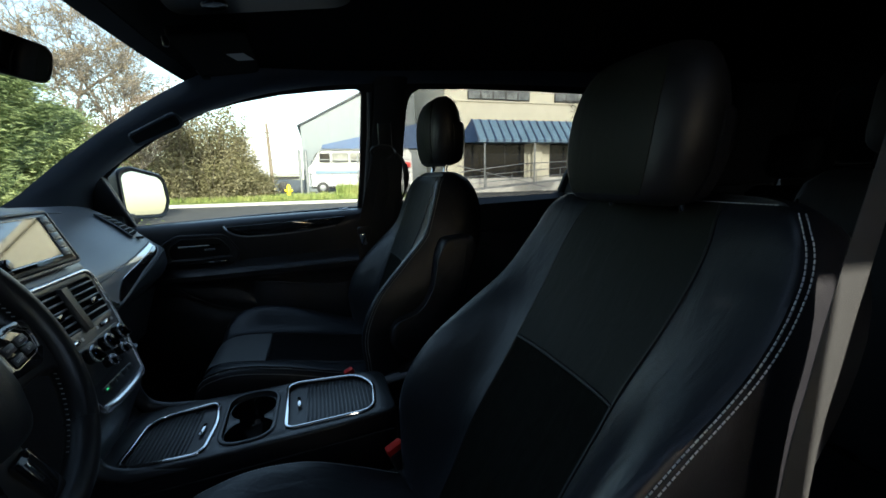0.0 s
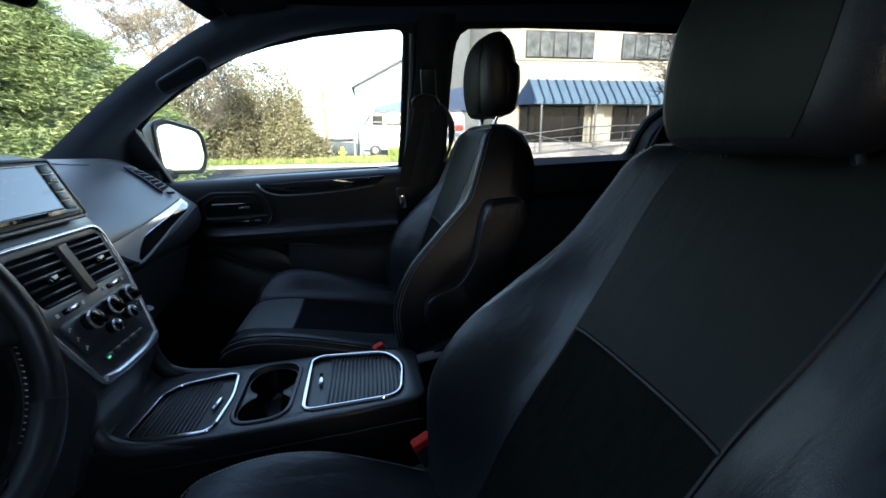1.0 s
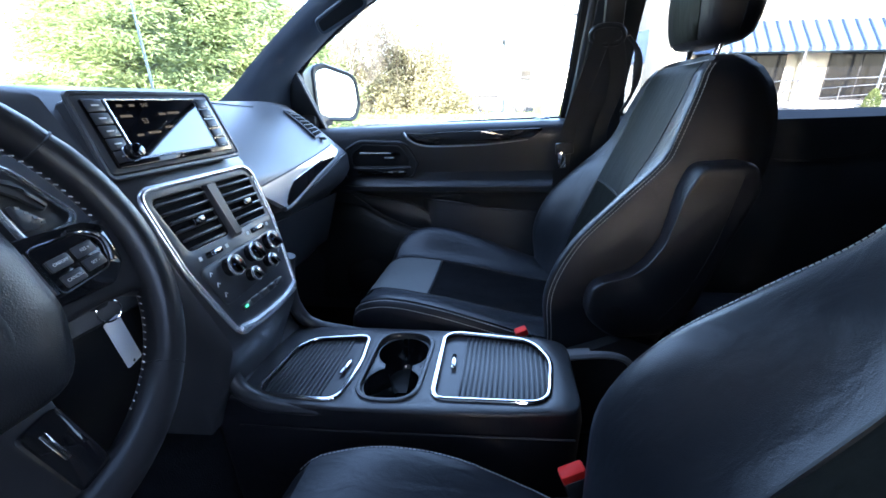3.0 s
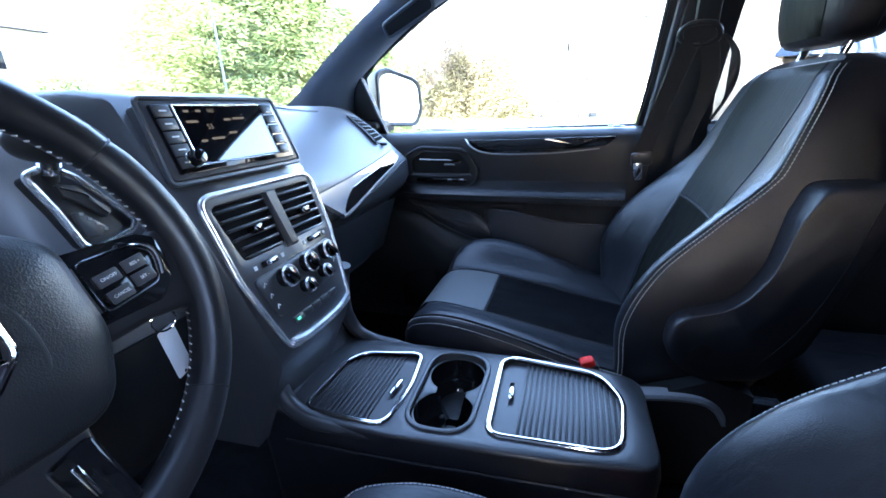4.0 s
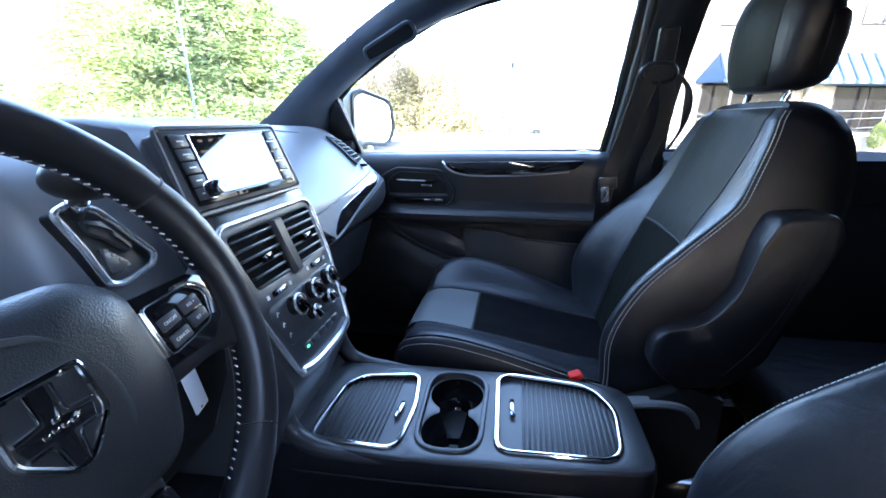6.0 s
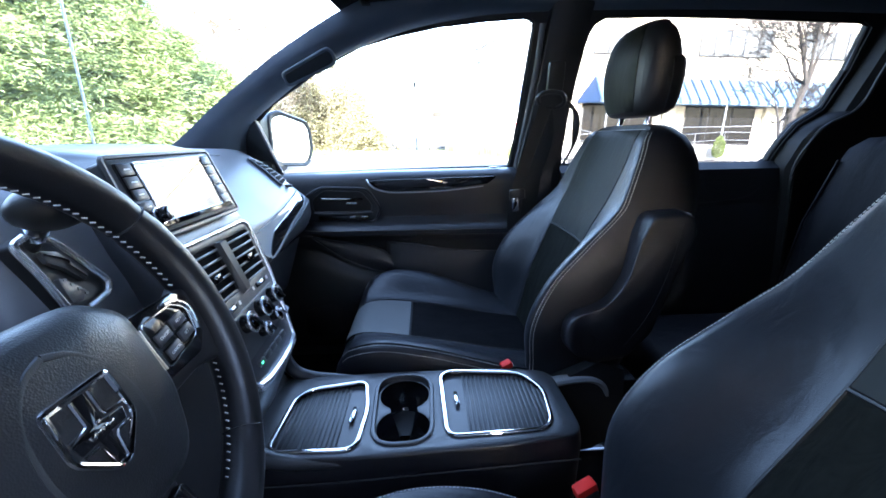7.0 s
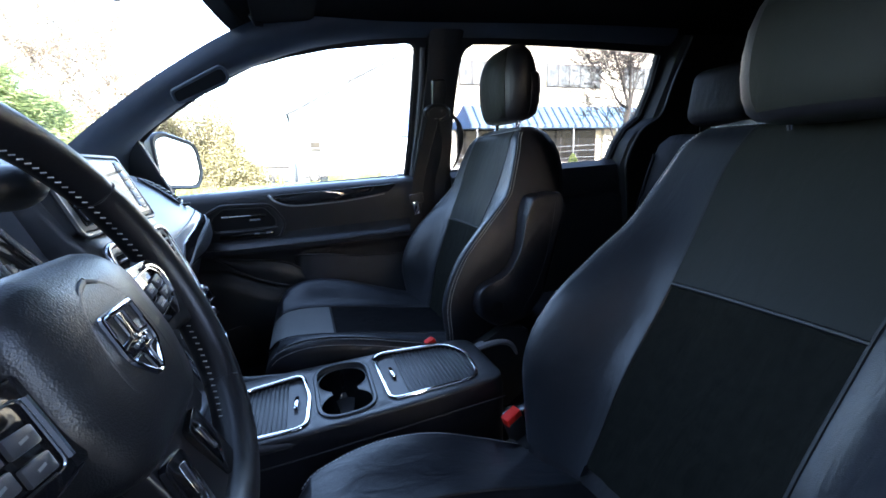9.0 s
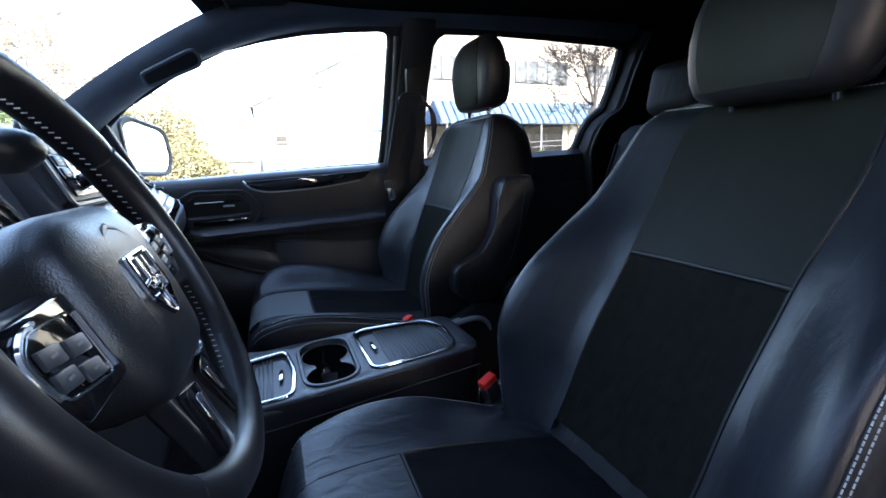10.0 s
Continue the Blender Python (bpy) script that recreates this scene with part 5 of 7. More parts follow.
def door_ring(x):
    arm = 1.0 if x > -0.2 else max(0.25, 1 - (-0.2 - x) / 0.16)
    out = []
    for i, (y, z) in enumerate(PROF):
        if 7 <= i <= 11:
            y = 0.75 + (y - 0.75) * arm
            z = z + 0.012 * max(0, -x) - 0.010 * max(0, x)
        out.append((x, y, z + (-0.016 * max(0, -(x)) if i < 4 else 0)))
    return out


part("panel", loft([door_ring(x) for x in (-0.52, -0.42, -0.36, -0.30, -0.24, -0.18, -0.1, 0.0, 0.1, 0.2, 0.3, 0.4, 0.445)]), M["door_trim"], door, "black door trim", angle=45)
bm = dashes([(x, 0.6945 if x > -0.2 else 0.75 - 0.0555 * max(0.25, 1 - (-0.2 - x) / 0.16), 0.9835 + 0.012 * max(0, -x) - 0.010 * max(0, x)) for x in np.linspace(-0.26, 0.43, 60)], 0.009, 0.005, 0.0009)
part("stitching", bm, M["thread"], door, "pale armrest stitching")
# gloss blade with a chrome lower lip
blade_pts = rounded([(-0.050, 1.146), (0.38, 1.152), (0.345, 1.126), (0.20, 1.110), (0.03, 1.107), (-0.02, 1.118)], [0.006, 0.006, 0.02, 0.1, 0.05, 0.05], 5)
BL = axes((0, 0.666, 0), (1, 0, 0), (0, 0.06, 1))
part("gloss_blade", plate(blade_pts, [], BL @ Matrix.Translation((0, 0.0, 0.004)), 0.01, 0.002), M["piano"], door, "piano-black blade")
part("chrome_lip", tube(smooth(on(BL, [(-0.054, 1.149), (-0.038, 1.128), (-0.005, 1.112), (0.05, 1.105), (0.20, 1.107), (0.33, 1.119)], 0.006), 6), lambda t: 0.0040 * (1 - 0.6 * t), 8), M["silverpaint"], door, "tapering bright lip")
# handle pocket
pocket = rounded([(-0.268, 1.004), (-0.035, 1.008), (-0.012, 1.055), (-0.05, 1.122), (-0.20, 1.130), (-0.262, 1.098)], [0.03, 0.03, 0.04, 0.05, 0.05, 0.05], 6)
recess = rounded([(-0.232, 1.046), (-0.045, 1.046), (-0.040, 1.068), (-0.072, 1.112), (-0.195, 1.118), (-0.236, 1.09)], [0.012, 0.012, 0.03, 0.03, 0.03, 0.03], 5)
PK = axes((0, 0.8215, 0), (1, 0, 0), (0, -0.08, 1))
bez = part("handle_bezel", plate(pocket, [recess], PK, 0.012, 0.004), M["door_trim"], door, "black bezel round the door pull")
part("bezel_ring", tube(on(PK, pocket, 0.001), 0.0062, 8, True, flat=0.7), M["door_trim"], bez)
part("recess_edge", tube(on(PK, recess, 0.0012), 0.0022, 6, True), M["stack"], bez)
part("hollow", plate(recess, [], PK @ Matrix.Translation((0, 0, -0.004)), 0.004), M["dark"], bez)
part("ledge", tube(smooth(on(PK, [(-0.232, 1.043), (-0.14, 1.040), (-0.040, 1.043)], 0.004), 5), 0.0035, 6), M["door_trim"], bez)
part("door_pull", tube(smooth([(-0.200, 0.726, 1.089), (-0.16, 0.720, 1.088), (-0.11, 0.720, 1.087), (-0.070, 0.726, 1.085)], 5), 0.0055, 8, flat=0.8), M["chrome"], bez, "chrome door pull")
part("lock_tab", box(-0.105, 0.726, 1.072, 0.035, 0.006, 0.008, 0.002), M["satin"], bez)
sw = part("switch_panel", box(-0.135, 0.732, 1.024, 0.165, 0.012, 0.013, 0.004), M["piano"], door, "gloss window switch panel")
for x in (-0.105, -0.068):
    part("switch", box(x, 0.7255, 1.026, 0.018, 0.008, 0.008, 0.002), M["satin"], sw)
# sill ornament at the rear of the door top
em = part("lock_knob", box(0.372, 0.774, 1.174, 0.02, 0.012, 0.006, 0.003), M["chrome"], door, "small chrome ornament on the sill")
for s in (-1, 1):
    part("wing", box(0.372 + s * 0.014, 0.774, 1.1735, 0.016, 0.007, 0.004, 0.0015), M["chrome"], em)
# lower part: pull cup, map pocket, speaker
part("pull_cup", plate(rounded([(0.012, 0.935), (0.115, 0.931), (0.13, 0.953), (0.04, 0.960)], 0.012), [], axes((0, 0.7385, 0), (1, 0, 0), (0, 0.0, 1)), 0.014, 0.004), M["stack"], door)
part("map_pocket", loft([[(x, 0.744, 0.60), (x, 0.744 - d, 0.62), (x, 0.744 - d * 1.15, 0.80), (x, 0.744 - d, z), (x, 0.744 - d * 0.8, z + 0.003), (x, 0.744, z - 0.01)] for x, z, d in ((0.0, 0.930, 0.004), (0.02, 0.934, 0.022), (0.05, 0.935, 0.034), (0.10, 0.930, 0.040), (0.16, 0.919, 0.042), (0.22, 0.908, 0.043), (0.32, 0.901, 0.043), (0.44, 0.896, 0.043))]), M["door_trim"], door, "moulded map pocket", angle=50)
part("pocket_edge", tube(smooth([(0.005, 0.738, 0.934), (0.03, 0.716, 0.937), (0.10, 0.704, 0.932), (0.16, 0.702, 0.921), (0.22, 0.701, 0.910), (0.32, 0.701, 0.903), (0.44, 0.701, 0.898)], 4), 0.0032, 6), M["door_trim"], door, "rolled edge of the map pocket")
# speaker bulge between two curved edges
POD = [(-0.245, 0.966, 0.958), (-0.21, 0.954, 0.930), (-0.17, 0.946, 0.899), (-0.11, 0.936, 0.866), (-0.045, 0.922, 0.840), (-0.01, 0.906, 0.832), (0.02, 0.884, 0.828), (0.036, 0.855, 0.826)]
part("speaker_grille", loft([[(x, 0.747, hi), (x, 0.726, hi - 0.002), (x, 0.719, (2 * hi + lo) / 3), (x, 0.719, (hi + 2 * lo) / 3), (x, 0.726, lo + 0.002), (x, 0.747, lo)] for x, hi, lo in POD]), M["stack"], door, "grey speaker grille bulge", angle=60)
for edge_of in (lambda p: (p[0], 0.724, p[1]), lambda p: (p[0], 0.724, p[2])):
    part("pod_edge", tube(smooth([edge_of(p) for p in POD], 4), 0.0028, 6), M["door_trim"], door, "moulded edge of the speaker bulge")
part("lower_pod", loft([[(x, 0.744, 0.55), (x, 0.744 - d, 0.57), (x, 0.744 - d * 1.1, z - 0.06), (x, 0.744 - d * 0.6, z), (x, 0.744, z + 0.008)] for x, z, d in ((-0.42, 0.93, 0.004), (-0.33, 0.92, 0.014), (-0.22, 0.905, 0.022), (-0.12, 0.855, 0.026), (-0.03, 0.828, 0.026), (0.02, 0.815, 0.02))]), M["plastic"], door, "black lower door panel", angle=60)
# no opening is cut: a flat black plate gives the shade inside the bin
part("door_bin_shade", plate(rounded([(-0.30, 0.60), (-0.10, 0.60), (-0.12, 0.70), (-0.20, 0.725), (-0.29, 0.70)], 0.04), [], axes((0, 0.7185, 0), (1, 0, 0), (0, 0, 1)), 0.006, 0.002), M["dark"], door, "dark plate standing in for the shaded door bin opening")

# sliding door trim behind it
sd = thing("door_2", "black trimmed sliding door with a moulded recess", "door", (1.0, 0.80, 0.5), kind="structure")
part("panel", loft([[(x, 0.83, 1.165), (x, 0.80, 1.172), (x, 0.765, 1.150), (x, 0.758, 1.08), (x, 0.765, 1.03), (x, 0.75, 1.01), (x, 0.752, 0.80), (x, 0.765, 0.5), (x, 0.86, 0.45)] for x in (0.60, 0.8, 1.0, 1.2, 1.45, 1.7)]), M["door_trim"], sd)
part("recess_line", tube(smooth([(0.95, 0.7595, 1.045), (1.10, 0.760, 1.035), (1.25, 0.760, 1.05), (1.30, 0.7595, 1.09)], 5), 0.003, 6), M["stack"], sd)
# quarter trim with the pale weather strip, behind the sliding door
qt = thing("pillar_rear", "black quarter trim with a pale edge seal", "pillar", (1.5, 0.72, 1.0), kind="structure")
rings = []
for z, x0, y in ((0.45, 1.42, 0.74), (0.75, 1.40, 0.735), (1.0, 1.38, 0.73), (1.15, 1.365, 0.725), (1.24, 1.385, 0.70), (1.285, 1.41, 0.685), (1.33, 1.475, 0.665), (1.45, 1.50, 0.63), (1.62, 1.52, 0.57)):
    rings.append([(x0, y + 0.08, z), (x0, y + 0.02, z), (x0 + 0.02, y, z), (x0 + 0.25, y - 0.01, z), (x0 + 0.3, y + 0.08, z)])
part("trim", loft(rings), M["dark"], qt)
part("edge_seal", tube(smooth([(1.405, 0.728, 0.80), (1.385, 0.722, 1.0), (1.372, 0.716, 1.15), (1.392, 0.69, 1.245), (1.42, 0.674, 1.29), (1.485, 0.652, 1.338), (1.51, 0.62, 1.46), (1.53, 0.56, 1.61)], 5), 0.0055, 6), M["plastic"], qt, "rubber edge seal")

# ---- front seats ----
XC = [(0.60, 0.36), (0.70, 0.395), (0.78, 0.425), (0.88, 0.452), (0.97, 0.487), (1.06, 0.522), (1.13, 0.553), (1.20, 0.582), (1.26, 0.607), (1.30, 0.622)]
XB = [(0.60, 0.355), (0.70, 0.362), (0.78, 0.356), (0.88, 0.352), (0.975, 0.394), (1.05, 0.466), (1.123, 0.542), (1.208, 0.594), (1.265, 0.614), (1.30, 0.626)]
XR = [(0.60, 0.53), (0.72, 0.565), (0.85, 0.61), (0.98, 0.655), (1.10, 0.712), (1.20, 0.725), (1.265, 0.71), (1.30, 0.69)]
WB_FULL = [(0.60, 0.19), (0.70, 0.225), (0.80, 0.252), (0.90, 0.262), (1.0, 0.258), (1.10, 0.240), (1.18, 0.218), (1.24, 0.195), (1.275, 0.170), (1.30, 0.14)]
SEAM = [(0.60, 0.112), (0.80, 0.118), (1.03, 0.121), (1.12, 0.129), (1.19, 0.134), (1.24, 0.130), (1.30, 0.112)]
FS = [0.0, 0.18, 0.36, 0.50, 0.56, 0.63, 0.72, 0.80, 0.88, 0.94, 0.98]


def bump(s):
    """How far the bolster stands out, across the seat."""
    s = abs(s)
    if s < 0.48:
        return 0.10 * (s / 0.48) ** 3
    if s < 0.93:
        t = (s - 0.48) / 0.45
        return 0.10 + 0.90 * t * t * (3 - 2 * t)
    t = (s - 0.93) / 0.07
    return 1.0 - 0.12 * t * t


def back_front(s, z, hollow=0.0):
    xc, xb = interp(XC, z) + hollow * max(0.0, min(1.0, (z - 0.75) / 0.25)), interp(XB, z)
    depth = max(0.006, xc - xb)
    return xc - depth * bump(s) + (0.004 * max(0, abs(s) - 0.93) / 0.07)


def front_x(s, z, hollow=0.0):
    top = max(0.0, (z - 1.255) / 0.033)
    xm = (back_front(0.98, z, hollow) + interp(XR, z)) / 2
    return xm + (back_front(s, z, hollow) - xm) * (1 - 0.32 * top * top)


ZC = [(-0.09, 0.74), (-0.07, 0.785), (-0.04, 0.805), (0.0, 0.808), (0.10, 0.795), (0.20, 0.777), (0.30, 0.757), (0.40, 0.742), (0.48, 0.735)]
ZB = [(-0.09, 0.74), (-0.07, 0.787), (-0.04, 0.822), (0.03, 0.842), (0.13, 0.830), (0.24, 0.800), (0.32, 0.775), (0.40, 0.757), (0.48, 0.745)]
WCU_FULL = [(-0.09, 0.16), (-0.075, 0.195), (-0.05, 0.222), (0.0, 0.240), (0.10, 0.252), (0.25, 0.255), (0.40, 0.245), (0.48, 0.23)]


def cushion_height(s, x):
    zc, zb = interp(ZC, x), interp(ZB, x)
    return zc + (zb - zc) * bump(s) - 0.006 * (max(0, abs(s) - 0.93) / 0.07) ** 2


SAG = [(-0.09, 0.0), (-0.05, 0.02), (0.0, 0.034), (0.14, 0.032), (0.25, 0.046), (0.32, 0.055), (0.48, 0.06)]


RISE = [(-0.09, 0.0), (-0.06, 0.7), (-0.02, 1.0), (0.10, 1.0), (0.30, 0.5), (0.48, 0.2)]


def seat(cx, cy, dz, recline, name_label, inner, sag=0.0, slim=1.0, hollow=0.0, rise=0.0, broad=0.0, nod=0.0, foot=None):
    """inner: the side (+1 or -1 in y) that faces the middle of the car; slim: how wide it is; broad: how much its shoulders widen; nod: how far the headrest stands forward."""
    WB = [(z, w * slim * (1 + broad * max(0.0, (z - 1.05) / 0.23))) for z, w in WB_FULL]
    WCU = [(x, w * (1.0 if broad else slim)) for x, w in WCU_FULL]

    def cush_top(s, x, side=0):
        return cushion_height(s, x) - sag * interp(SAG, x) * (0.35 + 0.65 * bump(s)) + rise * bump(s) * (side > 0) * interp(RISE, x)

    st = thing("front_seat", name_label, "car seat", (cx + 0.2, cy, 0.45), group="front seats")
    tip = Matrix.Translation((cx, cy, dz)) @ Matrix.Translation((0.42, 0, 0.78)) @ pose(0, 0, 0, 0, recline) @ Matrix.Translation((-0.42, 0, -0.78))
    flat_m = Matrix.Translation(foot or (cx, cy, dz))
    # backrest
    rings = []
    zs = [0.62, 0.68, 0.74, 0.77, 0.80, 0.83, 0.86, 0.89, 0.92, 0.95, 0.98, 1.01, 1.04, 1.07, 1.10, 1.13, 1.16, 1.19, 1.22, 1.245, 1.268, 1.282, 1.288]
    for z in zs:
        w = interp(WB, z)
        top = max(0.0, (z - 1.255) / 0.033)
        ring = []
        fr = [(-s, back_front(s, z, hollow) + 0.009 * (s < 0.95)) for s in reversed(FS[1:])] + [(s, back_front(s, z, hollow) + 0.009 * (s < 0.95)) for s in FS]
        xr = interp(XR, z)
        for s, x in fr:
            ring.append((x, s * w, z))
        xf = back_front(0.98, z, hollow)
        for s, x in ((1.0, xf + 0.022), (1.0, (xf + xr) / 2), (0.985, xr - 0.03), (0.93, xr - 0.008), (0.6, xr), (0, xr + 0.004), (-0.6, xr), (-0.93, xr - 0.008), (-0.985, xr - 0.03), (-1.0, (xf + xr) / 2), (-1.0, xf + 0.022)):
            ring.append((x, s * w, z))
        xm = (xf + xr) / 2
        ring = [(xm + (x - xm) * (1 - 0.32 * top * top), y * (1 - 0.05 * top * top), z) for x, y, z in ring]
        rings.append([tip @ Vector(p) for p in ring])
    for k_, up_ in ((0.86, 0.0045), (0.55, 0.0075)):
        mid_ = sum((q for q in rings[22]), Vector()) / len(rings[22])
        rings.append([mid_ + (q - mid_) * k_ + Vector((0, 0, up_)) for q in rings[22]])
    back = part("backrest", loft(rings), M["leather_side"], st, "black leather backrest", angle=70)
    # outer skins of the bolsters and the inserts, each a panel of its own; the inserts widen towards the shoulders
    def seam(z):
        return interp(SEAM, z) / interp(WB, z)

    def skin(s, z, lift):
        return tip @ Vector((front_x(s, z, hollow) - lift, s * interp(WB, z), z))

    for sg in (-1, 1):
        part("bolster", shell(lambda u, v: skin(sg * (seam(v) + 0.01 + (0.958 - seam(v)) * u), v, 0.0030), [0.0, 0.10, 0.24, 0.38, 0.52, 0.66, 0.77, 0.86, 0.93, 1.0], [0.72 + 0.562 * i / 28 for i in range(29)], (0.012, 0, 0)), M["leather"], back, "black leather side bolster", angle=70)
    part("upper_insert", shell(lambda u, v: skin(u * (seam(v) - 0.008), v, 0.0045), [-1 + 0.125 * i for i in range(17)], [1.035 + 0.247 * i / 14 for i in range(15)], (0.012, 0, 0)), M["insert"], back, "smooth grey leather panel", angle=70)

    def ruched(u, v):
        fold = 0.0016 * math.sin(u * 38 + 5 * math.sin(v * 12)) * min(1, max(0, (1.02 - v) / 0.05)) * (1 - (abs(u) / 0.53) ** 4)
        return skin(u / 0.52 * (seam(v) - 0.008), v, 0.003 + fold)

    part("lower_insert", shell(ruched, [-0.52 + 0.065 * i for i in range(17)], [0.74 + 0.288 * i / 60 for i in range(61)], (0.012, 0, 0)), M["ruched"], back, "gathered dark olive suede panel", angle=70)
    for sg in (-1, 1):
        bm = bmesh.new()
        for s, back_off in ((0.980, -0.0030), (0.992, 0.0035)):
            dashes([tip @ Vector((front_x(min(s, 0.98), z, hollow) + back_off, sg * s * interp(WB, z), z)) for z in np.linspace(0.72, 1.276, 64)], 0.0060, 0.0043, 0.0008, bm=bm)
        part("stitching", bm, M["thread"], back, "double row of pale thread")
    bm = dashes([tip @ Vector((front_x(s, 1.281, hollow) - 0.002, s * interp(WB, 1.281), 1.284)) for s in np.linspace(-0.9, 0.9, 30)], 0.0056, 0.0040, 0.0007)
    part("stitching", bm, M["thread"], back)
    part("insert_seam", tube([skin(s, 1.0315, 0.003) for s in np.linspace(-seam(1.0315), seam(1.0315), 12)], 0.003, 6), M["dark"], back)
    for sg in (-1, 1):
        part("insert_seam", tube([skin(sg * seam(z), z, 0.0025) for z in np.linspace(0.74, 1.281, 26)], 0.0028, 6), M["dark"], back)
    # cushion
    rings = []
    for x in (-0.088, -0.080, -0.065, -0.045, -0.02, 0.02, 0.06, 0.10, 0.15, 0.20, 0.26, 0.32, 0.38, 0.43, 0.46):
        w = interp(WCU, x)
        nose = max(0.0, (-0.04 - x) / 0.05)
        ring = [(x, -s * w, cush_top(s, x) - 0.007 * (s < 0.93)) for s in reversed(FS[1:])] + [(x, s * w, cush_top(s, x, 1) - 0.007 * (s < 0.93)) for s in FS]
        zt = cush_top(0.98, x)
        for s, z in ((1.0, cush_top(0.98, x, 1) - 0.025), (1.0, 0.70), (0.97, 0.66), (0.8, 0.65), (0, 0.648), (-0.8, 0.65), (-0.97, 0.66), (-1.0, 0.70), (-1.0, zt - 0.025)):
            ring.append((x, s * w, max(z, 0.66 + 0.03 * nose) if z < 0.7 else z))
        rings.append([flat_m @ Vector(p) for p in ring])
    cu = part("cushion", loft(rings), M["leather_side"], st, "black leather seat cushion", angle=70)
    for sg in (-1, 1):
        part("cushion_bolster", shell(lambda u, v: flat_m @ Vector((v, sg * u * interp(WCU, v), cush_top(u, v, sg) + 0.0035)), [0.475, 0.52, 0.58, 0.65, 0.72, 0.79, 0.86, 0.91, 0.945], [-0.045 + 0.46 * i / 20 for i in range(21)], (0, 0, -0.012)), M["leather"], cu, angle=70)
        bm = bmesh.new()
        for s, down in ((0.965, 0.002), (0.994, -0.008)):
            dashes([flat_m @ Vector((x, sg * s * interp(WCU, x), cush_top(min(s, 0.98), x, sg) + down)) for x in np.linspace(-0.06, 0.40, 40)], 0.0060, 0.0043, 0.0008, bm=bm)
        part("stitching", bm, M["thread"], cu, "double row of pale thread")
    # passenger's panel has overhead light put into its paler grey; driver's uses bolster leather
    part("front_insert", shell(lambda u, v: flat_m @ Vector((v, u * interp(WCU, v), cush_top(u, v) + 0.0045)), [-0.46 + 0.092 * i for i in range(11)], [-0.078, -0.070, -0.06, -0.045, -0.03, 0.0, 0.03, 0.06, 0.086], (0, 0, -0.012)), M["lit_front_panel" if inner < 0 else "leather"], cu, "smooth grey leather panel" if inner < 0 else "smooth black leather panel", angle=70)

    def folds(u, v):
        return flat_m @ Vector((v, u * interp(WCU, v), cush_top(u, v) + 0.003 + 0.0006 * math.sin(u * 34 + 7 * math.sin(v * 11)) * (1 - (abs(u) / 0.56) ** 4)))

    part("rear_insert", shell(folds, [-0.46 + 0.0575 * i for i in range(17)], [0.092 + 0.33 * i / 40 for i in range(41)], (0, 0, -0.012)), M["suede"], cu, "gathered black suede panel", angle=70)
    for sg in (-1, 1):
        part("insert_seam", tube([flat_m @ Vector((x, sg * 0.468 * interp(WCU, x), cush_top(0.468, x) + 0.003)) for x in np.linspace(-0.075, 0.42, 22)], 0.0024, 6), M["dark"], cu)
    part("insert_seam", tube([flat_m @ Vector((0.089, s * interp(WCU, 0.089), cush_top(s, 0.089) + 0.003)) for s in np.linspace(-0.465, 0.465, 10)], 0.0026, 6), M["dark"], cu)
    # frame and shield under the cushion
    part("seat_base", box(cx + 0.2, cy, 0.58 + dz, 0.44, 0.40, 0.16, 0.03), M["plastic"], st)
    part("side_shield", loft([[flat_m @ Vector((x, inner * 0.262, z0)), flat_m @ Vector((x, inner * 0.268, (z0 + z1) / 2)), flat_m @ Vector((x, inner * 0.262, z1)), flat_m @ Vector((x, inner * 0.225, z1)), flat_m @ Vector((x, inner * 0.225, z0))] for x, z0, z1 in ((0.0, 0.60, 0.66), (0.2, 0.57, 0.70), (0.38, 0.56, 0.74), (0.50, 0.58, 0.80), (0.56, 0.62, 0.78))]), M["plastic"], st)
    # headrest
    hm = tip @ Matrix.Translation((0.660 - nod, -0.05 * nod, 1.415 - 0.6 * nod))
    prof = [(-0.102, 0.50), (-0.098, 0.68), (-0.088, 0.80), (-0.068, 0.90), (-0.04, 0.97), (-0.01, 1.0), (0.025, 0.99), (0.055, 0.93), (0.078, 0.83), (0.093, 0.67), (0.100, 0.48), (0.103, 0.25)]
    rings = []
    for z, k in prof:
        hw, hd = 0.121 * (0.18 + 0.82 * k), 0.058 * k
        lean = -0.018 * (z / 0.11) * (-1) * 0.9
        shape = [(math.cos(a), math.sin(a)) for a in (2 * math.pi * i / 28 for i in range(28))]
        r = []
        for c_, s_ in shape:
            e = 0.74
            xx = hd * math.copysign(abs(c_) ** e, c_)
            yy = hw * math.copysign(abs(s_) ** e, s_)
            r.append(hm @ Vector((xx + 0.004 * (z / 0.11) + (0.012 if c_ < 0 else -0.012) * max(0, z / 0.11) ** 2, yy, z)))
        rings.append(r)
    head = part("headrest", loft(rings), M["leather_side"], st, "rounded black leather headrest", angle=70)

    def hface(u, v):
        k = interp(prof, v)
        hw, hd = 0.121 * (0.18 + 0.82 * k), 0.058 * k
        a = math.asin(max(-1, min(1, math.copysign(abs(u) ** (1 / 0.74), u))))
        xx = -hd * abs(math.cos(a)) ** 0.74
        return hm @ Vector((xx - 0.0012 + 0.004 * (v / 0.11) + 0.012 * max(0, v / 0.11) ** 2, hw * u, v))

    part("headrest_panel", shell(hface, [-0.70 + 0.14 * i for i in range(11)], [-0.092 + 0.180 * i / 12 for i in range(13)], (0.010, 0, 0)), M["insert"], head, "grey leather face", angle=70)
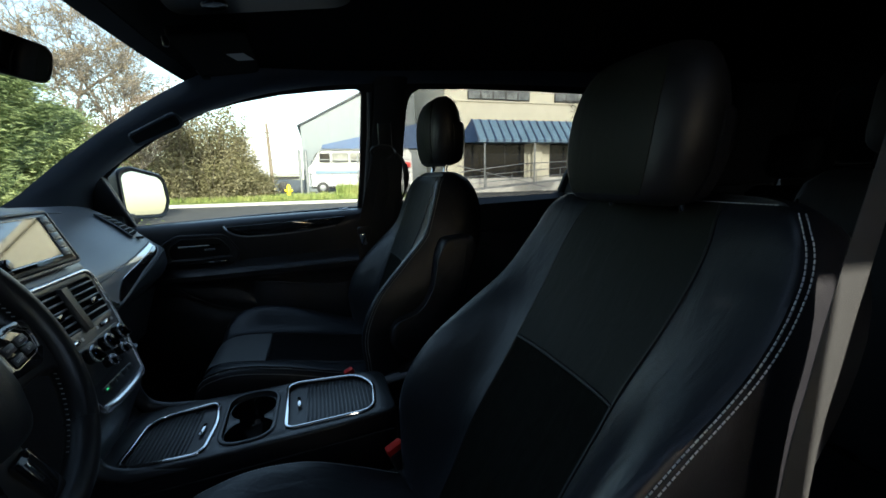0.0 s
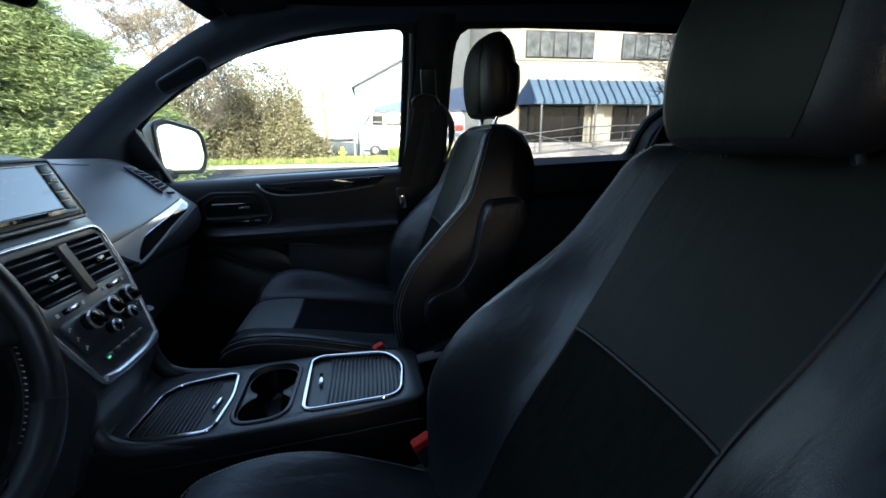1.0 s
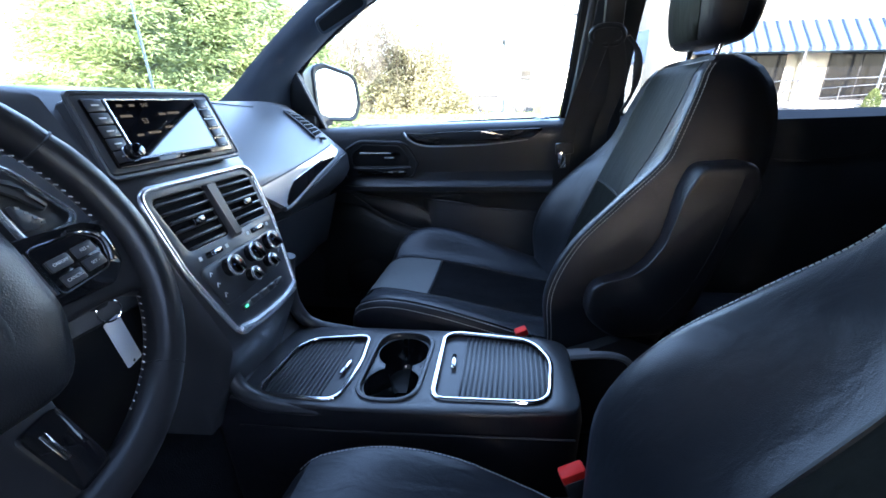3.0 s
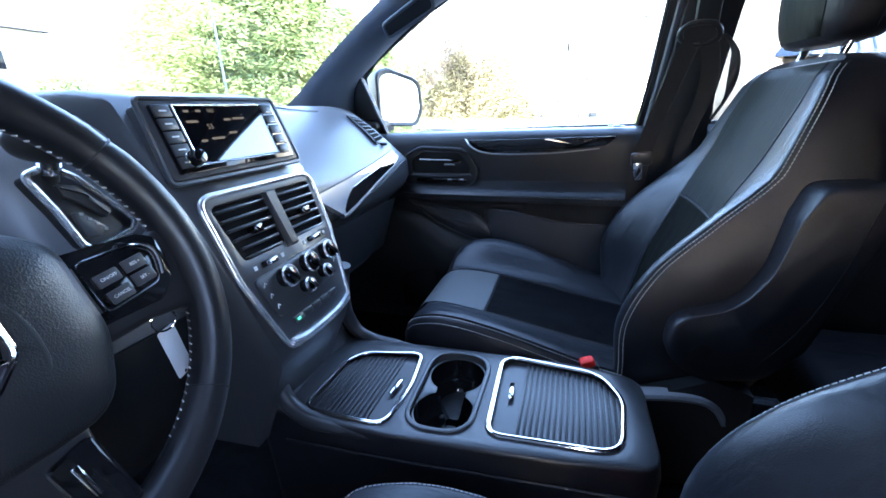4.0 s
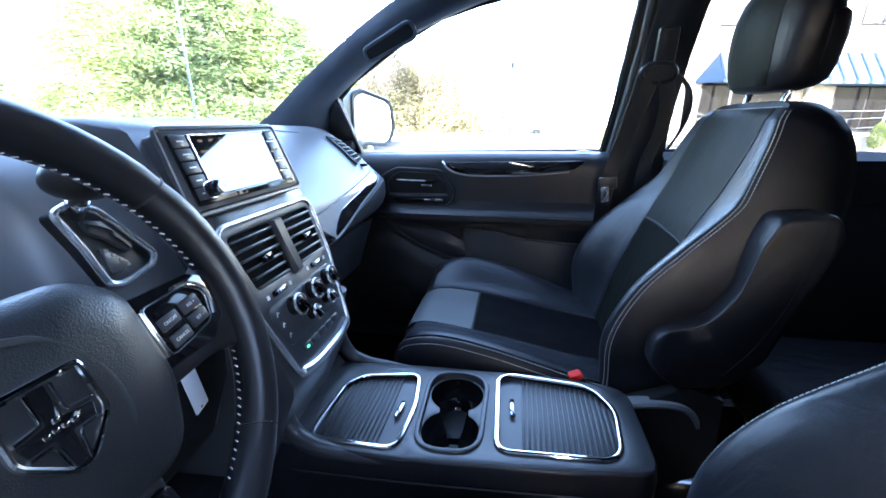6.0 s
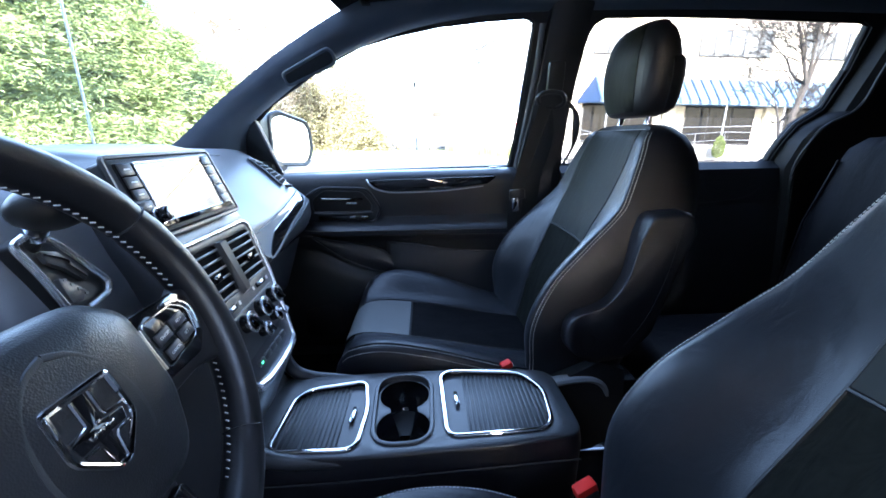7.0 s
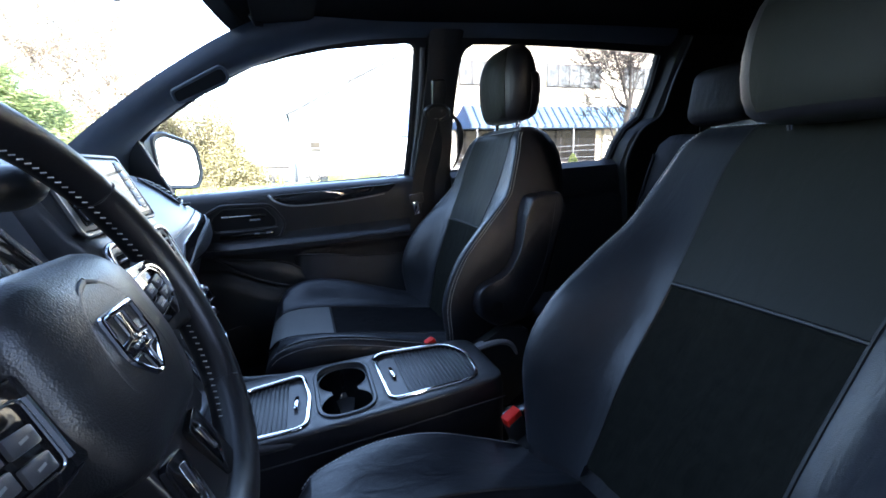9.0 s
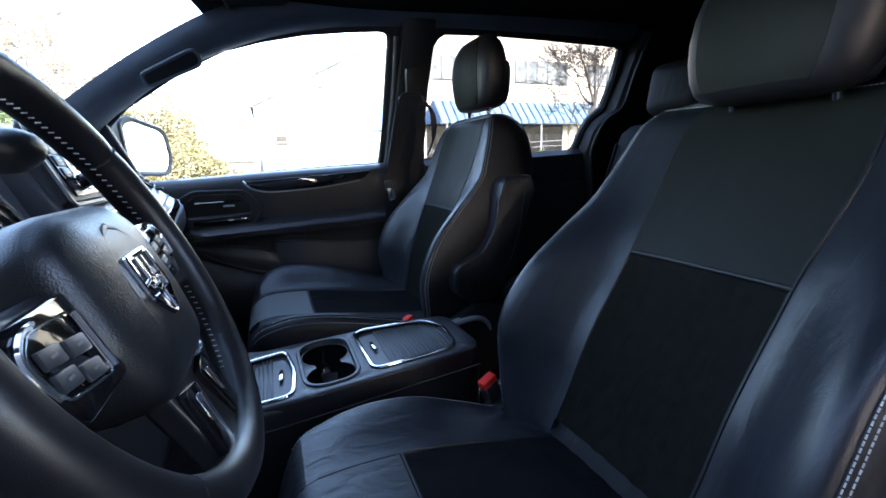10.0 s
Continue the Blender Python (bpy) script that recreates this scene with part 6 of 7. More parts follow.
    # rear half of the headrest: a lower shell that stands a little proud, with a seam above it
    rings = []
    for z, k in ((-0.096, 0.60), (-0.085, 0.82), (-0.06, 0.93), (-0.02, 1.0), (0.004, 1.0), (0.016, 0.97), (0.022, 0.90)):
        r = []
        for i in range(29):
            a = -math.pi / 2 + math.pi * i / 28
            e = 0.72
            r.append(hm @ Vector((0.012 + 0.054 * k * abs(math.cos(a)) ** e, 0.1235 * (0.2 + 0.8 * k) * math.copysign(abs(math.sin(a)) ** e, math.sin(a)), z)))
        rings.append(r)
    part("headrest_shell", loft(rings), M["leather_side"], head, "black rear half of the headrest", angle=60)
    for s in (-0.068, 0.068):
        part("headrest_post", tube([tip @ Vector((0.642, s, 1.25)), tip @ Vector((0.655 - 0.6 * nod, s, 1.30)), tip @ Vector((0.668 - nod, s, 1.345 - 0.5 * nod))], 0.0065, 10), M["chrome"], st, "chrome headrest post")
        part("post_collar", cyl(0.013, 0.011, 0.01, tip @ pose(0.648, s, 1.283, 0, 14), 14, 0.002), M["plastic"], st)
    return st, tip


p_seat, p_tip = seat(0.0, 0.405, 0.0, 0.0, "black leather passenger seat with grey panels and pale stitching", -1, 0.0, 0.94, 0.0, 0.026)
seat(0.026, -0.395, -0.003, 8.9, "black leather driver's seat with grey panels and pale stitching", 1, 1.0, 1.0, 0.018, 0.0, 0.27, 0.066, (0.062, -0.390, -0.022))

# folded armrest on the inner side of the passenger seat
arm_out = rounded([(0.580, 1.122), (0.660, 1.126), (0.672, 1.088), (0.640, 0.995), (0.602, 0.872), (0.556, 0.818), (0.47, 0.803), (0.418, 0.848), (0.424, 0.912), (0.506, 0.938), (0.541, 0.995), (0.560, 1.078)], [0.03, 0.02, 0.02, 0.12, 0.06, 0.04, 0.06, 0.05, 0.045, 0.08, 0.08, 0.05], 6)
AR = axes((0, 0.130, 0), (1, 0, 0), (0, 0, 1))
ar = part("armrest", loft([on(AR, [Vector((0.54, 0.95)) + (Vector(p) - Vector((0.54, 0.95))) * s for p in arm_out], w) for s, w in ((0.86, 0.0045), (0.95, 0.0038), (0.978, 0.001), (0.993, -0.004), (1.0, -0.010), (1.0, -0.052), (0.985, -0.060), (0.95, -0.066))]), M["leather_side"], p_seat, "folded padded armrest", angle=89)
part("hub_cap", cyl(0.017, 0.015, 0.004, axes((0.470, 0.1290, 0.860), (1, 0, 0), (0, 0, 1)), 20, 0.001), M["dark"], ar)
edge = smooth([AR @ Vector((x, z, -0.004)) for x, z in ((0.640, 1.118), (0.660, 1.100), (0.661, 1.075), (0.635, 0.995), (0.594, 0.872), (0.553, 0.825), (0.50, 0.812))], 6)
part("stitching", dashes(edge, 0.0065, 0.004, 0.0009), M["thread"], ar)
part("seam", tube(smooth([AR @ Vector((x, z, 0.0035)) for x, z in ((0.640, 1.105), (0.618, 1.0), (0.585, 0.91), (0.540, 0.842))], 6), 0.0016, 6), M["dark"], ar)
part("recliner_shield", tube(smooth([(0.39, 0.148, 0.752), (0.445, 0.148, 0.760), (0.486, 0.148, 0.760), (0.511, 0.149, 0.747), (0.523, 0.150, 0.722), (0.524, 0.152, 0.685)], 6), lambda t: 0.0145 - 0.002 * t, 10, flat=0.7), M["bracket"], p_seat, "pale grey lever bracket")

# ---- second and third row, seen past the front seats ----


def rear_seat(cx, cy, half, top, label, group):
    st = thing("captain_chair", label, "car seat", (cx, cy, 0.45), group=group)
    tip = Matrix.Translation((cx, cy, 0)) @ pose(0, 0, 0, 0, 11)
    rings = []
    for z, w, d0, d1 in ((0.66, 0.95, -0.03, 0.10), (0.8, 1.0, -0.05, 0.11), (1.0, 1.0, -0.045, 0.11), (top - 0.12, 0.97, -0.03, 0.10), (top - 0.04, 0.90, -0.018, 0.09), (top - 0.008, 0.78, 0.0, 0.07), (top, 0.65, 0.02, 0.05)):
        w *= half
        rings.append([tip @ Vector(p) for p in ((d0, -w * 0.86, z), (d0 + 0.02, -w * 0.6, z), (d0 + 0.028, 0, z), (d0 + 0.02, w * 0.6, z), (d0, w * 0.86, z), (d0 + 0.02, w * 0.97, z), (0.03, w, z), (d1 - 0.02, w * 0.97, z), (d1, w * 0.8, z), (d1, -w * 0.8, z), (d1 - 0.02, -w * 0.97, z), (0.03, -w, z), (d0 + 0.02, -w * 0.97, z))])
    part("backrest", loft(rings), M["rear_leather"], st, angle=60)
    part("cushion", box(cx - 0.20, cy, 0.62, 0.52, half * 1.9, 0.15, 0.05, seg=4), M["rear_leather"], st)
    part("base", box(cx - 0.16, cy, 0.52, 0.40, half * 1.4, 0.18, 0.02), M["plastic"], st)
    hm = tip @ Matrix.Translation((0.045, 0, top + 0.13))
    bm = bmesh.new()
    bmesh.ops.create_cube(bm, size=1)
    bmesh.ops.scale(bm, vec=(0.10, 0.25, 0.20), verts=bm.verts)
    bmesh.ops.bevel(bm, geom=bm.edges[:], offset=0.047, segments=5, profile=0.5, affect="EDGES")
    bm.transform(hm)
    part("headrest", bm, M["rear_leather"], st)
    for s in (-0.07, 0.07):
        part("headrest_post", tube([tip @ Vector((0.04, s, top - 0.02)), tip @ Vector((0.045, s, top + 0.07))], 0.006, 8), M["chrome"], st, "chrome headrest post")
    part("piping", tube([tip @ Vector((d, y * half, z)) for d, y, z in ((-0.05, 0.86, 0.7), (-0.05, 0.88, 1.0), (-0.028, 0.82, top - 0.08))], 0.004, 6), M["rear_leather"], st)
    return st


rear_seat(1.20, 0.40, 0.24, 1.28, "black leather second-row seat with a tall headrest", "rear seats")
rear_seat(1.20, -0.36, 0.24, 1.28, "black leather second-row seat with a tall headrest", "rear seats")
for y in (-0.36, 0.03, 0.42):
    rear_seat(2.0, y, 0.20, 1.18, "black leather third-row seat far back in the cabin", "third row")

# ---- outdoors ----
ground = thing("ground", "worn grey asphalt of the parking lot and road", "ground", (0, 0, 0), kind="structure", car=False)
gx = [-600, -200, -90, -60, -40, -28, -20, -14, -9, -5, 0, 6, 12, 20, 35, 60, 120, 600]
gy = [-600, -120, -40, -15, -5, 0, 5, 10, 15, 19, 22.9, 23.1, 27, 32, 45, 80, 200, 600]


def gz(x, y):
    rise = max(0.0, -x - 14) * 0.055 if x > -60 else 46 * 0.055
    return rise - 0.02 + (0.14 if 23 < y else 0.0)


vs = [(x, y, gz(x, y)) for x in gx for y in gy]
fs = [(i * len(gy) + j, (i + 1) * len(gy) + j, (i + 1) * len(gy) + j + 1, i * len(gy) + j + 1) for i in range(len(gx) - 1) for j in range(len(gy) - 1)]
pymesh("sheet", vs, fs, M["asphalt"], ground)

verge = thing("verge", "rough grass verge behind a concrete kerb", "grass", (0, 25, 0.1), kind="structure", car=False)
part("turf", loft([[(x, 22.6, 0.06), (x, 22.8, 0.16), (x, 24.5, 0.24 + 0.05 * math.sin(x)), (x, 28.5, 0.2), (x, 28.6, 0.0)] for x in range(-20, 8, 2)]), M["grass"], verge)
part("kerb", box(-6, 22.5, 0.07, 28, 0.18, 0.16, 0.02), M["concrete"], verge)


def scatter_leaves(pts, size, seed, up=0.3, slim=0.55, along=None):
    """Small four-sided leaves at points, each turned its own way."""
    rng = np.random.default_rng(seed)
    n = len(pts)
    a = rng.normal(size=(n, 3))
    a[:, 2] *= 1 - up
    if along is not None:
        a = along + 0.55 * a
    a /= np.linalg.norm(a, axis=1)[:, None]
    b = np.cross(a, rng.normal(size=(n, 3)))
    b /= np.linalg.norm(b, axis=1)[:, None]
    s = size * rng.uniform(0.55, 1.35, n)[:, None]
    a, b = a * s, b * s * slim
    v = np.stack([pts - a, pts + b * 0.9, pts + a, pts - b * 0.9], 1).reshape(-1, 3)
    f = np.arange(4 * n).reshape(-1, 4)
    return v, f


def grass_blades(name, x0, x1, y0, y1, n, z, parent, seed, h=0.22):
    rng = np.random.default_rng(seed)
    p = np.stack([rng.uniform(x0, x1, n), rng.uniform(y0, y1, n), np.full(n, z)], 1)
    tip = p + np.stack([rng.normal(0, 0.06, n), rng.normal(0, 0.06, n), h * rng.uniform(0.5, 1.5, n)], 1)
    side = np.stack([rng.normal(0, 1, n), rng.normal(0, 1, n), np.zeros(n)], 1)
    side /= np.linalg.norm(side, axis=1)[:, None]
    v = np.stack([p - side * 0.02, p + side * 0.02, tip], 1).reshape(-1, 3)
    ob = pymesh(name, v, np.arange(3 * n).reshape(-1, 3), M["grassblade"], parent)
    return tagged(ob, kind="stuff")


grass = thing("grass", "long rough grass on the verge", "grass", (-6, 25, 0.2), kind="stuff", car=False)
grass_blades("blades", -16, 3, 22.9, 28, 16000, 0.2, grass, 3)
grass_blades("blades", 1.5, 5.5, 25.2, 27, 2500, 0.2, grass, 4, 0.7)


def conifer(x, y, h, r, seed, label):
    """A dense conifer: trunk, drooping branches and sprays of needles."""
    t = thing("conifer_tree", label, "tree", (x, y, gz(x, y)), group="conifer hedge", car=False)
    z0 = gz(x, y)
    part("trunk", tube([(x, y, z0), (x + 0.05, y, z0 + h * 0.5), (x, y, z0 + h * 0.96)], lambda k: 0.16 * (1 - k) + 0.02, 8), M["bark"], t)
    rng = np.random.default_rng(seed)
    pts, dirs = [], []
    bm = bmesh.new()
    for k in range(130):
        f = rng.uniform(0.02, 1.0) ** 0.85
        a = rng.uniform(0, 2 * math.pi)
        L = r * (1 - f) ** 0.7 * rng.uniform(0.7, 1.18) + 0.15
        base = np.array([x, y, z0 + 0.1 + f * h])
        d = np.array([math.cos(a), math.sin(a), rng.uniform(-0.15, 0.25)])
        tip = base + d * L
        if k % 6 == 0:
            tube([base, base + d * L * 0.6 + np.array([0, 0, 0.05]), tip - np.array([0, 0, 0.1])], 0.018, 5, bm=bm)
        m_ = 330
        s = rng.uniform(0.2, 1.0, m_) ** 0.8
        q = base[None] + d[None] * (L * s)[:, None]
        q[:, 2] -= 0.25 * s * s
        spread = (0.10 + 0.22 * s)[:, None]
        q += rng.normal(size=(m_, 3)) * spread * np.array([1, 1, 0.45])
        pts.append(q)
        dirs.append(np.repeat((d + np.array([0, 0, -0.25]))[None], m_, 0))
    tagged(part("branch_work", bm, M["bark"], t), kind="stuff")
    v, f = scatter_leaves(np.concatenate(pts), 0.085, seed + 1, 0.5, 0.17, np.concatenate(dirs))
    tagged(pymesh("crown", v, f, M["needle"], t, "yellow-green sprays of needles"), kind="stuff")
    return t


for i, (az, d, h) in enumerate(((-49, 13.5, 4.2), (-45, 13.0, 5.2), (-41, 13.5, 5.6), (-37, 14.0, 5.4), (-33, 14.5, 4.9), (-29, 15.5, 4.2), (-25.5, 16.5, 3.5), (-43, 17.5, 7.2), (-35.5, 18.0, 6.5))):
    conifer(d * math.sin(math.radians(az)), d * math.cos(math.radians(az)), h, 1.9, 20 + i * 7, "dense yellow-green conifer in a hedge row")


def bare_tree(x, y, h, seed, label, twigs=4, material="bark", thick=0.10, group="bare trees", lean=0.0, buds=0, finest=0.009):
    """Trunk, limbs and many thin twigs, without leaves."""
    t = thing("bare_tree", label, "tree", (x, y, 0.0), group=group, car=False)
    rng = random.Random(seed)
    bm = bmesh.new()
    z0 = gz(x, y)
    ends = []

    def limb(p, d, L, r, depth):
        pts = [Vector(p)]
        dd = Vector(d)
        for _ in range(4):
            dd = (dd + Vector((rng.gauss(0, 0.13), rng.gauss(0, 0.13), rng.gauss(0.03, 0.09)))).normalized()
            pts.append(pts[-1] + dd * L / 4)
        tube(pts, lambda k: max(finest, r * (1 - 0.72 * k)), 4 if depth > 1 else 8, bm=bm)
        if depth >= twigs:
            ends.extend(pts[1:])
            return
        for k in range(5 if depth < 2 else 4):
            q = pts[rng.choice((1, 2, 2, 3, 3, 4))]
            nd = (dd + Vector((rng.gauss(0, 0.75), rng.gauss(0, 0.75), rng.gauss(0.12, 0.4)))).normalized()
            limb(q, nd, L * rng.uniform(0.48, 0.72), r * 0.42, depth + 1)

    limb((x, y, z0), (lean, 0, 1), h * 0.5, thick, 0)
    tagged(part("branch_work", bm, M[material], t, "thin bare branches"), kind="stuff")
    if buds:
        nrng = np.random.default_rng(seed)
        e = np.array([tuple(q) for q in ends])
        e = np.repeat(e, buds, 0) + nrng.normal(size=(len(e) * buds, 3)) * 0.09
        v, f = scatter_leaves(e, 0.036, seed + 3)
        tagged(pymesh("bud_haze", v, f, M["bud"], t, "small tan buds"), kind="stuff")
    return t


bare_tree(15.0, 16.2, 10.0, 3, "bare street tree before the cream building", 5, material="darkbark", thick=0.19, finest=0.010)
bare_tree(-10.5, 21.0, 11.0, 8, "tall bare tree behind the hedge", 5, thick=0.17, buds=2)
bare_tree(-13.5, 24.0, 12.0, 9, "tall bare tree behind the hedge", 5, thick=0.17, buds=2)
bare_tree(-8.6, 22.5, 10.0, 14, "tall bare tree behind the hedge", 5, thick=0.15, buds=2)
bare_tree(-7.5, 30.0, 9.0, 12, "bare young tree on the verge", 4)

# dry brush along the fence
for i, (x, y, h, r) in enumerate(((-12.6, 25.0, 4.6, 1.9), (-10.6, 25.6, 5.6, 1.9), (-8.9, 26.0, 6.2, 1.8), (-7.5, 26.4, 6.6, 1.6), (-6.2, 26.0, 6.0, 1.5), (-5.0, 26.2, 5.6, 1.3), (-4.1, 26.4, 4.9, 0.9),
                                  (-7.0, 25.2, 2.6, 1.6), (-4.9, 25.1, 2.2, 1.4), (-3.5, 25.6, 2.4, 0.8), (-2.9, 26.0, 1.3, 0.6))):
    b = thing("brush", "tangled dry brush with pale leaves beside the fence", "bush", (x, y, 0.2), group="brush", car=False)
    rng = np.random.default_rng(60 + i)
    bm = bmesh.new()
    pts = []
    for k in range(52):
        a, sp = rng.uniform(0, 2 * math.pi), rng.uniform(0.1, 1.0)
        p0 = np.array([x + math.cos(a) * sp * r * 0.4, y + math.sin(a) * sp * r * 0.4, 0.15])
        p2 = np.array([x + math.cos(a) * sp * r, y + math.sin(a) * sp * r, 0.2 + h * rng.uniform(0.45, 1.0)])
        p1 = (p0 + p2) / 2 + rng.normal(size=3) * 0.2
        tube([p0, p1, p2], lambda q: 0.018 * (1 - 0.6 * q), 4, bm=bm)
        for _ in range(5):
            c = p0 + (p2 - p0) * rng.uniform(0.1, 1.02) + rng.normal(size=3) * 0.2
            pts.append(c[None] + rng.normal(size=(34, 3)) * np.array([0.2, 0.2, 0.26]))
    part("stems", bm, M["bark"], b)
    v, f = scatter_leaves(np.concatenate(pts), 0.075, 80 + i)
    tagged(pymesh("leaves", v, f, M["brushleaf"], b), kind="stuff")

# chain-link fence: posts and rails
fence = thing("fence", "galvanised steel fence along the verge", "fence", (0, 27.5, 0.2), car=False)
for x in (-14.6, -10.4, -6.6, -4.4, -0.6, -0.22, 3.0, 6.0):
    big = x in (-0.6, -0.22)
    part("post", tube([(x, 27.5, 0.1), (x, 27.5, 3.05 if big else 2.7)], 0.09 if big else 0.05, 10), M["steel"], fence)
    part("post_cap", cyl(0.10 if big else 0.06, 0.03, 0.08, pose(x, 27.5, 3.05 if big else 2.7), 10, 0.01), M["steel"], fence)
for z in (0.35, 1.6, 2.5):
    part("rail", tube([(-20, 27.5, z), (6.5, 27.5, z)], 0.028, 8), M["steel"], fence)
bm = bmesh.new()
for k in range(160):
    x = -20 + 26.5 * k / 160
    tube([(x, 27.5, 0.35), (x, 27.5, 2.5)], 0.004, 3, bm=bm)
tagged(part("mesh_wires", bm, M["steel"], fence), kind="stuff")

hyd = thing("fire_hydrant", "yellow fire hydrant on the grass verge", "hydrant", (-1.25, 25.0, 0.2), car=False)
hx, hy = -1.25, 25.0
part("barrel", cyl(0.13, 0.12, 0.62, pose(hx, hy, 0.18), 16, 0.015), M["yellow"], hyd)
part("bonnet", cyl(0.15, 0.05, 0.22, pose(hx, hy, 0.80), 16, 0.015), M["yellow"], hyd)
part("flange", cyl(0.18, 0.18, 0.05, pose(hx, hy, 0.20), 16, 0.01), M["yellow"], hyd)
for s in (-1, 1):
    part("nozzle", cyl(0.07, 0.065, 0.12, axes((hx + s * 0.11, hy, 0.66), (0, 1, 0), (0, 0, s)), 12, 0.01), M["yellow"], hyd)

# weathered utility post with short arms
up = thing("utility_post", "weathered wooden post with a short crossarm on the verge", "post", (-2.3, 26.5, 0.2), car=False)
part("pole", tube([(-2.2, 26.5, 0.1), (-2.24, 26.5, 2.2), (-2.30, 26.5, 4.6)], lambda k: 0.12 - 0.04 * k, 8), M["bark"], up)
part("crossarm", tube([(-2.75, 26.45, 3.95), (-2.27, 26.45, 4.10), (-1.8, 26.45, 3.85)], 0.04, 6), M["bark"], up)
part("brace", tube([(-2.25, 26.42, 3.2), (-1.7, 26.42, 3.35)], 0.035, 6), M["bark"], up)

# white passenger van behind the fence
van = thing("passenger_van", "white high-roofed van parked behind the fence", "van", (3.2, 31.0, 0.2), car=False)
side = [(-0.15, 0.75), (-0.30, 1.35), (-0.18, 2.05), (0.10, 2.35), (0.55, 3.10), (0.95, 3.30), (6.9, 3.42), (7.2, 3.1), (7.25, 0.75)]
part("body", loft([[(x, 29.8 + d, 2.0 + (z - 2.0) * k) for x, z in side] for d, k in ((0.12, 0.95), (0.0, 1.0), (2.1, 1.0), (2.22, 0.95))]), M["whitepaint"], van)
part("roof_edge", tube([(0.9, 29.78, 3.26), (6.9, 29.78, 3.38)], 0.035, 6), M["steel"], van)
for x0, x1 in ((0.62, 1.35), (1.5, 2.6), (2.75, 3.9), (4.05, 5.2)):
    w_ = part("window", box((x0 + x1) / 2, 29.79, 2.75, x1 - x0, 0.05, 0.62, 0.02), M["darkframe"], van, "side window in a dark frame")
    part("pane", box((x0 + x1) / 2, 29.762, 2.75, x1 - x0 - 0.12, 0.02, 0.5), M["storeglass"] if x0 < 1 else M["upperglass"], w_)
part("windscreen", loft([[(x, y, z) for x, z in ((0.12, 2.42), (0.50, 3.05), (0.44, 3.06), (0.05, 2.42))] for y in (29.95, 31.75)]), M["storeglass"], van)
for x in (0.75, 5.55):
    w_ = part("wheel", cyl(0.42, 0.42, 0.28, axes((x, 29.75, 0.66), (1, 0, 0), (0, 0, -1)), 24, 0.04), M["rubber"], van)
    part("rim", cyl(0.22, 0.2, 0.03, axes((x, 29.76, 0.66), (1, 0, 0), (0, 0, 1)), 20, 0.01), M["steel"], w_)
part("side_stripe", box(3.6, 29.785, 1.75, 6.6, 0.02, 0.22, 0.005), M["lightblue"], van)
part("tail_lamp", box(6.62, 29.78, 2.22, 0.95, 0.04, 0.36, 0.01), M["red_mark"], van, "red lamp cluster")
part("bumper", box(3.5, 29.9, 0.72, 7.0, 0.1, 0.2, 0.03), M["rubber"], van)
for x in (1.42, 2.68, 4.0):
    part("door_seam", box(x, 29.79, 2.0, 0.03, 0.03, 2.1), M["darkframe"], van)

# white box trailer behind the fence
tl = thing("trailer", "white box trailer parked behind the fence", "trailer", (-2.8, 34.5, 0.2), car=False)
part("body", box(-2.85, 34.6, 3.0, 4.0, 2.2, 2.9, 0.06), M["whitepaint"], tl)
part("chassis", box(-2.85, 34.6, 1.4, 3.8, 1.6, 0.22, 0.02), M["darkframe"], tl)
part("top_rail", box(-2.85, 33.48, 4.40, 4.0, 0.05, 0.10, 0.01), M["steel"], tl)
part("door_line", box(-1.7, 33.49, 3.0, 0.05, 0.03, 2.6), M["steel"], tl)
for x in (-3.6, -2.1):
    part("wheel", cyl(0.42, 0.42, 0.26, axes((x, 33.7, 0.72), (1, 0, 0), (0, 0, -1)), 20, 0.04), M["rubber"], tl)
part("jack", tube([(-4.95, 34.6, 1.35), (-4.95, 34.6, 0.2)], 0.05, 8), M["steel"], tl)
part("drawbar", tube([(-4.7, 34.6, 1.4), (-5.5, 34.6, 1.2)], 0.06, 8), M["steel"], tl)

# overhead wire from the verge to the warehouse
ow = thing("overhead_wire", "thin dark overhead wire with an insulator", "wire", (5, 26, 7), car=False)
part("wire", tube([(-2.3, 26.5, 4.5), (3.61, 26.0, 6.53), (6.97, 26.0, 8.16), (14, 26, 11.8)], 0.014, 5), M["rubber"], ow)
part("insulator", cyl(0.06, 0.06, 0.16, pose(3.2, 26.05, 6.31), 10, 0.01), M["rubber"], ow)

# white warehouse with a blue band
wh = thing("warehouse", "white metal warehouse with a low gable and a blue band", "building", (8, 40, 0), car=False)
gable = [(-0.7, 0), (-0.7, 6.1), (11.8, 12.5), (24, 6.6), (24, 0)]
part("wall", loft([[(x, y, z) for x, z in gable] for y in (40.0, 56.0)]), M["warehouse"], wh)
part("lean_to", box(12.0, 38.0, 1.9, 21.5, 3.9, 3.8, 0.03), M["warehouse"], wh, "low white annex")
part("blue_roof", loft([[(1.0, y, 4.05), (11.0, y, 6.3), (22.9, y, 4.2), (22.9, y, 3.85), (1.0, y, 3.75)] for y in (35.8, 39.98)]), M["bluepaint"], wh, "blue metal roof of the annex")
part("roof_trim", tube([(-0.9, 39.9, 6.05), (11.8, 39.9, 12.6), (24.3, 39.9, 6.5)], 0.10, 6), M["steel"], wh)
part("roof", loft([[(-1.0, y, 6.05), (11.8, y, 12.65), (24.4, y, 6.5), (11.8, y, 12.95)] for y in (39.7, 56.3)]), M["warehouse"], wh)
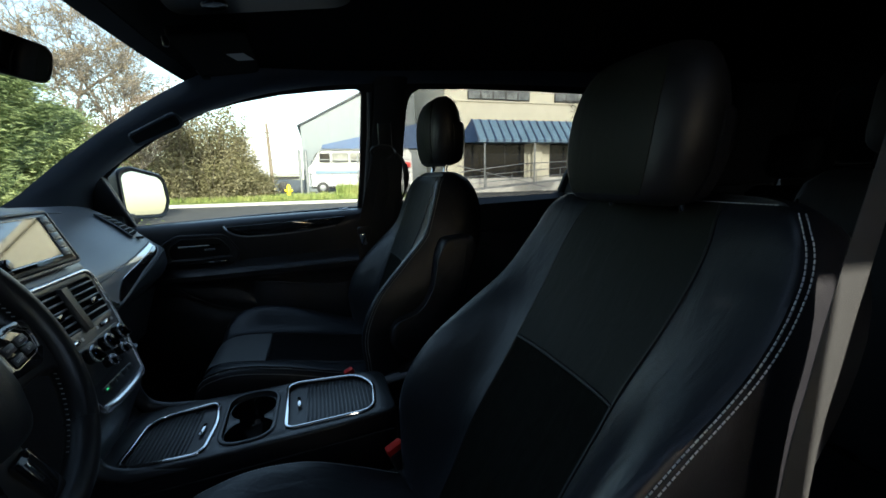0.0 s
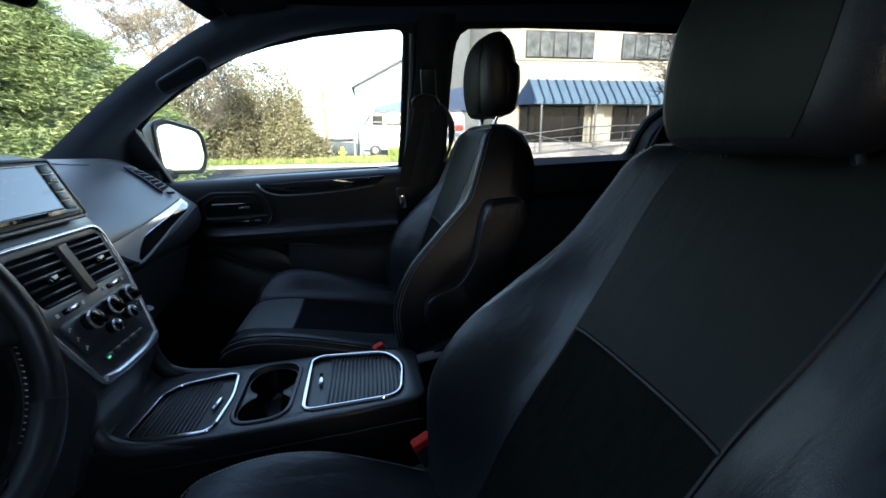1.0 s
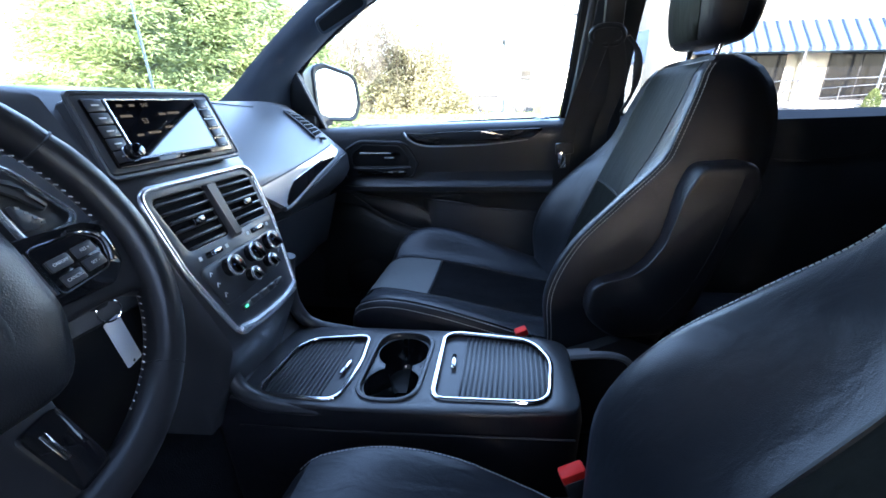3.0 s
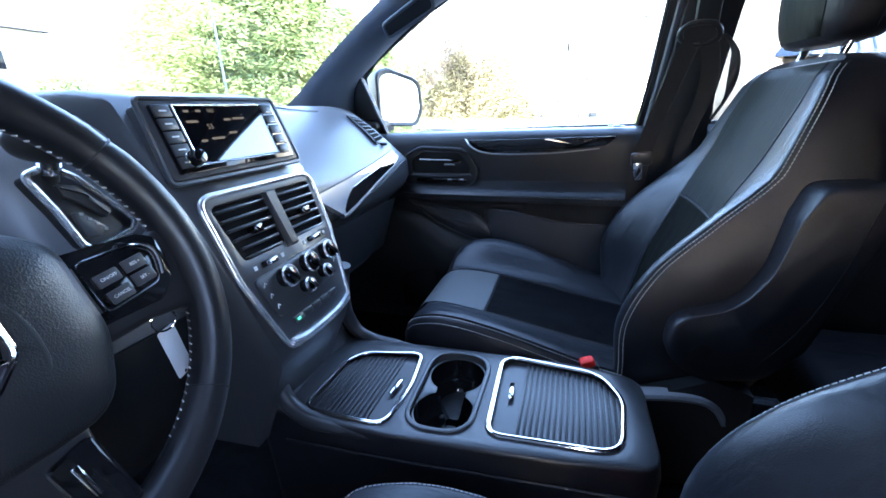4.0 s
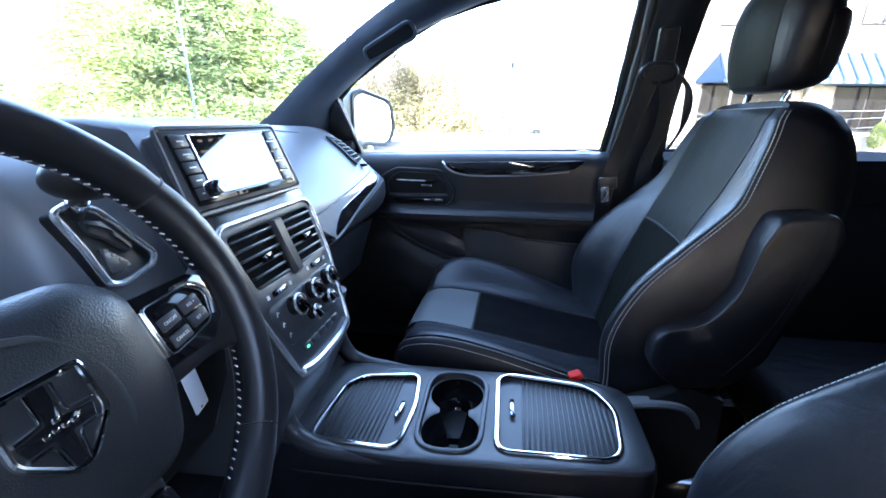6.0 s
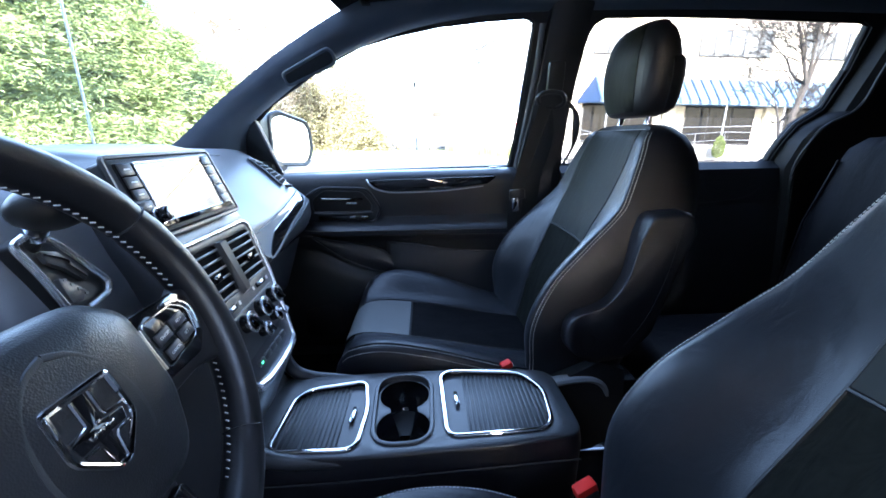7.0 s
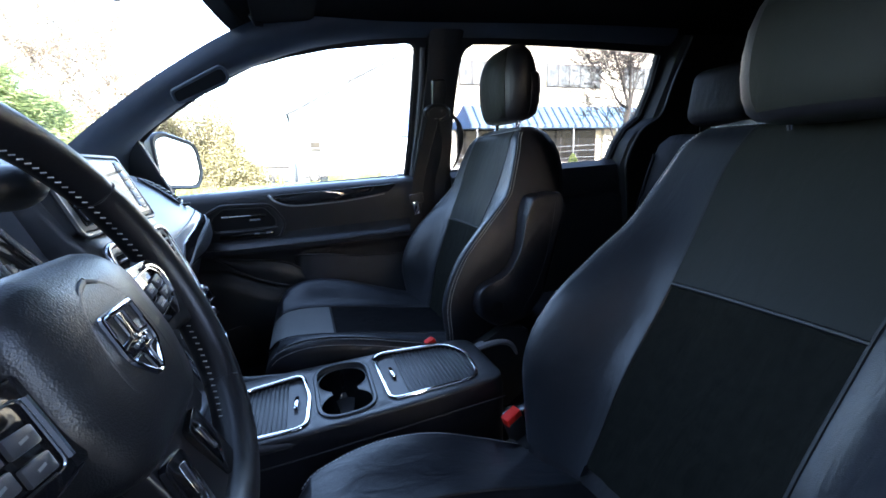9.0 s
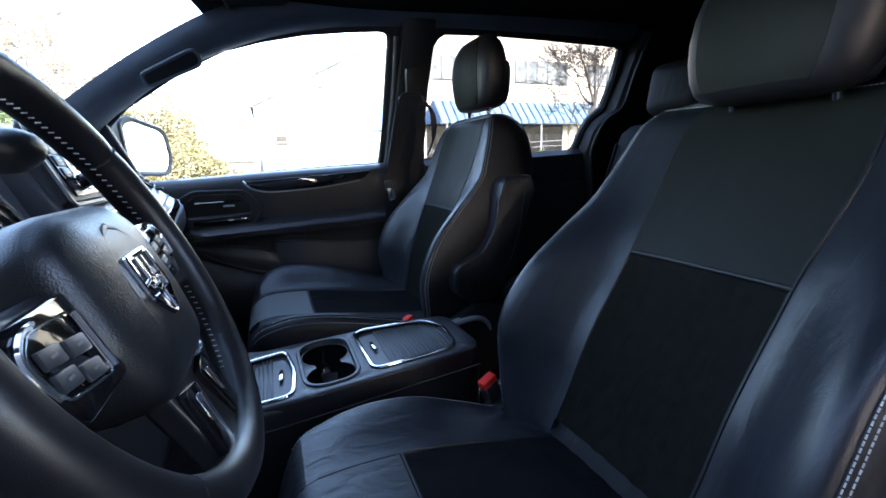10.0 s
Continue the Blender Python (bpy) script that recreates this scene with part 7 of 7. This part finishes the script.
for k in range(24):
    x = -0.2 + k * 1.0
    top_z = 6.1 + (x + 0.7) / 12.5 * 6.4 if x < 11.8 else 12.6 - (x - 11.8) / 12.2 * 6
    part("siding_rib", box(x, 39.985, top_z / 2, 0.06, 0.05, top_z - 0.1, 0.01), M["warehouse"], wh)
part("wall_lamp", box(5.0, 39.8, 8.0, 0.35, 0.35, 0.25, 0.05), M["steel"], wh)

# cream two-storey building with a striped metal awning
DB = 30.0
bld = thing("office_building", "cream two-storey building with a striped blue metal awning", "building", (24, 34, 0), car=False)
part("wall", box(9.95 + 21, DB + 6.2, 5.6, 42, 12, 11.2, 0.03), M["cream"], bld)
part("parapet", box(9.95 + 21, DB + 0.15, 11.1, 42.2, 0.3, 0.4, 0.03), M["cream"], bld)
part("plinth", box(9.95 + 21, DB + 0.14, 0.55, 42.1, 0.2, 1.1, 0.02), M["concrete"], bld)
part("sill_band", box(9.95 + 21, DB + 0.16, 6.95, 42.0, 0.1, 0.12, 0.01), M["cream"], bld)
for k in range(6):
    x0, x1, z0, z1 = 11.75 + 7.5 * k, 17.0 + 7.5 * k, 7.05, 8.85
    w_ = part("window", box((x0 + x1) / 2, DB + 0.18, (z0 + z1) / 2, x1 - x0, 0.14, z1 - z0, 0.01), M["darkframe"], bld, "row of panes with painted pale reflections in a dark frame")
    for j in range(5):
        px = x0 + (x1 - x0) * (j + 0.5) / 5
        part("pane", box(px, DB + 0.095, (z0 + z1) / 2, (x1 - x0) / 5 - 0.12, 0.03, z1 - z0 - 0.16), M["upperglass"], w_)
    # shop front under the awning
    s0, s1 = 11.4 + 7.55 * k, 16.6 + 7.55 * k
    sf = part("shop_front", box((s0 + s1) / 2, DB + 0.18, 2.45, s1 - s0, 0.14, 2.7, 0.01), M["darkframe"], bld, "dark shop window under the awning")
    for j in range(3):
        px = s0 + (s1 - s0) * (j + 0.5) / 3
        part("pane", box(px, DB + 0.095, 2.5, (s1 - s0) / 3 - 0.1, 0.03, 2.5), M["storeglass"], sf)
    part("pier", box(s0 - 1.3, DB + 0.0, 2.4, 0.9, 0.35, 2.8, 0.02), M["cream"], bld)
aw0, aw1, n = 12.05, 46.0, 50
aw = part("awning", loft([[(x, DB + 0.12, 5.58), (x, DB - 1.35, 3.98), (x, DB - 1.35, 3.78), (x, DB + 0.12, 3.78)] for x in (aw0, aw1)]), M["lightblue"], bld, "pale blue standing-seam awning with dark ribs", angle=20)
for k in range(n):
    x = aw0 + (aw1 - aw0) * k / (n - 1)
    part("awning_rib", box(0, 0, 0, 0.13, 2.17, 0.07, 0.0, m=Matrix.Translation((x, DB - 0.615, 4.80)) @ pose(0, 0, 0, 47.4)), M["awning_rib"], aw)
    part("awning_tab", box(x, DB - 1.36, 3.88, 0.2, 0.03, 0.2), M["awning_rib"], aw)
# the end face lies in shade, which the dark rib colour stands for
part("awning_end", loft([[(10.95, DB + 0.12, 3.80), (10.95, DB + 0.12, 3.98), (10.96, DB + 0.12, 4.0)], [(aw0 - 0.02, DB - 1.36, 3.78), (aw0 - 0.02, DB - 1.36, 3.98), (aw0 - 0.02, DB + 0.12, 5.58)]]), M["awning_rib"], aw, "hipped end with its shade painted dark blue")
for k in range(9):
    part("awning_post", tube([(12.6 + 4.2 * k, DB - 1.2, 0.3), (12.6 + 4.2 * k, DB - 1.2, 3.8)], 0.08, 8), M["steel"], bld)
# ramp with railings
ramp = thing("ramp", "concrete ramp with galvanised pipe railings", "ramp", (16, 27.6, 0), car=False)
part("slab", loft([[(9.0, y, 0.1), (20.0, y, 0.95), (46.0, y, 0.95), (46.0, y, 0.0), (9.0, y, 0.0)] for y in (27.0, 29.9)]), M["concrete"], ramp)
for y in (27.05,):
    for zo in (1.0, 0.5):
        part("rail", tube([(9.5, y, 0.15 + zo), (20.0, y, 0.95 + zo), (46.0, y, 0.95 + zo)], 0.03, 8), M["steel"], ramp)
    for k in range(18):
        x = 10 + 2.0 * k
        z = 0.1 + 0.85 * min(1, (x - 9) / 11)
        part("post", tube([(x, y, z - 0.1), (x, y, z + 1.0)], 0.03, 8), M["steel"], ramp)
part("slope_rail", tube([(9.6, 26.4, 2.0), (16.5, 26.4, 0.4)], 0.035, 8), M["steel"], ramp)
part("slope_rail", tube([(9.6, 26.2, 1.55), (14.5, 26.2, 2.1), (22.0, 26.2, 2.35)], 0.035, 8), M["steel"], ramp)

sb = thing("shrub", "small clipped green shrub before the shop window", "bush", (19.2, 26.3, 0.3), car=False)
rng = np.random.default_rng(5)
p = rng.normal(size=(2600, 3))
p /= np.linalg.norm(p, axis=1)[:, None]
p *= (rng.uniform(0.55, 1.0, 2600) ** 0.5)[:, None] * np.array([0.42, 0.42, 0.72])
p[:, :2] *= (1.15 - 0.5 * (p[:, 2:3] / 0.72 + 1) / 2)
v, f = scatter_leaves(p + np.array([19.2, 26.3, 1.0]), 0.05, 6)
part("stem", tube([(19.2, 26.3, 0.2), (19.2, 26.3, 0.9)], 0.04, 6), M["bark"], sb)
tagged(pymesh("leaves", v, f, M["needle"], sb), kind="stuff")

# far houses and woods along the road ahead
hs = thing("house", "pale low house beyond the road", "building", (-42, 24, 2), car=False)
part("wall", box(-46, 22, 4.2, 9, 8, 5.0, 0.03), M["cream"], hs)
part("roof", loft([[(-51, y, 6.7), (-46, y, 9.0), (-41, y, 6.7)] for y in (17.5, 26.5)]), M["asphalt"], hs)
part("window", box(-41.45, 22, 4.4, 0.1, 1.6, 1.3, 0.02), M["storeglass"], hs)
for i, (x, y, r) in enumerate(((-34, 21.5, 1.6), (-31, 24, 1.2), (-36, 18, 1.4))):
    b = thing("bush", "round green bush by the road", "bush", (x, y, gz(x, y)), group="road bushes", car=False)
    rng = np.random.default_rng(90 + i)
    p = rng.normal(size=(3500, 3))
    p /= np.linalg.norm(p, axis=1)[:, None]
    p *= (rng.uniform(0.4, 1.0, 3500) ** 0.5)[:, None] * np.array([r * 1.3, r * 1.3, r * 0.8]) * (1 + 0.2 * np.sin(p[:, :1] * 5 + i))
    part("stem", tube([(x, y, gz(x, y)), (x, y, gz(x, y) + r * 0.6)], 0.08, 6), M["bark"], b)
    v, f = scatter_leaves(p + np.array([x, y, gz(x, y) + r * 0.6]), 0.13, 95 + i)
    tagged(pymesh("leaves", v, f, M["needle"], b), kind="stuff")

# unseen dark wall added to shade the driver's door; its gap lets sun reach the belt
shade = thing("shade_wall", "unseen dark wall added to shade the driver's side", "wall", (0, -1.75, 0), kind="structure", car=False)
part("wall", box(-4.24, -1.70, 2.7, 9.53, 0.2, 5.5, 0.02), M["wallpaint"], shade)
part("wall", box(1.0, -1.70, 2.7, 0.80, 0.2, 5.5, 0.02), M["wallpaint"], shade)
part("shade_lintel", box(0.56, -1.70, 3.635, 0.08, 0.18, 3.63, 0.0), M["wallpaint"], shade)
